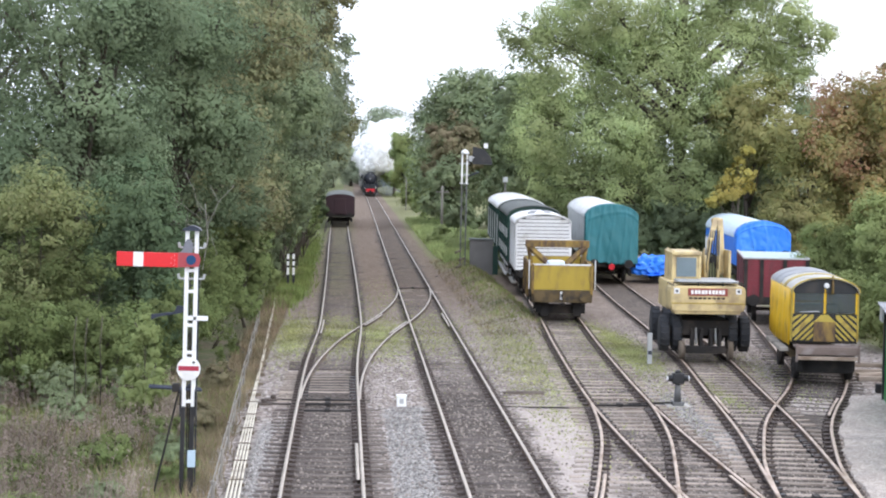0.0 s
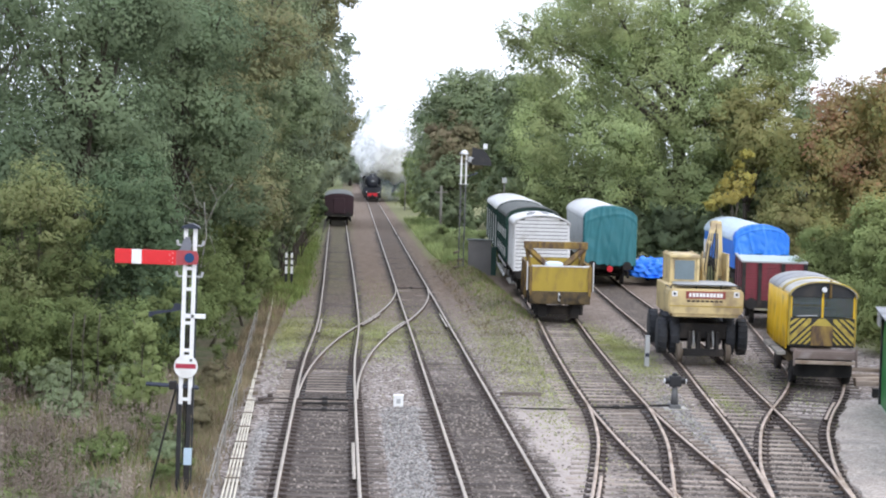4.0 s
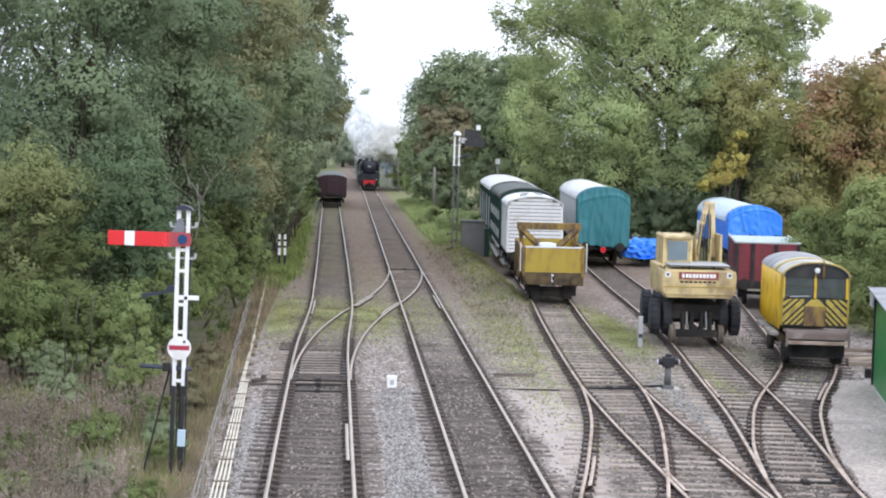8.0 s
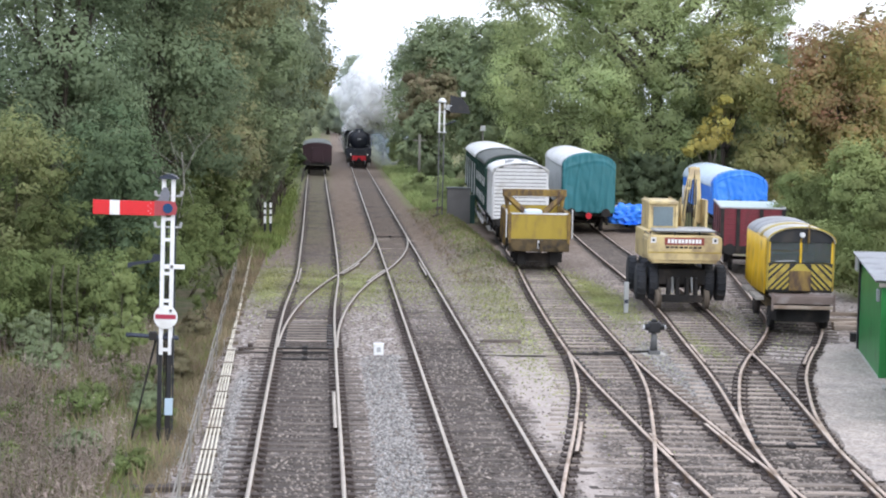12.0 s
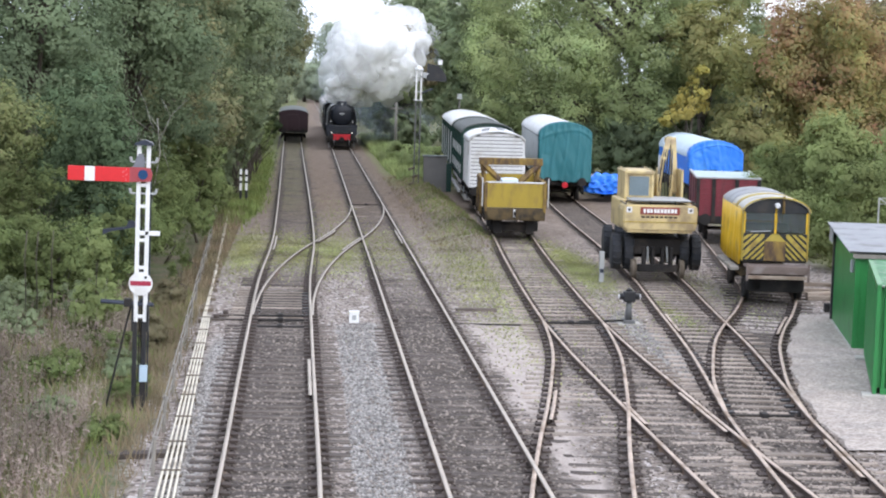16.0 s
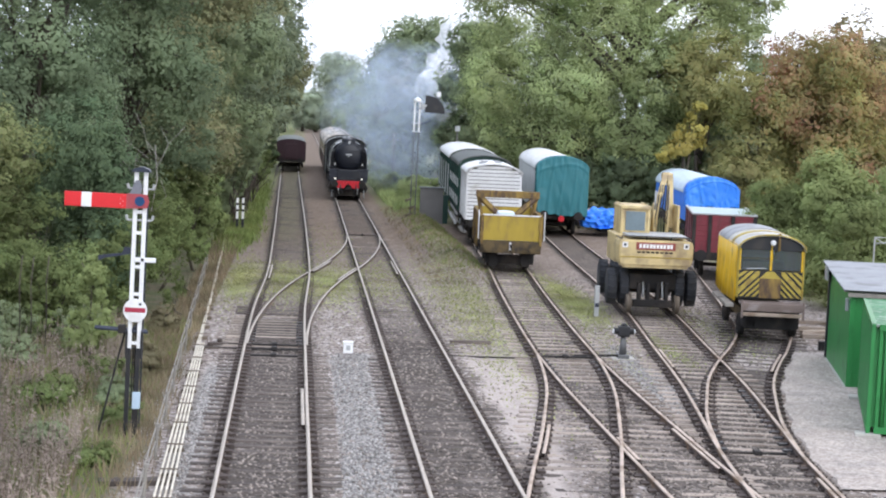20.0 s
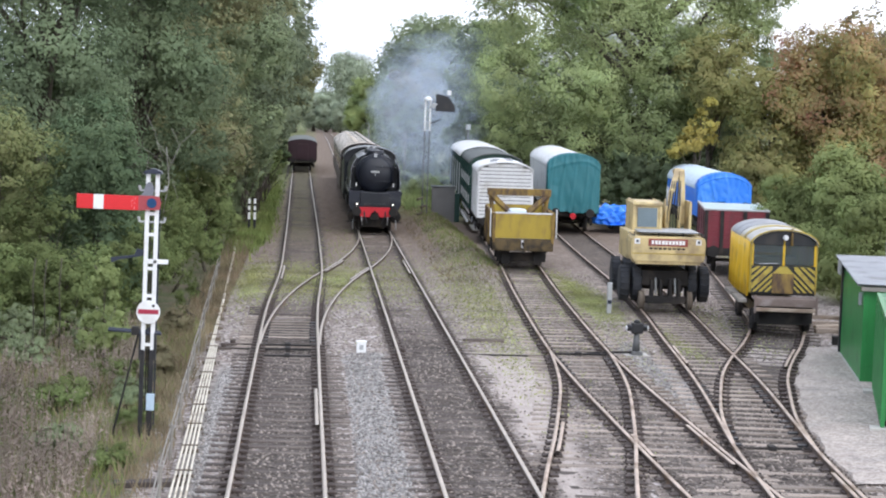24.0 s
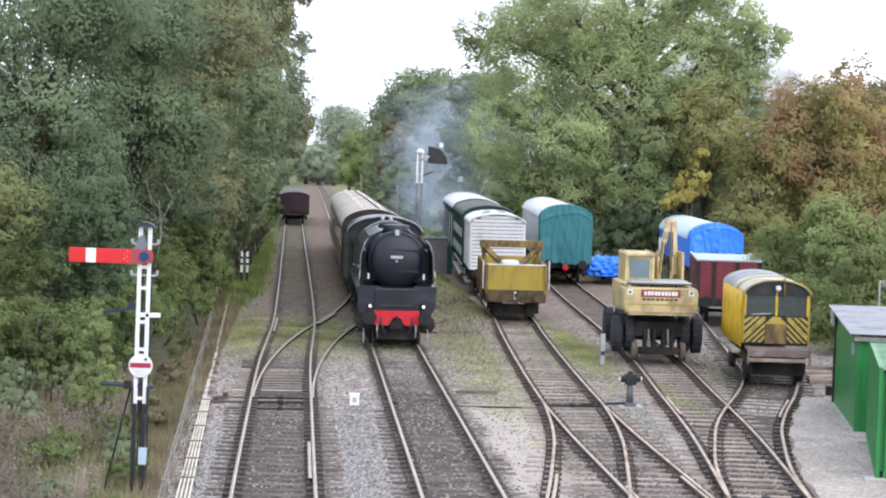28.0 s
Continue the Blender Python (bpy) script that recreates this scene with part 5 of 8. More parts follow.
for s in (-1, 1):
    part("deck_stake", box(mesh(), s * 0.85 - 0.03, s * 0.85 + 0.03, -0.08, 0.0, 0.6, 1.1, 0.01), M["deck_wood"], tr)
    part("spring_hanger", box(mesh(), s * 0.6 - 0.2, s * 0.6 + 0.2, 0.3, 0.36, 0.3, 0.8, 0.02), M["under"], tr)
W2 = 0.91
for s in (-1, 1):
    for k in range(3):
        y0 = 0.75 + 1.5 * k
        part("side_panel", box(mesh(), s * W2 - 0.03, s * W2 + 0.03, y0 + 0.02, y0 + 1.46, 1.1, 2.58, 0.015), M["yellow"], tr)
        part("side_seam", box(mesh(), s * W2 - 0.035, s * W2 + 0.035, y0 - 0.03, y0 + 0.018, 1.1, 2.58, 0.008), M["yellow_old"], tr)
rows = [(0.02 * math.sin(k * 0.9) + 0.012 * math.sin(k * 2.3), 0.8 + 4.4 * k / 60) for k in range(61)]
cv = [(-W2 - 0.045 - w_ * (1.2 - 0.5 * h_) - 0.10 * (1 - h_) * (1 - abs(k / 30 - 1)), y, 0.98 + 1.56 * h_) for h_ in (0.0, 0.33, 0.66, 1.0) for k, (w_, y) in enumerate(rows)]
cf = [(61 * r + k, 61 * r + k + 1, 61 * r + 62 + k, 61 * r + 61 + k) for r in range(3) for k in range(60)]
curtain = raw("side_curtain", cv, cf, [M["yellow"]], tr, None, True)
tagged(curtain, "rippled yellow canvas side curtain")
curtain.modifiers.new("thickness", "SOLIDIFY").thickness = 0.01
front = part("front_panel", box(mesh(), -W2, W2, 0.72, 0.77, 1.1, 1.88, 0.01), M["black"], tr)
for s in (-1, 1):
    for k in range(5):
        bm = mesh()
        x, z0 = 0.26 + 0.17 * k, 1.13
        q = [(x, z0), (x + 0.085, z0), (x + 0.085 - 0.72, z0 + 0.72), (x - 0.72, z0 + 0.72)]
        lo, hi = 0.3, W2 - 0.02
        pts = []
        for (ax, az), (bx, bz) in (((x, z0), (x - 0.72, z0 + 0.72)), ((x + 0.085, z0), (x + 0.085 - 0.72, z0 + 0.72))):
            steps = [(ax + (bx - ax) * t / 40, az + (bz - az) * t / 40) for t in range(41)]
            inside = [p for p in steps if lo <= p[0] <= hi]
            if inside:
                pts.append((inside[0], inside[-1]))
        if len(pts) == 2:
            ring = [pts[0][0], pts[1][0], pts[1][1], pts[0][1]]
            prism(bm, [(s * a, b) for a, b in ring], 0.708, 0.72)
            bmesh.ops.recalc_face_normals(bm, faces=bm.faces[:])
            part("hazard_stripe", bm, M["stripe"], front)
        else:
            bm.free()
    for k in range(3):
        x = 0.55 + 0.17 * k
        bm = mesh()
        prism(bm, [(s * (W2 - 0.02), 1.25 + 0.2 * k), (s * (W2 - 0.02), 1.35 + 0.2 * k), (s * (W2 - 0.02 - 0.5 + 0.17 * k), 1.86), (s * (W2 - 0.12 - 0.5 + 0.17 * k), 1.86)], 0.708, 0.72)
        bmesh.ops.recalc_face_normals(bm, faces=bm.faces[:])
        part("hazard_stripe", bm, M["stripe"], front)
part("front_hatch", box(mesh(), -0.3, 0.3, 0.69, 0.72, 1.1, 1.66, 0.01), M["yellow_rust"], front, "worn ochre hatch")
bm = mesh()
prism(bm, [(-0.3, 1.66), (0.3, 1.66), (0.1, 1.86), (-0.1, 1.86)], 0.7, 0.72)
part("hatch_top", bm, M["stripe"], front)
for x in (-W2 + 0.03, 0.0, W2 - 0.03):
    part("window_post", box(mesh(), x - 0.03, x + 0.03, 0.72, 0.77, 1.88, 2.5 if x else 2.75, 0.008), M["yellow"], tr)
for s in (-1, 1):
    part("windscreen", box(mesh(), min(s * 0.04, s * 0.9), max(s * 0.04, s * 0.9), 0.74, 0.75, 1.9, 2.48, 0.003), pane_mat("trolley_glass", (0.4, 0.43, 0.43)), tr)
top = arch(2 * W2, 2.5, 0.36, 14)
part("front_gable", prism(mesh(), top + [(W2, 2.46), (-W2, 2.46)], 0.72, 0.78), M["black"], tr)
part("rear_wall", prism(mesh(), top + [(W2, 1.1), (-W2, 1.1)], 5.2, 5.25), M["yellow"], tr)
# opaque white board stands for the daylight in the rear window
part("rear_window", box(mesh(), -0.7, 0.7, 5.17, 5.2, 1.9, 2.4, 0.01), M["van_white"], tr)
part("cab_floor", box(mesh(), -W2, W2, 0.75, 5.25, 1.05, 1.1), M["under"], tr)
part("bench", box(mesh(), -0.85, 0.85, 3.6, 4.3, 1.1, 1.9, 0.04), M["wood"], tr)
roof = arch(2 * W2 + 0.08, 2.5, 0.42, 18)
part("roof", prism(mesh(), roof + [(x * 0.98, z - 0.04) for x, z in reversed(roof)], 0.6, 5.4), M["roof_dirty"], tr)
part("roof_rim", polytube(mesh(), [(x, 0.6, z - 0.01) for x, z in roof], 0.022), M["stripe"], tr, "chipped yellow roof edge")
stripe = arch(2 * W2 + 0.10, 2.505, 0.43, 18)
part("roof_stripe", prism(mesh(), stripe + [(x * 0.985, z - 0.03) for x, z in reversed(stripe)], 1.9, 2.3), M["stripe"], tr)
part("roof_stripe", prism(mesh(), stripe + [(x * 0.985, z - 0.03) for x, z in reversed(stripe)], 3.1, 5.1), M["tin"], tr)
part("horn_lamp", turned(mesh(), [(0.72, 0.07), (0.64, 0.08), (0.6, 0.055)], (0.02, 0, 2.68), "y", 18), M["van_white"], tr)
part("exhaust_pipe", tube(mesh(), (0.2, 0.68, 2.45), (0.2, 0.68, 2.95), 0.035, n=8), M["yellow_rust"], tr)
part("wiper", tube(mesh(), (-0.7, 0.7, 1.92), (-0.15, 0.7, 1.95), 0.015, n=6), M["galv"], tr)
bm = mesh()
for y0 in (0.6, 2.4):
    box(bm, -1.24, -1.0, y0, y0 + 1.5, 0.82, 0.92, 0.015)
part("running_board", bm, M["wood"], tr)

# ---- green shed and green container ----
sh = thing("tin_shed", "green timber shed with a corrugated grey tin roof", "shed", pose(12.97, 37.8, 0.03, 0, 0, -12.4))
for x0, name_ in ((0.0, "side_wall"), (4.52, "far_side_wall")):
    bm = box(mesh(), x0, x0 + 0.08, 0, 5.0, 0.02, 2.3)
    for v in bm.verts:
        if v.co.z > 1:
            v.co.z = 2.305 + 0.0414 * v.co.y
    part(name_, bm, M["green"], sh)
part("front_wall", box(mesh(), 0.08, 4.52, 0, 0.08, 0.02, 2.24), M["green"], sh)
part("back_wall", box(mesh(), 0.08, 4.52, 4.92, 5.0, 0.1, 2.42), M["green"], sh)
part("footing", box(mesh(), -0.05, 4.65, -0.05, 5.05, -0.06, 0.04, 0.01), M["concrete"], sh)
part("corner_post", box(mesh(), -0.05, 0.03, 4.9, 5.06, 0.0, 2.45, 0.01), M["black"], sh)
part("corner_board", box(mesh(), -0.02, 0.1, -0.03, 0.1, 0.04, 2.26, 0.01), M["green"], sh)
part("gable_board", box(mesh(), -0.14, -0.1, 4.5, 5.2, 2.12, 2.54, 0.01), M["galv"], sh)
rows = [(-0.25 + 5.55 * k / 48, 0.026 * math.cos(k * math.pi)) for k in range(49)]
verts = [(x, y, 2.33 + 0.23 * (y + 0.25) / 5.55 + dz + up_) for up_ in (0.0, 0.012) for x in (-0.18, 4.82) for y, dz in rows]
faces = []
for lay, flip in ((0, True), (98, False)):
    for k in range(48):
        q = (lay + k, lay + k + 1, lay + 49 + k + 1, lay + 49 + k)
        faces.append(q if flip else q[::-1])
raw("roof", verts, faces, [M["tin"]], sh)
part("wall_lamp", box(mesh(), -0.08, 0.0, 0.4, 0.55, 1.8, 2.1, 0.02), M["galv"], sh)
part("door_frame", box(mesh(), 0.3, 0.38, -0.03, 0.0, 0.1, 2.1, 0.008), M["green"], sh)
part("fascia", box(mesh(), -0.1, 4.7, -0.2, -0.15, 2.2, 2.3, 0.008), M["wood"], sh)

ct = thing("shipping_container", "green corrugated steel storage container on concrete blocks", "container", pose(11.37, 31.8, 0.12, 0, 0, -17.0))
L, Wd, Hh = 5.0, 2.44, 2.2


def corrugated(bm, a, b, depth, n, z0, z1, thick=0.02):
    """A sheet with upright ribs from a to b."""
    a, b = Vector((*a, 0)), Vector((*b, 0))
    side = (b - a).normalized().cross(Vector((0, 0, 1)))
    pts = []
    for k in range(n):
        for f, d in ((0.0, 0), (0.38, 0), (0.5, 1), (0.88, 1)):
            pts.append(a.lerp(b, (k + f) / n) + side * depth * d)
    pts.append(b)
    for off in (0.0, thick):
        lo_ = [bm.verts.new(p - side * off + Vector((0, 0, z0))) for p in pts]
        hi_ = [bm.verts.new(p - side * off + Vector((0, 0, z1))) for p in pts]
        for k in range(len(pts) - 1):
            bm.faces.new((lo_[k], lo_[k + 1], hi_[k + 1], hi_[k]))
    return bm


part("side_sheet", corrugated(mesh(), (0.06, L - 0.15), (0.06, 0.15), 0.075, 14, 0.12, Hh - 0.1), M["green"], ct)
part("far_side_sheet", corrugated(mesh(), (Wd - 0.06, 0.15), (Wd - 0.06, L - 0.15), 0.075, 14, 0.12, Hh - 0.1), M["green"], ct)
part("end_sheet", corrugated(mesh(), (0.08, 0.10), (Wd - 0.08, 0.10), 0.07, 13, 0.12, Hh - 0.1), M["green"], ct)
part("back_sheet", corrugated(mesh(), (Wd - 0.15, L - 0.08), (0.15, L - 0.08), 0.04, 8, 0.12, Hh - 0.1), M["green"], ct)
for x in (0.0, Wd - 0.08):
    for y in (0.0, L - 0.08):
        part("corner_post", box(mesh(), x, x + 0.08, y, y + 0.08, 0.0, Hh, 0.01), M["green"], ct)
for z0 in (0.0, Hh - 0.13):
    bm = mesh()
    for x in (0.0, Wd - 0.1):
        box(bm, x, x + 0.1, 0.15, L - 0.15, z0, z0 + 0.13, 0.01)
    for y in (0.0, L - 0.1):
        box(bm, 0.15, Wd - 0.15, y, y + 0.1, z0, z0 + 0.13, 0.01)
    part("frame_rail", bm, M["green"], ct)
part("roof_sheet", box(mesh(), 0.05, Wd - 0.05, 0.05, L - 0.05, Hh - 0.05, Hh - 0.01), mat("flaking_green_sheet", (0.06, 0.2, 0.09), 0.7, var=0.25, dirt=(0.42, 0.44, 0.40), dirt_amt=0.35, dirt_scale=5), ct, "flaking pale container top")
part("locking_bar", tube(mesh(), (0.3, 0.02, 0.15), (0.3, 0.02, Hh - 0.15), 0.025, n=8), M["green"], ct)
for x, y in ((0.0, 0.0), (Wd - 0.35, 0.0), (0.0, L - 0.35), (Wd - 0.35, L - 0.35)):
    ob = part("concrete_block", box(mesh(), -0.2, 0.3, -0.15, 0.25, 0, 0.12, 0.015), M["concrete"], None, "pale concrete block under the container", "block")
    ob.matrix_basis = pose(11.37, 31.8, 0.0, 0, 0, -17.0) @ pose(x, y, 0.0)
# ---- near semaphore signal ----
sg = thing("semaphore_signal", "white twin-post semaphore signal with a red arm and a small disc", "railway signal", pose(-3.0, 30.3, 0, 0, 1.0, 0))
for s in (-1, 1):
    part("upper_post", box(mesh(), s * 0.085 - 0.035, s * 0.085 + 0.035, -0.05, 0.05, 1.62, 4.86, 0.008), M["white"], sg)
    part("lower_post", box(mesh(), s * 0.085 - 0.045, s * 0.085 + 0.03, -0.06, 0.06, -0.1, 1.64, 0.008), M["black"], sg)
    part("base_channel", box(mesh(), s * 0.135 - 0.02, s * 0.135 + 0.02, -0.08, 0.08, 1.45, 1.95, 0.006), M["black"], sg)
for z in (1.7, 2.6, 3.1, 3.72, 4.1):
    part("spacer", box(mesh(), -0.06, 0.06, -0.03, 0.03, z, z + 0.06, 0.006), M["white"], sg)
bm = mesh()
prism(bm, [(-0.17, 4.86), (0.17, 4.86), (0.15, 4.9), (0.04, 4.95), (-0.04, 4.95), (-0.15, 4.9)], -0.13, 0.13)
part("post_cap", bm, M["plate_blue"], sg)
arm = part("signal_arm", box(mesh(), -1.34, -0.24, -0.12, -0.09, 4.19, 4.45, 0.008), M["red"], sg)
part("arm_band", box(mesh(), -1.04, -0.86, -0.126, -0.119, 4.188, 4.452, 0.002), M["white"], arm)
bm = mesh()
prism(bm, [(-0.24, 4.19), (0.14, 4.21), (0.17, 4.33), (0.13, 4.45), (0.0, 4.46), (-0.24, 4.46)], -0.12, -0.095)
bmesh.ops.recalc_face_normals(bm, faces=bm.faces[:])
part("spectacle_plate", bm, mat("weathered_red_casting", (0.36, 0.06, 0.07), 0.6, var=0.25), arm)
bm = mesh()
prism(bm, [(-0.2, 4.46), (0.02, 4.46), (0.03, 4.6), (-0.01, 4.7), (-0.08, 4.71), (-0.13, 4.62), (-0.15, 4.53)], -0.12, -0.095)
bmesh.ops.recalc_face_normals(bm, faces=bm.faces[:])
part("spectacle_horn", bm, mat("grey_weathered_casting", (0.17, 0.175, 0.2), 0.6, var=0.25), arm, "grey upper casting of the arm")
part("spectacle_glass", tube(mesh(), (0.0, -0.09, 4.33), (0.0, -0.135, 4.33), 0.09, n=20), M["blue_glass"], arm)
for k in range(5):
    part("arm_rivet", tube(mesh(), (-0.3 - 0.05 * (k % 2), -0.118, 4.23 + 0.045 * k), (-0.3 - 0.05 * (k % 2), -0.13, 4.23 + 0.045 * k), 0.007, n=6), M["white"], arm)
for z in (4.55, 3.98):
    bm = tube(mesh(), (-0.22, 0, z), (0.22, 0, z), 0.02, n=6)
    for s in (-1, 1):
        tube(bm, (s * 0.22, 0, z), (s * 0.24, 0, z + 0.09), 0.028, n=6)
    part("bracket", bm, M["galv"], sg)
part("side_bracket", box(mesh(), -0.08, 0.32, -0.05, 0.03, 3.22, 3.3, 0.01), M["white"], sg)
bm = mesh()
prism(bm, [(-0.72, 3.2), (-0.6, 3.26), (-0.1, 3.36), (-0.1, 3.46), (-0.25, 3.48), (-0.3, 3.36), (-0.62, 3.32), (-0.72, 3.3)], 0.05, 0.09)
bmesh.ops.recalc_face_normals(bm, faces=bm.faces[:])
part("rear_arm", bm, M["plate_blue"], sg, "dark slate lower arm seen from behind")
bm = mesh()
turned(bm, [(-0.1, 0.215), (-0.075, 0.215)], (0, 0, 2.34), "y", 36)
disc = part("disc_signal", bm, M["white"], sg, "white round shunting disc")
part("disc_bar", box(mesh(), -0.185, 0.185, -0.106, -0.1, 2.305, 2.39, 0.002), mat("dull_crimson_enamel", (0.36, 0.03, 0.06), 0.5, var=0.12), disc)
part("disc_pivot", tube(mesh(), (0.09, -0.1, 2.46), (0.09, -0.12, 2.46), 0.025, n=10), M["black"], disc)
bm = mesh()
tube(bm, (-0.72, -0.02, 1.98), (0.24, -0.02, 1.94), 0.028, n=8)
tube(bm, (-0.72, 0.06, 2.0), (0.22, 0.06, 1.96), 0.02, n=8)
tube(bm, (-0.1, -0.02, 1.94), (0.1, -0.02, 2.1), 0.02, n=6)
part("balance_lever", bm, M["plate_blue"], sg)
part("counter_weight", box(mesh(), -0.3, -0.16, -0.06, 0.1, 1.9, 2.05, 0.02), M["under"], sg)
part("stay_rod", tube(mesh(), (-0.6, 0.1, 0.02), (-0.18, 0.02, 1.9), 0.02, n=6), M["under"], sg)
part("relay_box", box(mesh(), 0.02, 0.16, -0.16, -0.06, 0.54, 0.84, 0.012), M["grey_box"], sg, "pale blue-grey relay box")
part("box_post", box(mesh(), 0.03, 0.13, -0.14, -0.06, -0.1, 0.54, 0.008), M["under"], sg)
bm = mesh()
tube(bm, (-0.015, 0, 0.6), (-0.015, 0, 4.2), 0.012, n=6)
tube(bm, (0.02, 0.02, 0.3), (0.02, 0.02, 3.3), 0.012, n=6)
part("pull_rod", bm, M["under"], sg)
bm = mesh()
for s in (-1, 1):
    tube(bm, (s * 0.12, 0.32, 0.0), (s * 0.12, 0.2, 4.4), 0.014, n=5)
for k in range(15):
    tube(bm, (-0.12, 0.32 - 0.008 * k, 0.2 + 0.28 * k), (0.12, 0.32 - 0.008 * k, 0.2 + 0.28 * k), 0.01, n=5)
part("ladder", bm, M["plate_blue"], sg)

# ---- far twin-post signal beside the vans ----
fs = thing("bracket_signal", "tall twin-post signal, white above, with a black arm", "railway signal", pose(5.88, 88.1, 0, 0, 0.4, 0))
for s in (-1, 1):
    part("upper_post", box(mesh(), s * 0.13 - 0.042, s * 0.13 + 0.042, -0.06, 0.06, 4.95, 6.55, 0.01), M["white"], fs)
    part("lower_post", box(mesh(), s * 0.13 - 0.03, s * 0.13 + 0.03, -0.06, 0.06, -0.05, 4.95, 0.01), M["post_dark"], fs)
for k in range(9):
    part("lattice_bar", tube(mesh(), (-0.13, 0, 0.4 + 0.5 * k), (0.13, 0, 0.9 + 0.5 * k), 0.012, n=5), M["post_dark"], fs)
part("post_cap", turned(mesh(), [(6.55, 0.22), (6.62, 0.24), (6.74, 0.14), (6.8, 0.03)], (0, 0, 0), "z", 16), M["white"], fs)
for z in (6.0, 4.95, 5.4):
    part("spacer", box(mesh(), -0.26, 0.26, -0.05, 0.05, z, z + 0.06, 0.006), M["galv"], fs)
bm = mesh()
prism(bm, [(0.4, 6.02), (1.48, 5.98), (1.42, 6.35), (1.05, 6.82), (0.42, 6.95)], -0.08, -0.03)
bmesh.ops.recalc_face_normals(bm, faces=bm.faces[:])
part("sighting_board", bm, M["black"], fs, "black sheeted board beside the arm")
part("arm_tip", box(mesh(), 1.0, 1.22, -0.1, -0.06, 6.88, 7.14, 0.01), M["white"], fs)
part("arm_stem", tube(mesh(), (0.1, -0.05, 6.2), (0.5, -0.05, 6.4), 0.05, n=8), M["galv"], fs)
part("rear_arm", tube(mesh(), (0.15, 0, 5.35), (0.75, 0, 5.6), 0.04, n=8), M["plate_blue"], fs)
part("lamp_case", box(mesh(), 0.2, 0.4, -0.1, 0.1, 6.15, 6.45, 0.03), M["galv"], fs)
for k, (x, z) in enumerate(((-0.35, 0.5), (-0.2, 0.9), (-0.5, 0.3), (0.25, 0.25), (-0.4, 1.3))):
    part("detector", tube(mesh(), (x, -0.4, z), (x + 0.3, -0.02, z + 0.1), 0.07, 0.05, 8), M["stool"], fs)
part("detector_box", box(mesh(), -0.6, -0.1, -0.6, -0.2, -0.02, 0.4, 0.03), M["stool"], fs)
rl = thing("relay_cabinet", "dark grey trackside equipment cabinet", "cabinet", pose(6.95, 88.9, 0.3, 0, 0, -3))
part("case", box(mesh(), -0.62, 0.62, 0, 0.9, -0.3, 1.62, 0.03), mat("dark_grey_cabinet_paint", (0.17, 0.165, 0.16), 0.7), rl)
part("lid", box(mesh(), -0.68, 0.68, -0.06, 0.95, 1.62, 1.7, 0.02), M["roof_grey"], rl)
part("side_door", box(mesh(), 0.62, 0.9, 0.1, 0.7, -0.3, 1.3, 0.01), M["van_green"], rl)
for x, y, z in ((6.4, 200.0, 5.6),):
    mk = thing("marker_post", "far thin post with a white marker", "marker", pose(x, y, 0))
    part("post", tube(mesh(), (0, 0, 0), (0, 0, z), 0.07, n=8), M["wood"], mk)
    part("marker", box(mesh(), -0.17, 0.17, -0.12, 0.05, z - 0.3, z + 0.08, 0.03), M["white"], mk)
lp = thing("lamp_post", "thin dark post with a small white lamp box", "lamp post", pose(10.15, 110.2, 0))
part("post", tube(mesh(), (0, 0, 0), (0, 0, 4.85), 0.06, n=8), M["wood"], lp)
part("lamp_box", box(mesh(), -0.16, 0.16, -0.2, 0.1, 4.8, 5.15, 0.03), M["white"], lp)
for x, y, h in ((6.9, 128.0, 4.2), (9.6, 150.0, 5.2)):
    tp = thing("telegraph_pole", "weathered grey timber pole among the bushes", "pole", pose(x, y, 0))
    part("pole", tube(mesh(), (0, 0, 0), (0, 0, h), 0.12, 0.09, 10), M["wood"], tp)
    part("cross_arm", box(mesh(), -0.5, 0.5, -0.05, 0.05, h - 0.5, h - 0.4, 0.01), M["wood"], tp)

# ---- small trackside things ----
mp = thing("marker_posts", "pair of short white and black banded marker posts", "marker", pose(-2.88, 77.7, -0.05))
for s in (-1, 1):
    p = part("post", box(mesh(), s * 0.13 - 0.055, s * 0.13 + 0.055, -0.05, 0.05, 0, 1.75, 0.01), M["white"], mp)
    for z in (0.0, 1.12, 1.42):
        part("black_band", box(mesh(), s * 0.13 - 0.06, s * 0.13 + 0.06, -0.055, 0.055, z, z + (0.78 if z == 0 else 0.1), 0.004), M["black"], p)
wb = thing("white_marker_box", "small white box between the tracks", "marker", pose(1.27, 41.1, 0))
part("box", box(mesh(), -0.12, 0.12, -0.1, 0.1, 0.0, 0.3, 0.02), M["white"], wb)
part("lid", box(mesh(), -0.13, 0.13, -0.11, 0.11, 0.3, 0.33, 0.01), M["white"], wb)
part("front_plate", box(mesh(), -0.05, 0.05, -0.108, -0.1, 0.12, 0.24, 0.004), M["galv"], wb)
st = thing("ground_stub", "grey square stub post by the siding", "post", pose(9.22, 50.5, 0))
part("post", box(mesh(), -0.07, 0.07, -0.07, 0.07, -0.05, 0.96, 0.015), M["galv"], st)
part("number_plate", box(mesh(), -0.06, 0.06, -0.08, -0.07, 0.3, 0.42, 0.004), M["plate_blue"], st)
lv = thing("point_lever", "cast iron ground lever and indicator of the siding points", "point lever", pose(8.36, 41.7, 0))
bm = mesh()
box(bm, -0.14, 0.14, -0.2, 0.2, 0, 0.12, 0.02)
tube(bm, (0, 0, 0.1), (0, 0, 0.6), 0.1, 0.07, 12)
part("stand", bm, M["post_dark"], lv)
bm = mesh()
box(bm, -0.15, 0.15, -0.12, 0.12, 0.58, 0.86, 0.04)
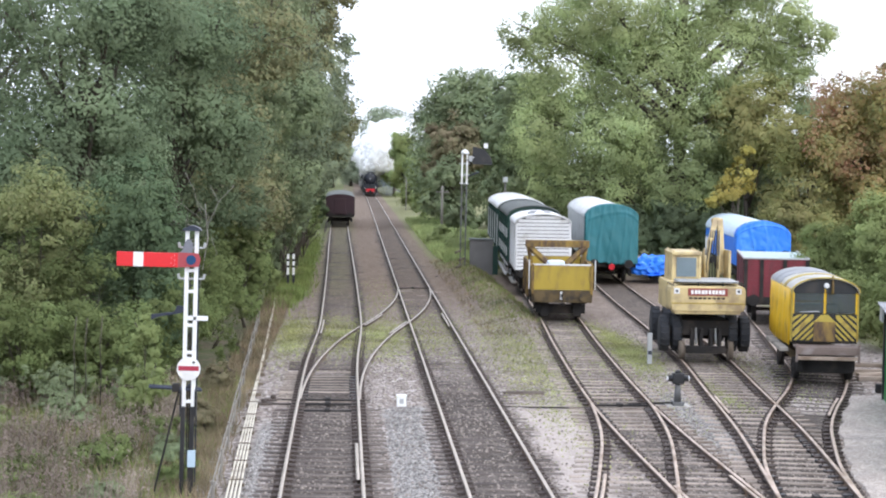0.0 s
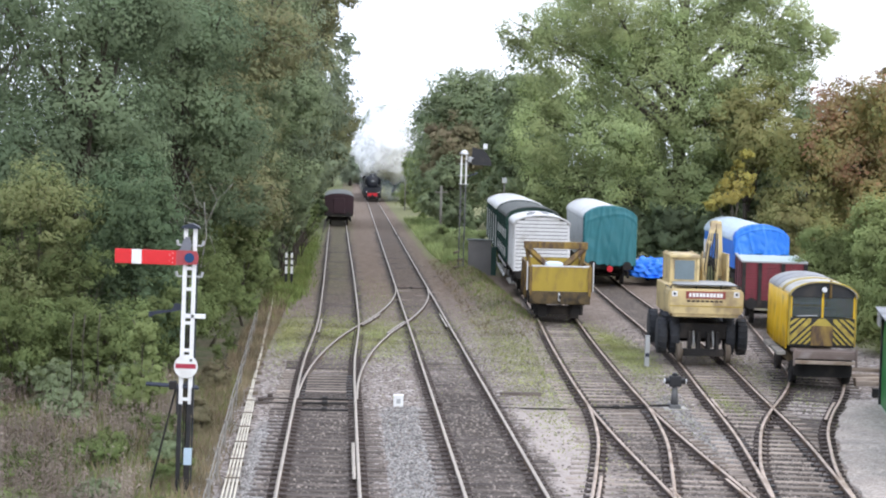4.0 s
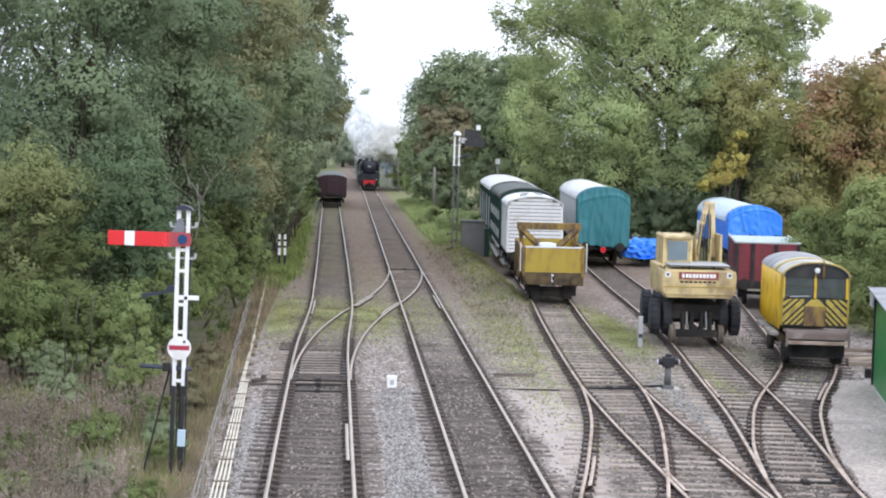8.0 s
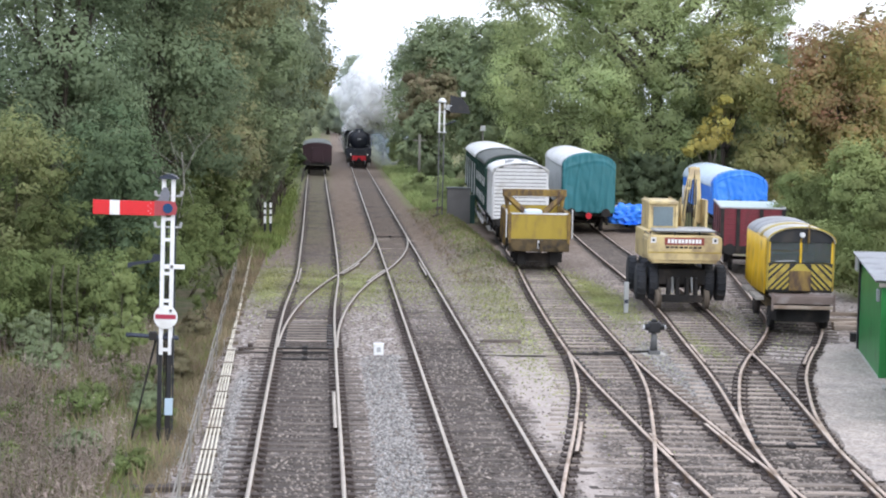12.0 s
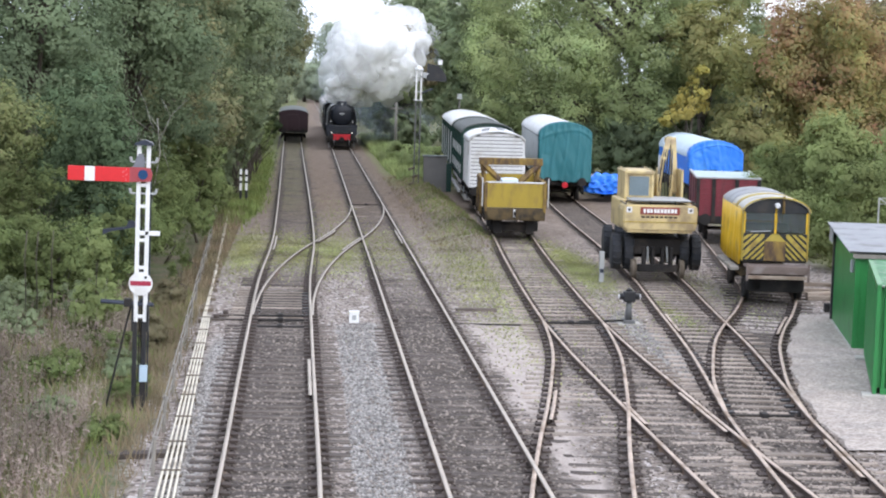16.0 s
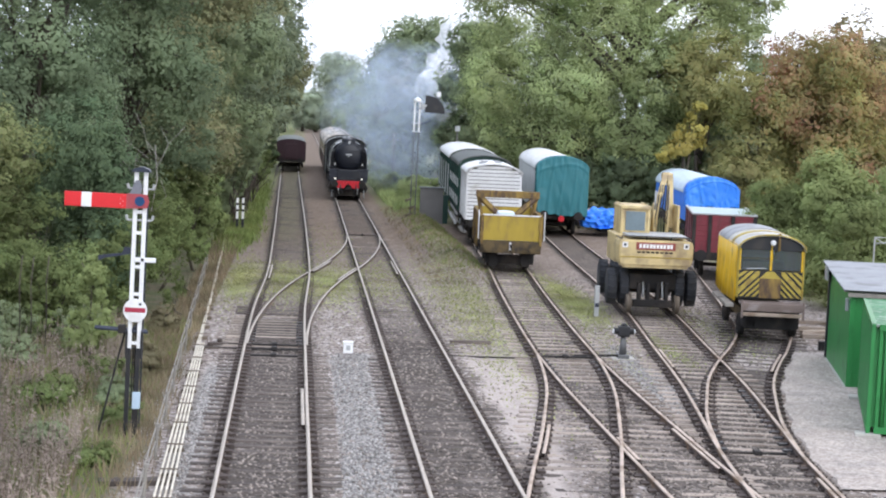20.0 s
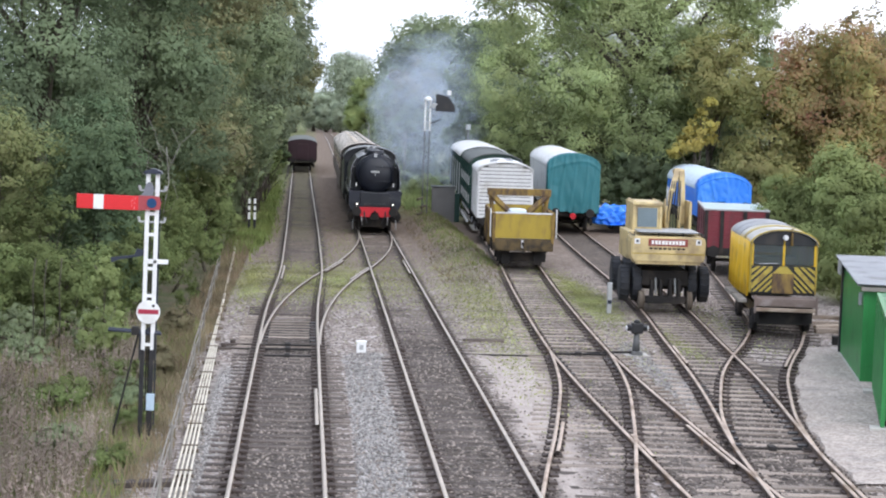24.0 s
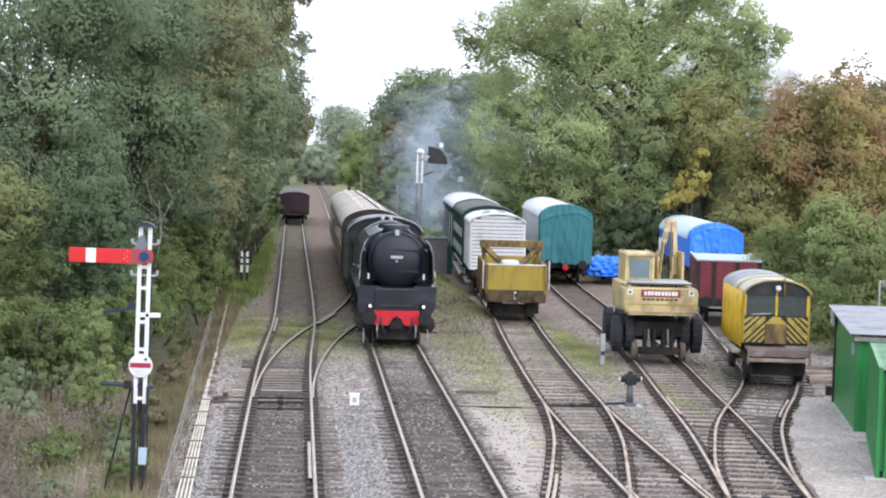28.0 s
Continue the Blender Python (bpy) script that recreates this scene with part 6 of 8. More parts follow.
tube(bm, (-0.26, 0, 0.72), (0.26, 0, 0.72), 0.085, n=12)
part("lamp_head", bm, M["black"], lv)
for s in (-1, 1):
    part("lens", tube(mesh(), (s * 0.26, -0.02, 0.72), (s * 0.29, -0.02, 0.72), 0.06, n=12), M["van_white"], lv)
part("lamp_top", turned(mesh(), [(0.86, 0.1), (0.93, 0.05)], (0, 0, 0), "z", 12), M["black"], lv)
part("lever_rod", tube(mesh(), (-1.3, -0.1, 0.06), (0.0, -0.05, 0.1), 0.03, n=6), M["under"], lv)
part("base_slab", box(mesh(), -0.3, 0.3, -0.3, 0.35, -0.04, 0.03, 0.01), M["concrete"], lv)

# point rodding on stools beside the left line, and the wire fence
rd = thing("point_rodding", "four pale steel point rods running on stools beside the track", "point rodding")


def rod_x(y):
    return -1.88 - 0.029 * (y - 25.7)


for k in range(4):
    pts = [(rod_x(y) - 0.08 * k * max(0.45, 1 - 0.022 * (y - 25.7)), y, 0.12) for y in np.arange(16, 42.5 if k < 2 else 74, 1.5)]
    bm = mesh()
    polytube(bm, pts, 0.022)
    part("rod", bm, M["rod"], rd)
for y in np.arange(17, 73, 2.0):
    bm = mesh()
    x = rod_x(y)
    box(bm, x - 0.27, x + 0.05, y - 0.03, y + 0.03, -0.04, 0.08, 0.01)
    box(bm, x - 0.26, x + 0.04, y - 0.012, y + 0.012, 0.14, 0.16, 0.004)
    part("stool", bm, M["stool"], rd)
fn = thing("wire_fence", "low galvanised wire and tube fence along the rodding", "fence")
for y in np.arange(22, 62, 3.2):
    x = rod_x(y) - 0.4 - 0.003 * (y - 22)
    part("fence_post", tube(mesh(), (x, y, -0.1), (x + 0.03, y, 0.62), 0.035, n=6), M["wood"], fn)
for z in (0.55, 0.32):
    bm = mesh()
    ys = np.arange(22, 61, 1.6)
    polytube(bm, [(rod_x(a) - 0.4 - 0.003 * (a - 22), a, z + 0.02 * math.sin(a)) for a in ys], 0.014, 5)
    part("wire", bm, M["wood"], fn)

# crank frames and cross rods of the points
for x0, x1, y, label in ((-2.1, 3.9, 42.2, "black cross rod and crank of the main points"), (2.2, 7.6, 41.2, "thin dark channel rod crossing the yard"), (-2.3, -1.0, 41.5, "rusty crank frame by the rodding")):
    cr = thing("cross_rod", label, "point rod")
    part("rod", tube(mesh(), (x0, y, 0.03), (x1, y - 0.15, 0.03), 0.022, n=6), M["under"], cr)
    part("cover_plate", box(mesh(), x0 - 0.1, x0 + 0.34, y - 0.14, y + 0.14, 0.0, 0.06, 0.02), M["sleeper"], cr)
    part("crank", tube(mesh(), (x0 + 0.12, y, 0.05), (x0 + 0.12, y, 0.15), 0.07, n=10), M["chair"], cr, "rusty iron crank")
sb = thing("stretcher_bar", "oily black stretcher bars and slide chairs between the switch blades", "stretcher bar")
for fx, y in ((up_line, 42.0), (up_line, 41.3), (up_line, 40.2), (down_line, 79.0), (van_road, 41.4), (digger_road, 29.9)):
    part("bar", box(mesh(), fx(y) - 0.72, fx(y) + 0.72, y - 0.035, y + 0.035, 0.03, 0.075, 0.01), M["under"], sb)
    part("drive_unit", box(mesh(), fx(y) - 0.08, fx(y) + 0.06, y - 0.16, y + 0.08, 0.03, 0.12, 0.02), M["under"], sb)
for x, y, lx, ly, rz in ((4.6, 43.6, 1.1, 0.16, 4), (4.9, 87.0, 1.0, 0.25, 2), (13.2, 34.2, 1.2, 0.5, -12), (-2.5, 26.5, 1.2, 0.3, 10)):
    ob = part("loose_timber", box(mesh(), -lx / 2, lx / 2, -ly / 2, ly / 2, 0, 0.09, 0.015), M["sleeper"], None, "dark baulk of timber lying on the gravel", "timber")
    ob.matrix_basis = pose(x, y, 0.0, 0, 0, rz)
for x, y, lx, ly, rz in ((15.2, 46.9, 1.1, 0.2, 4), (15.6, 48.6, 1.3, 0.22, -8), (15.3, 47.8, 0.9, 0.16, 20), (16.2, 50.2, 1.2, 0.2, -14)):
    ob = part("loose_timber", box(mesh(), -lx / 2, lx / 2, -ly / 2, ly / 2, 0, 0.12, 0.015), M["sleeper_pale"], None, "old sleeper end lying beside the trolley track", "timber")
    ob.matrix_basis = pose(x, y, float(ground_h(x, y)), 0, 0, rz)
blk = part("ground_block", box(mesh(), -0.16, 0.16, -0.14, 0.14, 0, 0.24, 0.02), M["under"], None, "small black block by the corner of the shed", "block")
blk.matrix_basis = pose(14.55, 44.4, float(ground_h(14.55, 44.4)), 0, 0, -10)
wf = thing("mesh_barrier", "galvanised zigzag wire barrier standing among the bushes", "barrier", pose(18.35, 51.6, 0))
for k in range(8):
    part("wire_strut", tube(mesh(), (0.3 * k, 0, 2.52 if k % 2 else 2.7), (0.3 * k + 0.3, 0, 2.7 if k % 2 else 2.52), 0.02, n=5), M["galv"], wf)
for z in (2.7, 2.52):
    part("top_wire", tube(mesh(), (0, 0, z), (2.4, 0, z), 0.014, n=5), M["galv"], wf)
for x in (0.0, 1.2, 2.4):
    part("barrier_post", tube(mesh(), (x, 0, -0.05), (x, 0, 2.72), 0.03, n=6), M["galv"], wf)
# ---- trees and bushes: tapered trunk with limbs, and a crown of many small leaves in clumps ----
def leaves(blobs, count, size, rng, spread=0.34):
    """Pointed leaves round clumps that are spread over the shells of the given blobs (x, y, z, radius, height radius)."""
    blobs = np.array(blobs, float)
    weight = blobs[:, 3] ** 2
    clumps = max(12, count // 40)
    pick = rng.choice(len(blobs), clumps, p=weight / weight.sum())
    d = rng.normal(size=(clumps, 3))
    d /= np.linalg.norm(d, axis=1, keepdims=True)
    r = rng.uniform(0.62, 1.05, clumps)
    b = blobs[pick]
    centre = b[:, :3] + d * r[:, None] * np.stack([b[:, 3], b[:, 3], b[:, 4]], 1)
    wide = spread * rng.uniform(0.6, 1.5, clumps) * np.minimum(1.5, 0.42 + 0.27 * b[:, 3])
    which = rng.integers(0, clumps, count)
    off = rng.normal(size=(count, 3))
    off *= (rng.uniform(0, 1, (count, 1)) ** 0.45) / np.linalg.norm(off, axis=1, keepdims=True)
    p = centre[which] + off * 1.55 * wide[which][:, None] * np.array([1, 1, 0.75])
    n = 0.16 * rng.normal(size=(count, 3)) + 0.75 * d[which] + 0.75 * off + np.array([0, -0.1, 0.4])
    n /= np.linalg.norm(n, axis=1, keepdims=True)
    t = np.cross(n, rng.normal(size=(count, 3)))
    t /= np.linalg.norm(t, axis=1, keepdims=True) + 1e-9
    s = np.cross(n, t)
    ln = size * rng.uniform(0.6, 1.35, count)[:, None]
    wd = ln * 0.42
    verts = np.stack([p - t * ln * 0.45 - s * wd, p + t * ln * 0.55, p - t * ln * 0.3 + s * wd], 1)
    verts[:, :, 2] = np.maximum(verts[:, :, 2], 0.02)
    faces = np.arange(3 * count).reshape(-1, 3)
    return verts.reshape(-1, 3), faces


def trunk_mesh(blobs, height, radius, rng):
    bm = mesh()
    last, r = Vector((0, 0, -0.2)), radius
    for k in range(1, 5):
        nxt = Vector((rng.normal() * 0.15, rng.normal() * 0.15, height * k / 4))
        tube(bm, last, nxt, r * (1.25 if k == 1 else 1), r * 0.84, 9)
        last, r = nxt, r * 0.84
    for b in blobs:
        mid = Vector((b[0] * 0.45, b[1] * 0.45, min(b[2] - 0.3, height * rng.uniform(0.55, 0.95))))
        root = Vector((0, 0, max(0.3, mid.z - abs(b[0]) * 0.3 - 0.8)))
        end = Vector((b[0], b[1], b[2] + b[4] * 0.3))
        tube(bm, root, mid, radius * 0.5, radius * 0.32, 7)
        tube(bm, mid, end, radius * 0.32, radius * 0.09, 6)
        for _ in range(3):
            d = Vector(rng.normal(size=3)) * b[3] * 0.5
            tube(bm, mid.lerp(end, rng.uniform(0.2, 0.9)), end + d, radius * 0.12, radius * 0.03, 5)
    return bm


def tree(name, label, category, x, y, blobs, leaf, count, size=0.3, height=None, radius=0.25, seed=1, spread=0.34, z=0.0, lopped=True):
    rng = np.random.default_rng(seed)
    more, small = (3.9, 0.47) if y < 64 else (3.0, 0.57) if y < 112 else (1.4, 0.8)
    if x < -9.2 and y > 46:
        more *= 0.33
    count, size = int(count * more), size * small
    ob = thing(name, label, category, pose(x, y, z))
    verts, faces = leaves(blobs, count, size, rng, spread)
    if lopped and -12 < x < -2 and y > 46:          # lopped back from the line
        mid = verts.reshape(-1, 3, 3).mean(1)
        clear = mid[:, 0] + x < -3.45 + 0.6 * np.clip(mid[:, 2] - 1.4, 0, 7.5) + 0.35 * np.sin(1.3 * (mid[:, 1] + y)) * np.sin(0.9 * mid[:, 2])
        verts = verts.reshape(-1, 3, 3)[clear].reshape(-1, 3)
        faces = np.arange(len(verts)).reshape(-1, 3)
    raw("crown", verts, faces, [LEAF[leaf]], ob)
    height = height or max(b[2] for b in blobs) * 0.8
    part("trunk", trunk_mesh(blobs, height, radius, rng), M["bark"], ob)
    return ob


def crown(rng, w, base, top, k):
    """Blobs of a broad crown w metres wide between two heights."""
    out = [(0, 0, (base + top) / 2, w * 0.36, (top - base) * 0.45)]
    for j in range(k):
        a = 2 * math.pi * j / k + rng.uniform(-0.4, 0.4)
        u = rng.uniform(0.18, 0.36) * w
        h = rng.uniform(base + 0.15 * (top - base), top - 0.2 * (top - base))
        r = rng.uniform(0.16, 0.26) * w
        out.append((u * math.cos(a), u * math.sin(a), h, r, r * rng.uniform(0.75, 1.0)))
    return out


# the wood along the left line
pyr = random.Random(11)
for k, (x, y, w, base, top, leaf, cnt) in enumerate((
    (-8.6, 52.5, 7.5, 1.5, 13.5, "thicket", 13000), (-12.5, 55, 9.0, 2.0, 16.0, "dark", 15000), (-6.3, 60, 6.8, 2.2, 14.5, "thicket", 13000), (-14.5, 64, 9.0, 2.5, 17.0, "brown", 10000),
    (-5.4, 68, 6.8, 2.5, 16.0, "turning", 14000), (-10.5, 72, 8.5, 2.0, 18.0, "dark", 12000), (-4.6, 78, 7.8, 3.0, 18.5, "green", 14000), (-3.8, 89, 8.4, 3.4, 20.0, "dark", 14000),
    (-10.0, 92, 9.0, 2.0, 19.0, "green", 9000), (-3.6, 101, 9.0, 3.6, 21.5, "turning", 13000), (-3.5, 115, 9.2, 3.6, 21.5, "dark", 12000), (-5.8, 130, 9.2, 3.0, 20.0, "green", 10000),
    (-6.8, 147, 8.4, 2.6, 16.0, "dark", 9000), (-6.8, 168, 8.8, 1.5, 16.0, "green", 8000), (-7.0, 192, 9.0, 1.0, 16.0, "dark", 7000), (-7.4, 222, 10.0, 1.0, 16.0, "green", 6500), (-7.6, 256, 11.0, 1.0, 17.0, "dark", 6000), (-8.0, 295, 12.0, 1.0, 18.0, "green", 6000),
    (-18.0, 80, 11.0, 1.0, 18.0, "dark", 7000), (-19.0, 60, 9.0, 1.0, 15.0, "brown", 7000), (-16.5, 47, 6.5, 0.5, 9.5, "brown", 9000), (-12.0, 110, 10.0, 1.0, 18.0, "dark", 6000), (-13.0, 130, 11.0, 1.0, 18.0, "green", 6000),
    (-9.5, 60, 5.0, 0.3, 7.0, "dark", 8000), (-8.5, 66, 5.0, 0.3, 7.0, "green", 7000), (-8.0, 75, 5.0, 0.3, 8.0, "dark", 7000), (-7.8, 85, 6.0, 0.3, 8.0, "dark", 7000), (-8.0, 97, 6.0, 0.3, 9.0, "dark", 6000), (-13.0, 52, 5.5, 0.3, 7.0, "dark", 8000), (-8.0, 112, 6.0, 0.3, 9.0, "dark", 5000),
    (-15.5, 56, 7.0, 0.0, 7.5, "dark", 9000), (-19.0, 50, 7.0, 0.0, 7.0, "green", 8000), (-11.0, 49.5, 4.5, 0.0, 5.5, "green", 8000), (-22.5, 56, 8.0, 0.0, 9.0, "dark", 7000), (-17.5, 66, 10.0, 1.0, 19.0, "dark", 9000), (-23.0, 70, 11.0, 1.0, 19.0, "green", 9000), (-14.6, 48.5, 5.0, 0.0, 5.0, "green", 8000),
)):
    # low and deep-standing trees mostly take leaf colours darkened for shade
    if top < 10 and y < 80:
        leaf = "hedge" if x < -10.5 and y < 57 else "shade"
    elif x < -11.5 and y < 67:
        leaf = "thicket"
    tree("tree", {"shade": "low green tree of the thicket, shade put into its leaf colour", "hedge": "low yellowish green hazel tree at the edge of the wood", "thicket": "tall dense green tree deep in the wood, shade put into its leaf colour", "dark": "tall dark green tree with a dense leafy crown", "green": "tall green broadleaf tree leaning over the line", "brown": "thinning tree with brown-tinged leaves", "turning": "tall green tree with leaves turning ochre"}[leaf], "tree",
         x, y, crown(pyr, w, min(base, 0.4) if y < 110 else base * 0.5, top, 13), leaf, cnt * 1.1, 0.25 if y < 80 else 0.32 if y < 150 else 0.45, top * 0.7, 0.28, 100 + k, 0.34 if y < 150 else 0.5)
tree("bush", "rounded dark evergreen bush", "bush", -6.1, 46.6, [(0, 0, 4.8, 1.3, 1.5), (0.5, -0.1, 4.2, 1.1, 1.2), (-0.6, 0.3, 3.6, 1.1, 1.3), (0.6, 0.2, 3.2, 1.0, 1.2), (0.1, -0.2, 1.8, 1.5, 1.4)], "ever", 9000, 0.17, 2.5, 0.12, 41, 0.22)
for k, (x, y, w, top, leaf, cnt) in enumerate((
    (-9.6, 43.5, 3.0, 2.6, "green", 4500), (-7.4, 44.2, 2.6, 2.2, "green", 4000), (-5.6, 46.0, 2.6, 2.8, "green", 4200), (-4.9, 50.0, 2.4, 3.2, "green", 4500), (-4.7, 55.0, 2.4, 3.4, "green", 4000), (-4.8, 61.0, 2.4, 3.8, "green", 4000),
    (-5.2, 67.5, 2.4, 4.0, "green", 4000), (-5.4, 73.5, 2.4, 4.4, "light", 4000), (-4.3, 82.0, 2.6, 4.0, "green", 3500), (-4.1, 90.0, 2.6, 4.5, "light", 3500), (-4.1, 99.0, 2.8, 4.8, "green", 3000), (-4.2, 110.0, 3.0, 5.0, "green", 3000),
    (-5.4, 124.0, 3.2, 5.0, "dark", 3000), (-6.0, 140.0, 3.6, 5.5, "green", 3000), (-7.0, 160.0, 4.0, 5.5, "dark", 2500), (-11.5, 45.5, 3.4, 3.4, "green", 4500), (-13.5, 44.0, 3.0, 2.6, "light", 3500), (-10.8, 42.6, 2.6, 2.8, "green", 4000), (-8.5, 42.3, 2.6, 2.6, "green", 4000), (-6.5, 42.8, 2.2, 2.3, "green", 4000), (-12.6, 42.0, 2.6, 2.6, "green", 4000), (-7.6, 45.6, 2.6, 3.6, "green", 4500), (-10.2, 46.2, 3.0, 4.2, "green", 5000), (-5.0, 48.2, 1.8, 2.2, "green", 3500),
)):
    if leaf == "green" and y < 70:
        leaf, cnt = "hedge", cnt * 0.6
    tree("bush", "leafy undergrowth bush at the foot of the trees", "bush", x + (1.15 if y > 85 else 0.9 if y > 58 else 0.1), y, crown(pyr, w * 1.2, 0.0, top * 1.15, 8), leaf, cnt, 0.17 if y < 60 else 0.26, top * 0.6, 0.05, 200 + k, 0.22)
own = random.Random(5)
tree("bush", "tall hazel bush with small yellowing leaves", "bush", -8.7, 46.4, crown(own, 3.6, 0.4, 6.6, 9), "hazel", 6000, 0.17, 3.4, 0.06, 263, 0.26)
tree("bush", "spreading hazel bush with yellowing leaves", "bush", -10.6, 45.0, crown(own, 3.6, 0.2, 4.6, 8), "hazel", 4000, 0.17, 2.6, 0.06, 264, 0.26)
tree("bush", "hazel bush hanging beside the parked coach, shade put into its leaf colour", "bush", -3.5, 149, crown(own, 3.4, 0.0, 5.2, 8), "shade", 5200, 0.3, 2.6, 0.06, 261, 0.26, lopped=False)
for y, w, h in ((141, 2.6, 2.8), (134, 2.4, 2.4), (126, 2.2, 2.0), (117, 2.0, 1.8)):
    tree("bush", "low green growth beside the far line", "bush", -3.75, y, crown(own, w, 0.0, h, 7), "hedge", 2400, 0.26, h * 0.6, 0.05, 260 + y, 0.24, lopped=False)
tree("tree", "leaning ash whose boughs shade the parked coach", "tree", -5.4, 147, crown(own, 9.5, 3.6, 12.0, 10), "dark", 7500, 0.36, 7.0, 0.2, 262, 0.4, lopped=False)
tree("sapling", "slender bright green sapling beside the signal", "sapling", -4.75, 38.2, [(0, 0, 1.6, 0.34, 0.9), (0.15, 0, 0.9, 0.42, 0.7), (-0.3, 0.1, 0.7, 0.34, 0.6), (0.05, 0, 2.3, 0.2, 0.4), (0.25, 0, 1.8, 0.2, 0.4)], "light", 1500, 0.16, 2.4, 0.025, 61, 0.17)

bare = thing("bare_tree", "dead leafless tree with pale grey branches among the leaves", "tree", pose(-4.6, 49.5, 0))
brng = np.random.default_rng(77)
part("trunk", polytube(mesh(), [(0, 0, -0.2), (0.1, 0, 2.6), (0.3, 0, 3.8), (0.2, 0.1, 4.8)], 0.018, 7), M["bark_pale"], bare)
for k in range(14):
    z = 2.8 + 0.13 * k
    tip = Vector((brng.uniform(-1.3, 1.1), brng.uniform(-0.9, 0.4), z + brng.uniform(0.3, 1.2)))
    part("branch", polytube(mesh(), [(0.1, 0, z), tip * 0.55 + Vector((0.05, 0, z * 0.45 - 0.1)), tip, tip + Vector((brng.uniform(-0.5, 0.5), -0.1, 0.5))], 0.007, 5), M["bark_pale"], bare)

# right of the lines
tree("oak_tree", "great spreading green oak with gaps in its crown", "tree", 21.3, 108, [
    (-2.3, 0, 11, 4.6, 5.0), (-7.8, 0, 12.0, 3.4, 3.6), (2.9, 0, 13.2, 3.4, 3.0), (-4.8, -2, 15.6, 3.4, 2.6), (0.7, 1, 16.6, 3.2, 2.6), (6.3, 1, 14.4, 2.6, 2.0), (-9.1, -1, 8.0, 2.8, 2.6), (-4.7, -3, 7.5, 3.0, 2.4),
    (1.7, -3, 8.6, 2.8, 2.4), (7.1, 0, 11.4, 1.8, 1.5), (-6.3, 1, 18.0, 2.6, 1.8), (-1.3, 1, 19.4, 2.6, 1.6), (4.7, 0, 17.6, 2.0, 1.4), (-8.6, 0, 4.6, 2.0, 2.6), (-5.7, -2, 4.6, 2.8, 2.6), (5.1, -1, 6.6, 2.8, 2.6), (-0.3, -3, 4.8, 3.0, 2.6), (-10.5, 0, 14.6, 1.6, 1.4), (3.5, 0, 10.2, 2.6, 2.2), (-0.1, 1, 13.8, 2.6, 2.2), (-3.5, 1, 13.6, 2.6, 2.2), (3.9, 1, 15.8, 2.2, 1.8), (7.5, 1, 13.0, 2.2, 1.8), (8.7, 0, 14.8, 1.9, 1.4), (7.1, 0, 16.4, 1.8, 1.3), (-7.5, 1, 15.2, 2.4, 2.0)], "oak", 82000, 0.25, 17.0, 0.55, 31, 0.36)
tree("tree", "green tree behind the vans", "tree", 13.0, 122, crown(pyr, 7.0, 1.0, 16.0, 12), "green", 13000, 0.38, 10, 0.35, 32, 0.4)
tree("tree", "dense green tree with a rounded top", "tree", 10.5, 158, [(0, 0, 9.4, 4.6, 5.4), (-3.0, 0, 7.4, 2.6, 5.0), (-2.2, 0, 10.0, 2.6, 3.4), (2.4, 0, 8.4, 2.8, 5.2), (-0.9, -1, 12.0, 2.9, 2.9), (1.4, -1, 12.2, 2.9, 2.8), (3.6, 0, 10.4, 2.2, 3.2), (-1, -2, 4, 4, 3.6)], "green", 24000, 0.36, 9, 0.35, 33, 0.5)
tree("tree", "brown-leaved tree turning in autumn", "tree", 8.9, 149, crown(pyr, 5.6, 4.0, 10.8, 9), "brown", 6500, 0.36, 6, 0.2, 34, 0.42)
tree("tree", "green bush tree at the edge of the line", "tree", 8.4, 146, crown(pyr, 4.6, 0.2, 7.0, 8), "green", 5500, 0.36, 4, 0.15, 38, 0.42)
tree("tree", "russet autumn tree with thinning leaves", "tree", 31.2, 97, crown(pyr, 9.0, 0.5, 12.8, 18), "orange", 23000, 0.3, 7.5, 0.25, 35, 0.4)
tree("tree", "olive and yellow-brown tree beside the russet one", "tree", 27.4, 98, crown(pyr, 6.4, 0.2, 10.0, 12), "olive", 13000, 0.3, 7.0, 0.2, 37, 0.4)
tree("tree", "thin grey-green tree beyond the russet one", "tree", 40.0, 117, crown(pyr, 6.5, 5.0, 15.6, 12), "brown", 4500, 0.36, 10.0, 0.2, 40, 0.42)
tree("tree", "tree with yellowing leaves below the oak", "tree", 25.0, 103, crown(pyr, 6.5, 6.4, 11.8, 8), "olive", 6000, 0.3, 8.0, 0.18, 39, 0.4)
tree("tree", "small yellow-leaved autumn tree", "tree", 22.2, 95.0, [(0.2, 0, 5.4, 0.9, 1.0), (0.4, 0, 6.7, 0.5, 0.55), (-0.5, 0, 4.6, 0.8, 0.6), (-1.2, 0, 4.1, 0.7, 0.4)], "yellow", 800, 0.3, 5, 0.09, 36, 0.36)
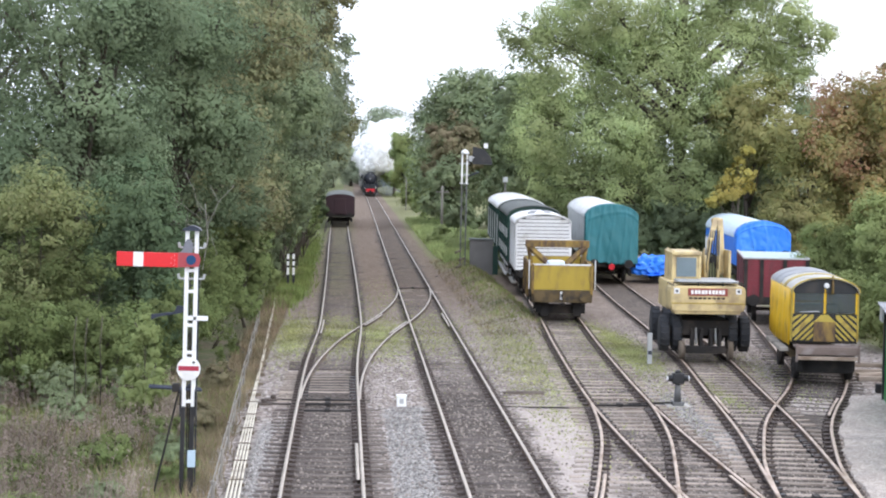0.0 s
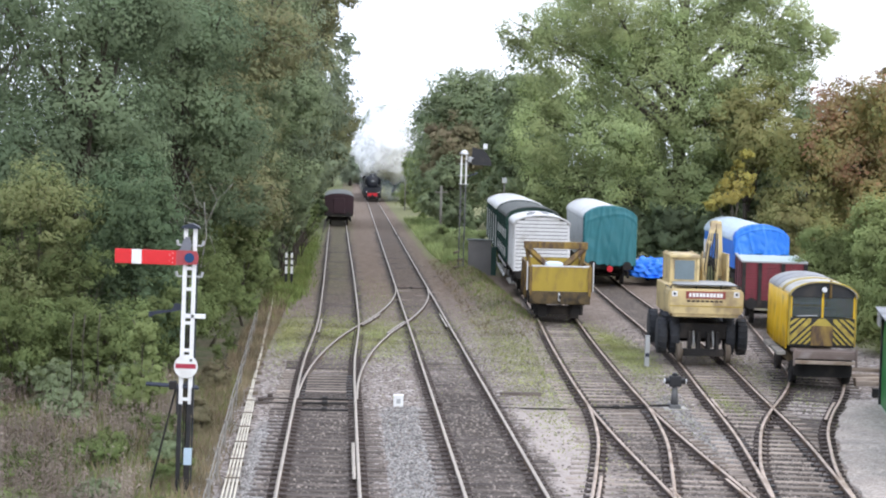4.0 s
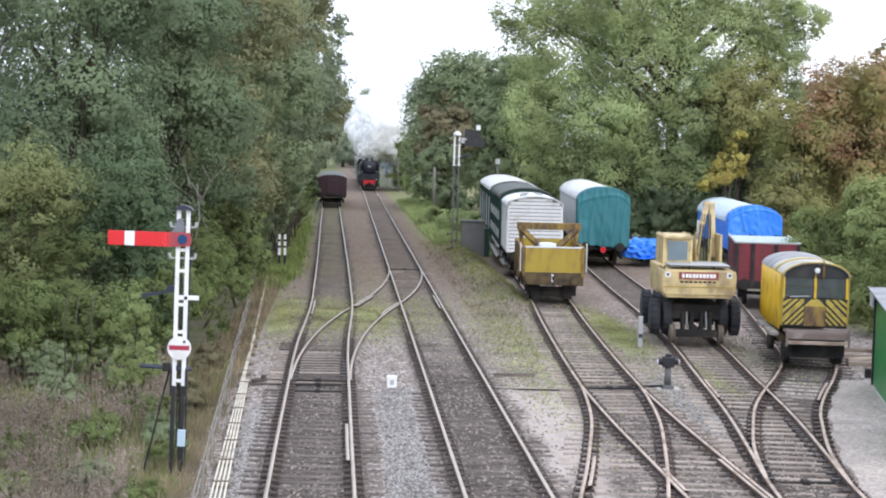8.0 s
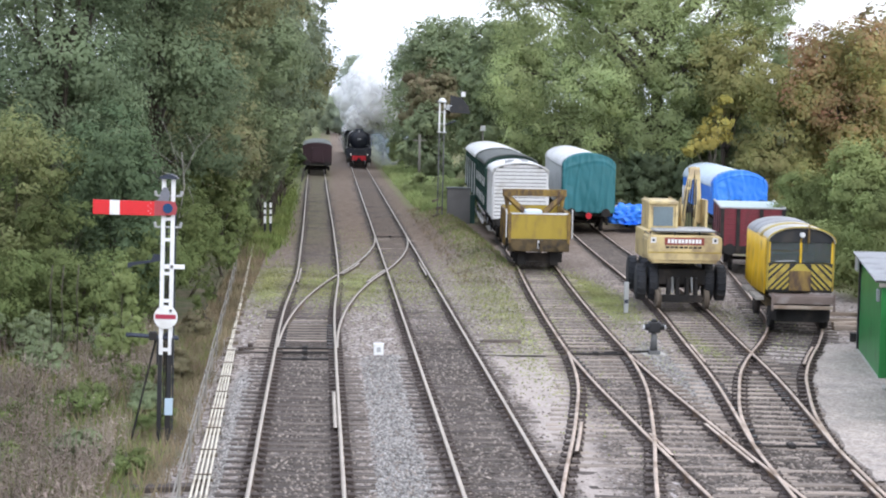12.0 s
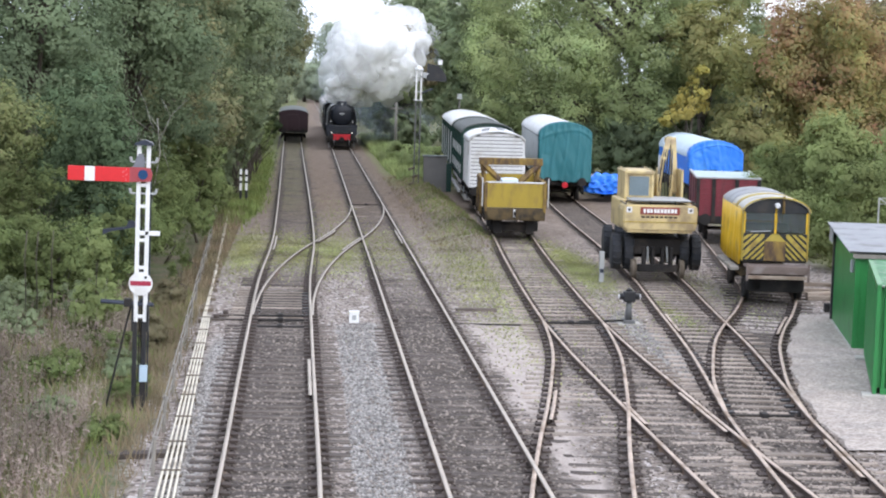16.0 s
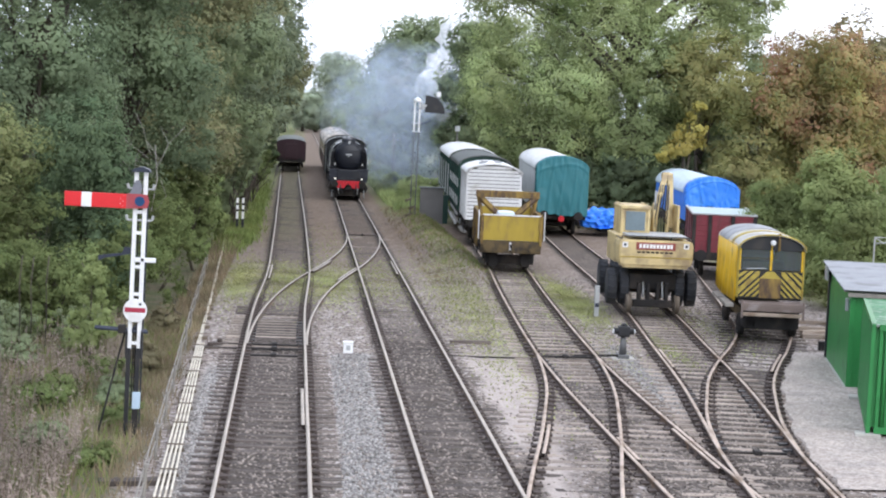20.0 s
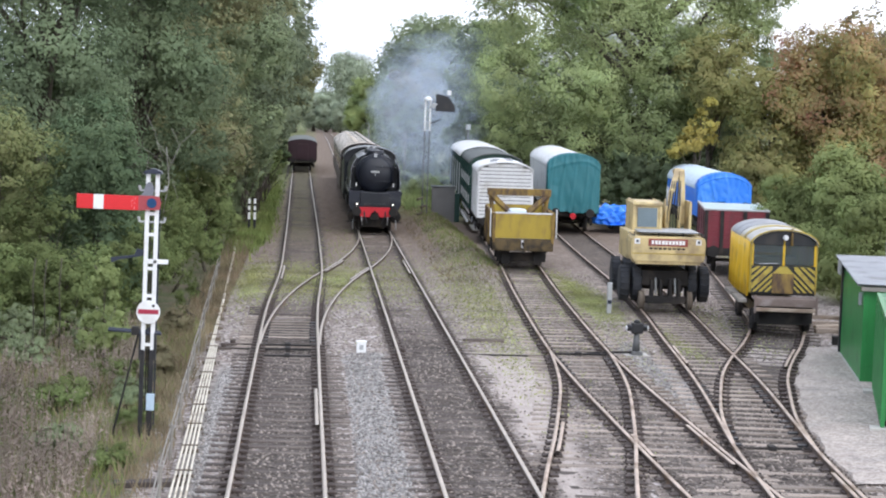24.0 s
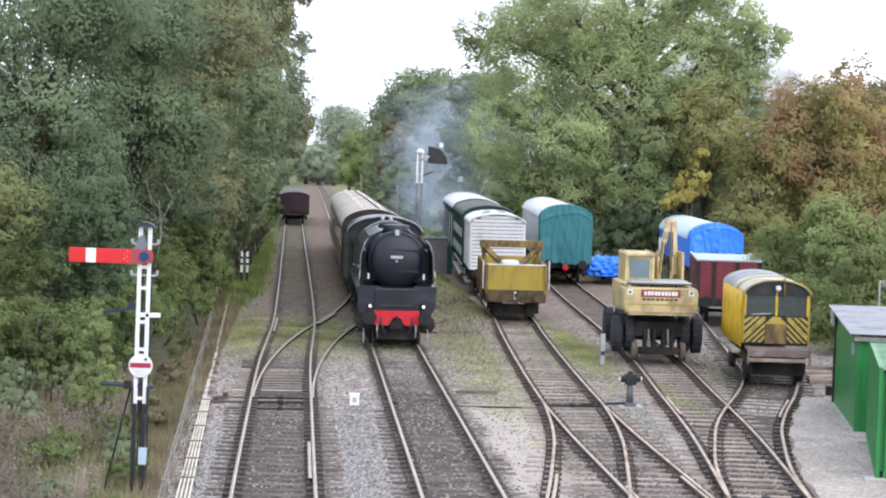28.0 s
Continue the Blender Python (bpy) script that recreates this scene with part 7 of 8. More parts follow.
for k, (x, y, w, top, leaf, cnt, size) in enumerate((
    (15.5, 112, 6.5, 7.2, "dark", 8000, 0.34), (20.5, 110, 6.5, 6.6, "dark", 8000, 0.34), (24.6, 108, 5.5, 8.5, "green", 7000, 0.34), (26.5, 104, 4.5, 6.0, "green", 5000, 0.32), (11.6, 124, 5.0, 7.0, "green", 6000, 0.36),
    (24.4, 63.0, 5.0, 5.3, "light", 9000, 0.2), (28.5, 64.0, 5.2, 6.0, "green", 8000, 0.22), (21.6, 66.5, 3.0, 3.4, "green", 4500, 0.2), (26.0, 58.0, 4.0, 4.4, "light", 7000, 0.18), (20.4, 60.0, 2.4, 1.9, "brown", 3000, 0.16), (21.0, 52.0, 2.6, 2.2, "green", 3500, 0.16),
    (24.2, 90.0, 4.0, 4.5, "olive", 4000, 0.28), (6.9, 104, 2.6, 1.6, "fern", 2500, 0.24), (7.6, 97, 2.0, 1.5, "fern", 2000, 0.22), (18.9, 54.5, 4.0, 4.0, "green", 9000, 0.16), (21.2, 51.0, 4.4, 4.2, "light", 9000, 0.16), (20.4, 61.5, 4.4, 5.5, "light", 11000, 0.17), (7.9, 112, 2.6, 1.6, "fern", 2500, 0.26), (6.6, 118, 2.6, 1.5, "fern", 2500, 0.26), (18.6, 63.0, 2.8, 4.4, "light", 6000, 0.17), (23.6, 60.5, 5.0, 5.6, "turning", 9000, 0.17), (20.2, 103, 4.0, 4.0, "dark", 4000, 0.32), (22.8, 102, 3.6, 3.4, "dark", 3500, 0.32), (17.6, 104, 4.0, 3.8, "dark", 4000, 0.32), (17.9, 59.0, 2.6, 2.6, "green", 4500, 0.16), (18.2, 49.5, 2.6, 2.0, "brown", 4000, 0.14), (24.5, 48.0, 5.0, 4.8, "green", 8000, 0.17), (33.0, 80.0, 6.0, 7.5, "green", 6000, 0.3), (8.6, 132, 3.6, 3.6, "green", 3000, 0.34), (7.4, 170, 4.0, 3.6, "fern", 2500, 0.4), (8.2, 190, 5.5, 8.0, "light", 3500, 0.5),
)):
    tree("bush", {"dark": "thicket under the trees, shade put into its leaf colour", "green": "green bramble and hawthorn bush by the sidings", "light": "bright green leafy bush beside the yard", "brown": "browning bramble bush beside the yard", "turning": "hawthorn hedge bush with yellowing leaves", "fern": "pale green nettles and young growth on the bank", "olive": "olive-brown bush behind the crimson wagon"}[leaf], "bush", x, y, crown(pyr, w, 0.2, top, 8), "thicket" if leaf == "dark" else "light" if y < 63 and leaf != "brown" else leaf, cnt * (0.55 if y < 63 else 1), size * (1.5 if y < 63 else 1), top * 0.6, 0.08, 300 + k, 0.3)
for k, (x, y, w, top, leaf) in enumerate(((36.0, 118, 9.0, 12.5, "green"), (43.0, 122, 10.0, 14.0, "brown"), (30.0, 130, 10.0, 13.0, "dark"), (50.0, 130, 11.0, 13.0, "green"), (22.0, 140, 12.0, 16.0, "dark"), (16.0, 150, 9.0, 14.0, "green"),
                                         (9.2, 205, 7.0, 8.6, "light"), (7.6, 245, 5.6, 11.4, "light"), (6.9, 275, 5.0, 11.0, "light"), (9.8, 290, 8.0, 10.5, "green"), (13.5, 335, 10.0, 12.5, "green"), (17.5, 230, 11.0, 13.5, "green"))):
    tree("tree", "broad green tree in the belt beyond the yard", "tree", x, y, crown(pyr, w, 0.8, top, 8), leaf, 8000, 0.42, top * 0.6, 0.3, 400 + k, 0.5)
# far trees, their leaves paled for haze
tree("tree", "large tree closing the view up the line, haze put into its leaf colour", "tree", 7.2, 385, [(0, 0, 13, 5.0, 5.8), (-3.6, 0, 10.4, 3.4, 6.4), (3.6, 0, 10.4, 3.6, 6.4), (-1.6, 0, 14.4, 3.4, 4.4), (1.8, 0, 14.4, 3.4, 4.4), (0, 0, 5, 6, 5)], "pale", 22000, 0.5, 10, 0.5, 51, 0.8)
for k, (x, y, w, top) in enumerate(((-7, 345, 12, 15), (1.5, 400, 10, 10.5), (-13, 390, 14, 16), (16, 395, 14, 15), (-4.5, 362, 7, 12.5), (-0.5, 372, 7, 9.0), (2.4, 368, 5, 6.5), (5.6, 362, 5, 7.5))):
    tree("tree", "distant green tree beside the line, haze put into its leaf colour", "tree", x, y, crown(pyr, w, 0.2, top, 7), "pale", 7000, 0.5, top * 0.6, 0.4, 500 + k, 0.7)

for k, (x, y, w, top, leaf) in enumerate(((-6.4, 38.0, 1.6, 0.8, "green"), (-8.2, 36.5, 1.8, 0.9, "light"), (-5.3, 40.5, 1.6, 1.1, "green"), (-3.6, 33.6, 0.9, 0.6, "green"), (-4.4, 29.0, 1.0, 0.5, "green"), (-7.2, 40.8, 1.8, 1.3, "green"), (-9.0, 40.0, 2.0, 1.4, "green"), (-3.7, 39.0, 0.9, 0.7, "brown"), (-3.5, 44.0, 1.0, 0.9, "brown"), (-5.6, 28.0, 1.1, 0.5, "light"), (-5.0, 33.5, 1.8, 0.4, "hedge"), (-6.8, 31.5, 2.2, 0.4, "hedge"), (-4.0, 36.5, 1.4, 0.5, "hedge"), (-3.3, 31.5, 1.0, 0.28, "hedge"), (-3.4, 28.0, 1.0, 0.25, "hedge"), (-7.8, 34.0, 1.4, 0.6, "brown"), (-3.25, 36.6, 0.8, 0.7, "brown"), (-3.45, 46.5, 0.9, 1.0, "hedge"), (-3.6, 52.0, 1.0, 1.2, "hedge"))):
    tree("bramble", "low green bramble among the dead weeds", "bramble", x, y, crown(pyr, w, 0.0, top, 6), leaf, 1300, 0.1, top * 0.6, 0.02, 700 + k, 0.12)

# ---- low growth: grass, weeds and dead stalks ----
def blades(name, label, leaf, places, height, wide, seed, lean=0.35):
    """Thin upright blades at the given places."""
    rng = np.random.default_rng(seed)
    p = np.asarray(places, float)
    n = len(p)
    a = rng.uniform(0, 2 * math.pi, n)
    s = np.stack([np.cos(a), np.sin(a), np.zeros(n)], 1) * wide * rng.uniform(0.6, 1.4, n)[:, None]
    h = height * rng.uniform(0.45, 1.3, n)
    t = np.stack([rng.normal(size=n) * lean * h, rng.normal(size=n) * lean * h, h], 1)
    verts = np.stack([p - s, p + s, p + t * 0.55 + s * 0.7, p + t], 1).reshape(-1, 3)
    return tagged(raw(name, verts, np.arange(4 * n).reshape(-1, 4), [LEAF[leaf]]), label, "grass", "", "stuff")


def patch(n, x0, x1, y0, y1, seed, z=0.0, near=1.0):
    rng = np.random.default_rng(seed)
    y = y0 + (y1 - y0) * rng.uniform(0, 1, n) ** near
    x = rng.uniform(x0, x1, n)
    return np.stack([x, y, ground_h(x, y) + z], 1)


def spots(n, places, seed):
    rng = np.random.default_rng(seed)
    out = []
    for x, y, sx, sy, share in places:
        k = int(n * share)
        a, b = rng.normal(x, sx, k), rng.normal(y, sy, k)
        out.append(np.stack([a, b, ground_h(a, b)], 1))
    return np.concatenate(out)


blades("dry_grass", "dry straw-coloured grass on the bank", "dry", np.concatenate([patch(15000, -12, -2.6, 22, 48, 1, -0.02), patch(9000, -3.7, -2.6, 44, 100, 6, -0.02)]), 0.32, 0.012, 2)
blades("straw_tuft", "tall orange-beige straw beside the signal", "dry", spots(2400, ((-3.15, 35.0, 0.22, 2.6, 0.5), (-3.3, 41.0, 0.25, 3.0, 0.3), (-2.7, 30.0, 0.2, 2.5, 0.2)), 31), 0.3, 0.01, 32)
for k, (x, y) in enumerate(((-6.7, 40.2), (-6.4, 40.0), (-6.1, 40.4))):
    sp = thing("bare_sapling", "thin leafless grey sapling stem", "sapling", pose(x, y, -0.1))
    part("stem", polytube(mesh(), [(0, 0, 0), (0.03, 0, 0.9), (0.0, 0.02, 1.7), (0.06, 0, 2.4)], 0.014), M["bark"], sp)
blades("bank_grass", "green grass between the dead weeds", "grass", patch(11000, -12, -2.9, 22, 46, 3, -0.02), 0.3, 0.014, 4)
blades("verge_grass", "green grass on the far verges", "grass", np.concatenate([spots(9000, ((-2.95, 78, 0.38, 4.5, 0.4), (-3.0, 90, 0.4, 9, 0.35), (-3.1, 108, 0.4, 9, 0.25)), 33)]), 0.35, 0.03, 7)
blades("meadow_grass", "bright rank grass on the bank beyond the vans", "meadow", patch(17000, 5.3, 9.4, 94, 165, 5), 0.55, 0.035, 8)
blades("knoll_grass", "rough grass and weeds on the low bank beside the vans", "grass", np.concatenate([patch(2600, 5.2, 7.2, 62, 98, 13), spots(200, ((5.6, 52, 0.6, 5, 1.0),), 14)]), 0.16, 0.016, 15, 0.5)
blades("knoll_straw", "dry straw among the bank grass", "dry", patch(3600, 4.6, 7.3, 58, 100, 16), 0.14, 0.016, 17, 0.6)
blades("yard_weeds", "low yellow-green weeds between the tracks", "moss", spots(44000, ((9.05, 55, 0.42, 3.4, 0.26), (5.6, 55, 0.8, 7, 0.13), (1.0, 57, 0.6, 3.2, 0.11), (-2.0, 57.5, 0.35, 4, 0.11), (9.9, 44, 0.2, 2, 0.03), (-0.5, 57.5, 0.5, 3.4, 0.11), (8.2, 50, 0.5, 6, 0.05), (12.2, 49, 0.6, 4, 0.05), (2.9, 58, 0.6, 4.5, 0.06), (5.2, 44, 0.6, 6, 0.06), (1.2, 66, 0.6, 9, 0.04)), 8), 0.04, 0.018, 9, 0.8)


def stalks(n, seed):
    """Dead willowherb: thin stems with drooping brown leaves."""
    rng = np.random.default_rng(seed)
    x = rng.uniform(-10.5, -3.3, n)
    y = rng.uniform(23, 43, n)
    keep = (x < -3.4 - 0.03 * (y - 23)) & (ripple(x * 0.45 + 1, y * 0.35) + rng.normal(0, 0.35, n) > -0.25)
    x, y = x[keep], y[keep]
    n = len(x)
    h = rng.uniform(0.35, 0.95, n)
    lean = rng.normal(size=(n, 2)) * 0.12
    verts, faces = [], []
    base = np.stack([x, y, ground_h(x, y) - 0.02], 1)
    tip = base + np.stack([lean[:, 0], lean[:, 1], h], 1)
    w = np.array([0.005, 0, 0])
    stem = np.stack([base - w, base + w, tip + w * 0.5, tip - w * 0.5], 1).reshape(-1, 3)
    k = 15
    f = rng.uniform(0.25, 1.0, (n, k, 1))
    at = base[:, None] + (tip - base)[:, None] * f
    a = rng.uniform(0, 6.28, (n, k))
    d = np.stack([np.cos(a), np.sin(a), rng.uniform(-0.8, 0.5, (n, k))], -1)
    ln = rng.uniform(0.035, 0.095, (n, k, 1))
    s = np.stack([-np.sin(a), np.cos(a), np.zeros((n, k))], -1) * ln * 0.22
    leaf = np.stack([at, at + d * ln * 0.5 + s, at + d * ln, at + d * ln * 0.5 - s], 2).reshape(-1, 3)
    verts = np.concatenate([stem, leaf])
    return verts, np.arange(len(verts)).reshape(-1, 4)


v, f = stalks(6200, 12)
tagged(raw("dead_weeds", v, f, [LEAF["dead"]]), "tangle of dead brown willowherb stalks on the bank", "weeds", "", "stuff")


def stones(name, label, places, size, material, seed):
    """Loose angular stones."""
    rng = np.random.default_rng(seed)
    p = np.asarray(places, float)
    p = p[(p[:, 0] < -1.3) | (p[:, 0] > 0.2) | (p[:, 1] < 41.3) | (p[:, 1] > 48)]
    if material is M["gravel"]:          # few on the trodden sandy strip
        p = p[~((p[:, 0] > 4.1) & (p[:, 0] < 5.0 + 0.07 * (p[:, 1] - 28)) & (p[:, 1] < 43) & (rng.uniform(0, 1, len(p)) < 0.8))]
    n = len(p)
    shape = np.array([(1, 0, 0), (-1, 0, 0), (0, 1, 0), (0, -1, 0), (0, 0, 1), (0, 0, -1)], float)
    s = size * rng.uniform(0.5, 1.4, (n, 1, 1)) * rng.uniform(0.6, 1.2, (n, 6, 1))
    a = rng.uniform(0, 6.28, n)
    ca, sa = np.cos(a)[:, None], np.sin(a)[:, None]
    q = shape[None] * s
    q = np.stack([q[..., 0] * ca - q[..., 1] * sa, q[..., 0] * sa + q[..., 1] * ca, q[..., 2] * 0.7], -1)
    verts = (q + p[:, None]).reshape(-1, 3)
    tri = np.array([(0, 2, 4), (2, 1, 4), (1, 3, 4), (3, 0, 4), (2, 0, 5), (1, 2, 5), (3, 1, 5), (0, 3, 5)])
    faces = (np.arange(n)[:, None, None] * 6 + tri[None]).reshape(-1, 3)
    return tagged(raw(name, verts, faces, [material]), label, "stones", "", "stuff")


stones("ballast_stones", "loose brown-grey ballast round the tracks", np.concatenate([patch(20000, -2.0, 9.8, 23, 60, 20, 0.006, 1.5), patch(4000, 9.5, 14, 40, 62, 21, 0.006)]), 0.035, M["gravel"], 22)
stones("fresh_ballast", "pale grey fresh ballast between the main lines", np.concatenate([patch(5600, 0.82, 1.72, 23, 41.0, 23, 0.004, 1.3), patch(2500, -2.0, -1.75, 23, 38, 24, 0.004), patch(1200, 7.9, 8.8, 34, 44, 26, 0.004)]), 0.034, M["gravel_pale"], 27)
# ---- the arriving steam train; each vehicle is built with its leading end at y = 0 ----
lo = thing("steam_locomotive", "black express steam locomotive with red buffer beam and lit lamps", "steam locomotive", pose(2.92, 267, TOP))
part("boiler", turned(mesh(), [(2.6, 0.92), (4.4, 0.92), (7.2, 0.97), (9.6, 0.98)], (0, 0, 2.76), "y", 32), M["loco"], lo)
part("smokebox", turned(mesh(), [(0.95, 0.9), (1.0, 0.94), (2.6, 0.94)], (0, 0, 2.76), "y", 32), M["smokebox"], lo)
door = part("smokebox_door", turned(mesh(), [(0.95, 0.88), (0.90, 0.85), (0.81, 0.68), (0.75, 0.34), (0.73, 0.02)], (0, 0, 2.74), "y", 32), M["smokebox"], lo)
part("number_plate", box(mesh(), -0.2, 0.2, 0.70, 0.75, 2.82, 2.91, 0.008), M["galv"], door)
part("door_dart", tube(mesh(), (0, 0.74, 2.74), (0, 0.66, 2.74), 0.035, n=8), M["galv"], door)
for z in (2.4, 3.1):
    part("hinge_strap", box(mesh(), -0.1, 0.72, 0.75, 0.79, z - 0.03, z + 0.03, 0.01), M["smokebox"], door)
part("chimney", turned(mesh(), [(3.6, 0.5), (3.72, 0.42), (3.86, 0.46), (3.88, 0.36)], (0, 1.85, 0), "z", 24), M["smokebox"], lo)
part("dome", turned(mesh(), [(3.6, 0.45), (3.8, 0.4), (3.88, 0.2), (3.9, 0.02)], (0, 5.2, 0), "z", 20), M["loco"], lo)
for s in (-1, 1):
    bm = mesh()
    prism(bm, [(s * 1.10, 1.96), (s * 1.20, 2.05), (s * 1.17, 2.95), (s * 1.06, 3.3), (s * 1.04, 3.28), (s * 1.145, 2.93), (s * 1.175, 2.07), (s * 1.08, 1.98)], 0.5, 2.5)
    bmesh.ops.recalc_face_normals(bm, faces=bm.faces[:])
    part("smoke_deflector", bm, M["loco"], lo)
    part("deflector_rail", tube(mesh(), (s * 1.215, 0.7, 2.5), (s * 1.215, 2.3, 2.5), 0.018, n=6), M["galv"], lo)
    part("running_plate", box(mesh(), min(s * 0.7, s * 1.28), max(s * 0.7, s * 1.28), 0.2, 10.0, 1.88, 1.95, 0.015), M["loco"], lo)
    part("valance", box(mesh(), s * 1.25 - 0.02, s * 1.25 + 0.02, 0.2, 10.0, 1.72, 1.9, 0.01), M["loco"], lo)
    bm = mesh()
    box(bm, min(s * 0.62, s * 1.30), max(s * 0.62, s * 1.30), 0.25, 1.3, 0.7, 1.9, 0.05)
    for v in bm.verts:
        if abs(v.co.x) > 1 and v.co.z < 0.9:
            v.co.x -= s * 0.3
    part("cylinder_casing", bm, M["smokebox"], lo)
    bm = prism(mesh(), [(s * 0.53, 1.2), (s * 0.8, 0.86), (s * 1.02, 0.86), (s * 1.25, 1.3), (s * 1.25, 1.92), (s * 1.21, 1.97), (s * 0.53, 1.97)], 0.14, 0.26)
    bmesh.ops.recalc_face_normals(bm, faces=bm.faces[:])
    part("front_panel", bm, M["panel"], lo)
    lm = part("head_lamp", box(mesh(), s * 0.86 - 0.08, s * 0.86 + 0.08, 0.0, 0.14, 1.18, 1.42, 0.02), M["black"], lo)
    part("lamp_lens", tube(mesh(), (s * 0.86, 0.0, 1.33), (s * 0.86, -0.03, 1.33), 0.038, n=14), M["lamp"], lm, "lit white lamp lens")
    part("handrail", tube(mesh(), (s * 1.02, 1.2, 3.05), (s * 1.06, 9.4, 3.1), 0.02, n=6), M["galv"], lo)
    part("nameplate", box(mesh(), s * 1.28 - 0.02, s * 1.28 + 0.04, 4.0, 5.6, 2.05, 2.35, 0.01), M["loco"], lo)
    for y in (3.6, 5.45, 7.3):
        wb_ = turned(mesh(), [(0.0, 0.94), (s * 0.13, 0.93), (s * 0.13, 0.84), (s * 0.06, 0.82), (s * 0.06, 0.2), (s * 0.14, 0.18)], (s * 0.7, y, 0.94), "x", 32)
        part("driving_wheel", wb_, M["under"], lo)
    part("coupling_rod", box(mesh(), s * 0.92 - 0.03, s * 0.92 + 0.03, 3.4, 7.5, 0.62, 0.74, 0.02), M["galv"], lo)
    part("connecting_rod", box(mesh(), s * 1.0 - 0.03, s * 1.0 + 0.03, 1.4, 5.5, 0.72, 0.84, 0.02), M["galv"], lo)
    part("guard_iron", box(mesh(), s * 0.74 - 0.03, s * 0.74 + 0.03, 0.25, 0.35, 0.08, 0.7, 0.01), M["under"], lo)
    part("step", box(mesh(), s * 1.2 - 0.12, s * 1.2 + 0.12, 0.3, 0.5, 0.45, 0.49, 0.01), M["under"], lo)
bm = mesh()
prism(bm, [(-0.68, 0.72), (-0.26, 0.72), (-0.13, 0.95), (0.13, 0.95), (0.26, 0.72), (0.68, 0.72), (0.73, 0.8), (0.73, 1.19), (-0.73, 1.19), (-0.73, 0.8)], -0.03, 0.12)
part("buffer_beam", bm, M["beam_red"], lo, "bright red buffer beam")
part("beam_centre", box(mesh(), -0.2, 0.2, 0.0, 0.2, 0.6, 0.9, 0.02), M["under"], lo)
part("front_platform", box(mesh(), -0.72, 0.72, 0.1, 1.0, 1.16, 1.9, 0.04), M["loco"], lo)
part("platform_steps", box(mesh(), -0.5, 0.5, 0.02, 0.14, 1.3, 1.36, 0.01), M["loco"], lo)
for s in (-1, 1):
    part("deflector_edge", polytube(mesh(), [(s * 1.19, 0.5, 2.2), (s * 1.175, 0.5, 2.95), (s * 1.06, 0.5, 3.3), (s * 0.95, 0.9, 3.44)], 0.012), M["galv"], lo)
    part("front_handrail", polytube(mesh(), [(s * 1.22, 0.12, 1.95), (s * 1.22, 0.1, 2.3), (s * 1.2, 0.3, 2.45)], 0.018), M["galv"], lo)
    part("lamp_bracket", box(mesh(), s * 0.9 - 0.03, s * 0.9 + 0.03, 0.82, 0.86, 2.14, 2.32, 0.01), M["white"], lo)
# pale tubes stand in for the highlights along the cab roof and firebox edges
part("roof_edge", polytube(mesh(), [(x, 9.28, z + 0.02) for x, z in arch(2.84, 3.24, 0.63, 16)], 0.022), M["galv"], lo)
part("casing_band", polytube(mesh(), [(x, 7.38, z + 0.02) for x, z in arch(2.24, 2.75, 1.01, 16)], 0.018), M["galv"], lo)
shell = [(-1.16, 1.95), (-1.18, 2.75), (-1.08, 3.15), (-0.84, 3.45), (-0.48, 3.63), (0, 3.69), (0.48, 3.63), (0.84, 3.45), (1.08, 3.15), (1.18, 2.75), (1.16, 1.95)]
part("boiler_casing", prism(mesh(), shell, 2.4, 9.5, smooth=False), M["loco"], lo, "flat-sided black boiler casing")
part("top_lamp", box(mesh(), -0.07, 0.07, 0.84, 0.94, 3.56, 3.74, 0.02), M["galv"], lo)
buffers(lo, 0, 1.0, -0.5, 0.87, "under")
hook(lo, 0, 0.98)
for x in (-0.5, 0.5):
    bm = polytube(mesh(), [(x, 0, 1.0), (x, -0.1, 0.8), (x * 0.7, -0.08, 0.4)], 0.035)
    part("brake_hose", bm, M["rubber"], lo)
part("frame", box(mesh(), -0.6, 0.6, 0.3, 9.8, 0.6, 1.86), M["under"], lo)
part("bogie_frame", box(mesh(), -0.66, 0.66, 0.42, 3.2, 0.22, 0.72, 0.03), M["under"], lo)
for s in (-1, 1):
    part("cylinder", turned(mesh(), [(0.45, 0.2), (0.5, 0.3), (1.6, 0.3), (1.65, 0.2)], (s * 0.98, 0, 0.72), "y", 20), M["under"], lo)
    part("drain_pipe", polytube(mesh(), [(s * 1.02, 0.5, 0.6), (s * 1.04, 0.3, 0.4), (s * 1.04, 0.2, 0.12)], 0.025), M["galv"], lo)
    part("brake_pipe", polytube(mesh(), [(s * 0.62, 0.0, 0.74), (s * 0.62, -0.12, 0.6), (s * 0.6, -0.1, 0.34)], 0.03), M["galv"], lo)
for y in (1.2, 2.5):
    wheelset(lo, y, 0.46)
wheelset(lo, 9.3, 0.46)
cabr = arch(2.7, 3.25, 0.55, 16)
part("cab", prism(mesh(), [(-1.35, 1.5), *cabr, (1.35, 1.5)], 9.6, 11.6), M["loco"], lo)
part("cab_roof", prism(mesh(), arch(2.82, 3.24, 0.62, 18) + [(x * 0.98, z - 0.04) for x, z in reversed(arch(2.82, 3.24, 0.62, 18))], 9.3, 12.4), M["loco"], lo)
for s in (-1, 1):
    part("cab_window", box(mesh(), s * 1.12 - 0.15, s * 1.12 + 0.15, 9.57, 9.6, 2.7, 3.1, 0.02), M["glass"], lo)
part("safety_valves", tube(tube(mesh(), (-0.15, 8.2, 3.7), (-0.15, 8.2, 3.92), 0.07), (0.15, 8.2, 3.7), (0.15, 8.2, 3.92), 0.07), M["galv"], lo)
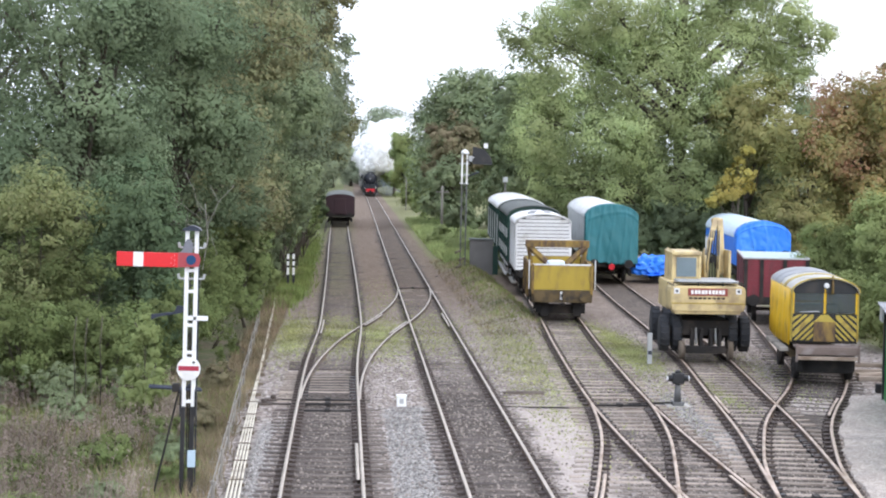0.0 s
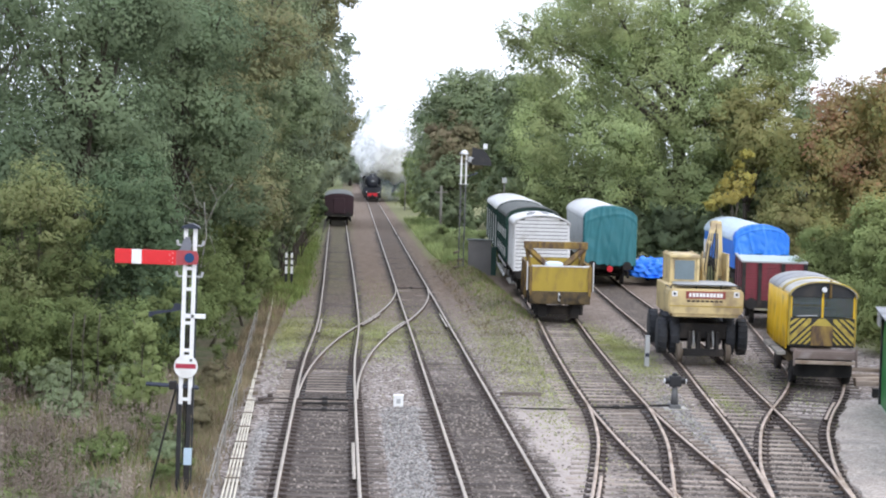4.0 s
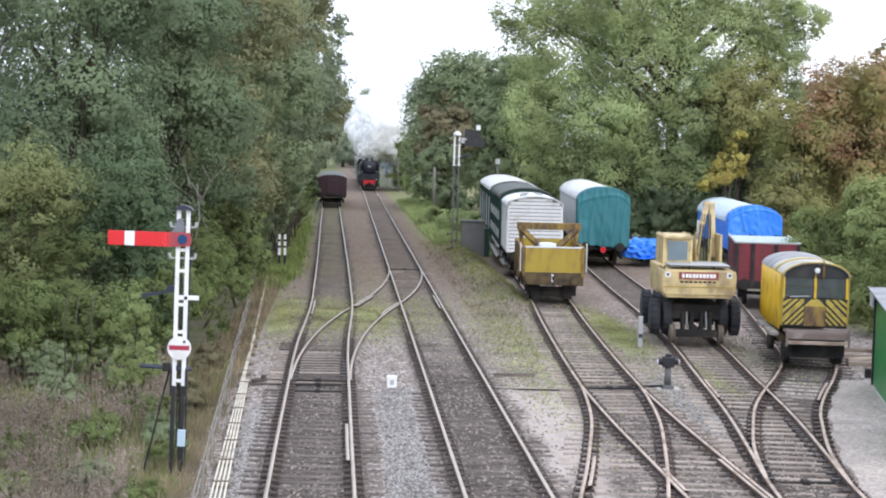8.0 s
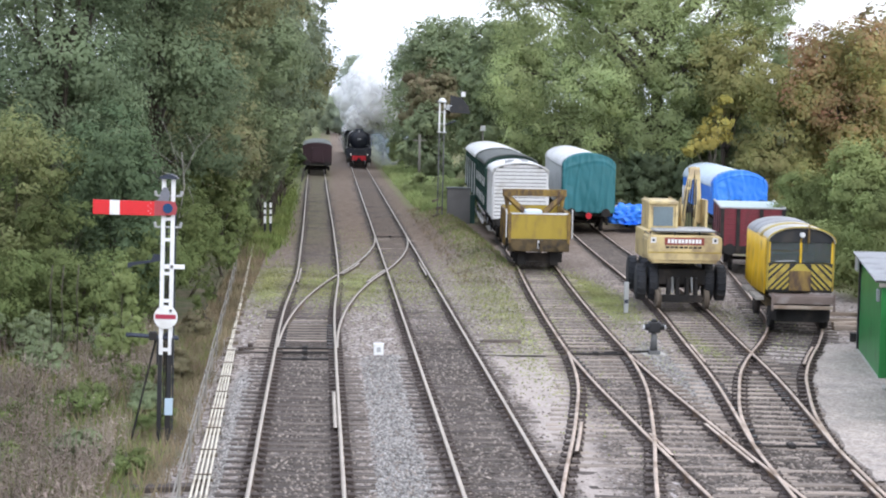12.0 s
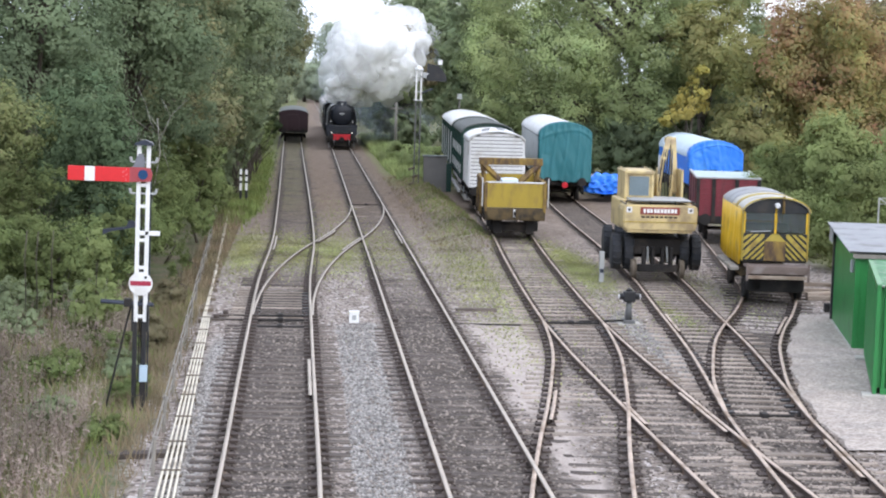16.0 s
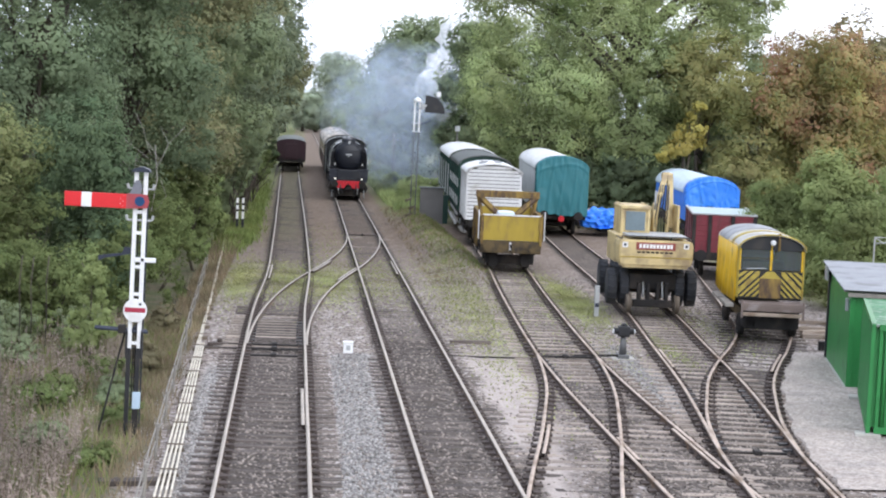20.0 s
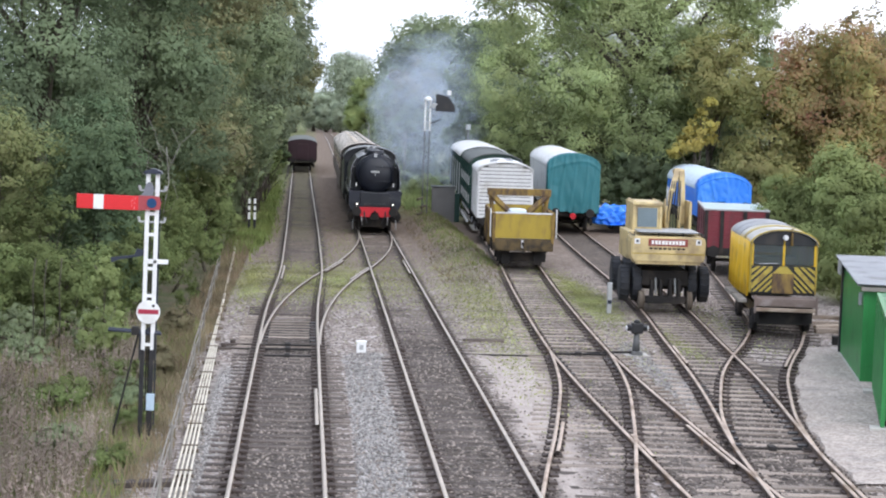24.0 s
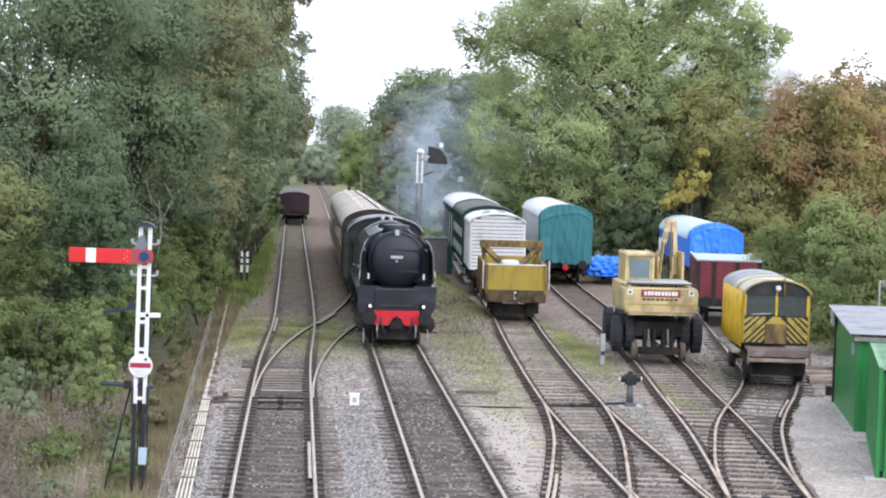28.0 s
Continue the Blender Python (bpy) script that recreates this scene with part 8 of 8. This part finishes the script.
part("firebox_casing", prism(mesh(), [(-1.1, 1.95), *arch(2.2, 2.75, 1.0, 16), (1.1, 1.95)], 7.4, 9.7), M["loco"], lo)

td = thing("tender", "black locomotive tender loaded with coal", "tender", pose(2.92, 267 + 12.6, TOP))
part("tank", prism(mesh(), [(-1.32, 1.1), (-1.32, 2.7), (-1.1, 3.1), (1.1, 3.1), (1.32, 2.7), (1.32, 1.1)], 0, 7.2), M["loco"], td)
part("frame", box(mesh(), -1.1, 1.1, 0, 7.3, 0.55, 1.1, 0.02), M["under"], td)
bm = mesh()
rngc = random.Random(5)
for k in range(120):
    bmesh.ops.create_icosphere(bm, subdivisions=1, radius=rngc.uniform(0.12, 0.24), matrix=Matrix.Translation((rngc.uniform(-0.9, 0.9), rngc.uniform(0.5, 4.5), 3.1 + rngc.uniform(0, 0.28))))
tagged(part("coal", bm, M["under"], td, "heap of black coal"), kind="stuff")
for y in (1.2, 3.4, 5.8):
    wheelset(td, y, 0.54)


def coach_mesh(label):
    c = thing("passenger_coach", label, "carriage")
    coach_shell(c, 19.6, 2.74, 1.05, 3.1, 0.7, "coach_brown", "coach_roof")
    for y in (2.9, 16.7):
        bogie(c, y)
    part("underframe", box(mesh(), -1.2, 1.2, 0.1, 19.5, 0.8, 1.06, 0.02), M["under"], c)
    for s in (-1, 1):
        for k in range(9):
            y0 = 1.0 + 2.0 * k
            part("window", box(mesh(), s * 1.37 - 0.02, s * 1.37 + 0.012, y0, y0 + 1.35, 2.05, 2.85, 0.02), M["glass"], c)
        part("waist_band", box(mesh(), s * 1.375 - 0.01, s * 1.375 + 0.012, 0.05, 19.55, 1.05, 1.95, 0.005), M["coach_brown"], c)
        buffers(c, 0, 1.02, -0.35, 0.86) if s > 0 else None
        part("gutter", box(mesh(), s * 1.36 - 0.03, s * 1.36 + 0.05, 0.1, 19.5, 3.12, 3.17, 0.01), M["under"], c)
    for k in range(7):
        y = 1.8 + 2.65 * k
        rib = arch(2.85, 3.06, 0.79, 18)
        part("roof_rib", prism(mesh(), rib + [(x * 0.985, z - 0.03) for x, z in reversed(rib)], y - 0.05, y + 0.05), M["roof_grey"], c)
        part("roof_vent", box(mesh(), 0.3, 0.52, y + 0.9, y + 1.15, 3.74, 3.86, 0.03), M["coach_roof"], c)
        part("roof_vent", box(mesh(), -0.52, -0.3, y + 0.9, y + 1.15, 3.74, 3.86, 0.03), M["coach_roof"], c)
    for x, z in ((0.72, 3.705), (0.25, 3.825)):
        part("roof_pipe", tube(mesh(), (x, 0.5, z), (x, 19.2, z + 0.01), 0.05, n=6), M["roof_grey"], c)
    part("end_wall", prism(mesh(), [(-1.36, 1.05), *arch(2.72, 3.1, 0.68, 14), (1.36, 1.05)], -0.04, 0.0), M["under"], c)
    part("gangway", box(mesh(), -0.45, 0.45, -0.3, 0.0, 1.2, 3.2, 0.04), M["rubber"], c)
    return c


COACH_OFF = [12.6 + 7.7 + 20.3 * k for k in range(2)]
coaches = [coach_mesh("dark maroon-brown passenger coach with a dusty pale roof")]
tagged(coaches[0], group="coaches of the train")
for k in range(1, 2):
    coaches.append(copy_thing(coaches[0], pose(2.92, 300 + 20.3 * k, TOP)))
coaches[0].matrix_basis = pose(2.92, 287, TOP)
# ---- steam and smoke: rigid puffs that ride over the tender until they are left behind, then rise and drift to the right ----
def puff_mesh(name, mats, seed):
    bm = mesh()
    for k, (r, m) in enumerate(zip((1.0, 0.8, 0.58), mats)):
        before = len(bm.faces)
        made = bmesh.ops.create_icosphere(bm, subdivisions=4 if k < 1 else 3, radius=1.0)
        for v in made["verts"]:
            p = v.co.copy()
            q = p * 1.5 + Vector((seed * 3.1, k * 0.3, 0))
            lump = 1 + 0.5 * noise.noise(q) + 0.28 * noise.noise(q * 2.3) + 0.14 * noise.noise(q * 5.1)
            v.co = p * r * lump
        bm.faces.ensure_lookup_table()
        for f in bm.faces[before:]:
            f.material_index, f.smooth = k, True
    me = bpy.data.meshes.new(name)
    bm.to_mesh(me)
    bm.free()
    for m in mats:
        me.materials.append(m)
    return me


PUFFS = []          # object, moment it is left behind, seat behind the chimney, drift, rise, turn, lag, climb while it rides
steam_meshes = [puff_mesh("steam_puff", STEAM, k) for k in range(5)]
smoke_meshes = [puff_mesh("smoke_puff", SMOKE, k + 7) for k in range(3)]
rs = random.Random(21)
for k in range(56):
    back = 3.5 + 44.0 * (1 - k / 55)
    left = -6.0 + 22.5 * k / 55
    late = max(0.0, (k - 34) / 21)
    ob = tagged(new("steam_puff", rs.choice(steam_meshes)), "billowing white steam puff above the train", "steam", "exhaust steam")
    r = rs.uniform(1.7, 3.0) + 0.02 * back + 0.6 * late
    ob.scale = (r, r, r * rs.uniform(0.8, 1.1))
    PUFFS.append((ob, left, Vector((rs.uniform(-0.8, 3.0) + 1.2 * late + 0.08 * back, back, rs.uniform(4.6, 6.6) + 0.12 * back)), rs.uniform(1.5, 2.6) + 0.9 * late, rs.uniform(-0.1, 1.0) + rs.uniform(0.0, 0.9) * late, rs.uniform(0, 360), 0.5 * (1 - late), 0.2 * back))
for k in range(18):
    left = 15.2 + 2.0 * k / 17
    ob = tagged(new("steam_puff", rs.choice(steam_meshes)), "small dense white steam puff at the chimney", "steam", "exhaust steam")
    r = rs.uniform(0.9, 1.7)
    ob.scale = (r, r, r)
    back = rs.uniform(2.2, 12.0)
    PUFFS.append((ob, left, Vector((rs.uniform(-0.5, 0.9) + 0.08 * back, back, rs.uniform(4.2, 4.9) + 0.22 * back)), rs.uniform(1.8, 3.0), rs.uniform(0.3, 1.1), rs.uniform(0, 360), 0.2, 0.0))
for k in range(17):
    left = 17.4 + 5.0 * k / 16
    ob = tagged(new("smoke_puff", rs.choice(smoke_meshes)), "thin drifting blue-grey smoke behind the chimney", "smoke", "chimney smoke")
    r = rs.uniform(1.9, 3.2)
    ob.scale = (r * 1.2, r * 1.4, r)
    PUFFS.append((ob, left, Vector((rs.uniform(1.6, 6.0), 13.0 + rs.uniform(0.0, 9.0), rs.uniform(2.6, 8.8))), rs.uniform(0.4, 0.9), rs.uniform(0.0, 0.35), rs.uniform(0, 360), 0.0, 0.0))
for k in range(7):
    ob = tagged(new("smoke_puff", rs.choice(smoke_meshes)), "thin pale haze of steam low beside the line", "steam", "chimney smoke")
    r = rs.uniform(1.3, 2.1)
    ob.scale = (r * 1.5, r * 1.6, r)
    PUFFS.append((ob, 19.6 + 0.45 * k, Vector((rs.uniform(3.6, 6.2), rs.uniform(6.0, 15.0), rs.uniform(0.9, 2.6))), rs.uniform(0.1, 0.4), 0.1, rs.uniform(0, 360), 0.0, 0.0))
# ---- what moves ----
ENGINE = np.polyfit((0, 6, 12, 16, 18, 21, 24.5, 26, 28), (270, 217.5, 167, 136, 121.5, 100.2, 76.3, 65.9, 52.3), 3)


def engine_y(t):
    """Where the engine's front buffer beam is: it slows from 8.9 to 6.8 m/s."""
    return float(np.polyval(ENGINE, t))


def motions():
    for ob, back in ((lo, 0.0), (td, 12.6), *zip(coaches, COACH_OFF)):
        rows = []
        for k in range(15):
            t = 2.0 * k
            y = engine_y(t) + back
            rows.append((t, pose(down_line(y), y, TOP, 0, 0, math.degrees(math.atan(0.00005 * max(0.0, y - 200))))))
        walk(ob, rows)
    for ob, left, seat, drift, rise, turn, lag, climb in PUFFS:
        rows = []
        for t in sorted({0.0, 28.0, *[2.0 * k for k in range(15)], *([left] if 0 < left < 28 else [])}):
            gone = max(0.0, t - left)
            y = engine_y(min(t, left)) + seat.y
            up_ = rise * 6 * (1 - math.exp(-gone / 6)) + climb * max(0.0, min(t, left)) / 16
            rows.append((t, pose(2.92 + seat.x + drift * gone, y + lag * gone, seat.z + up_, 0, 0, turn + 3 * gone)))
        walk(ob, rows)


motions()
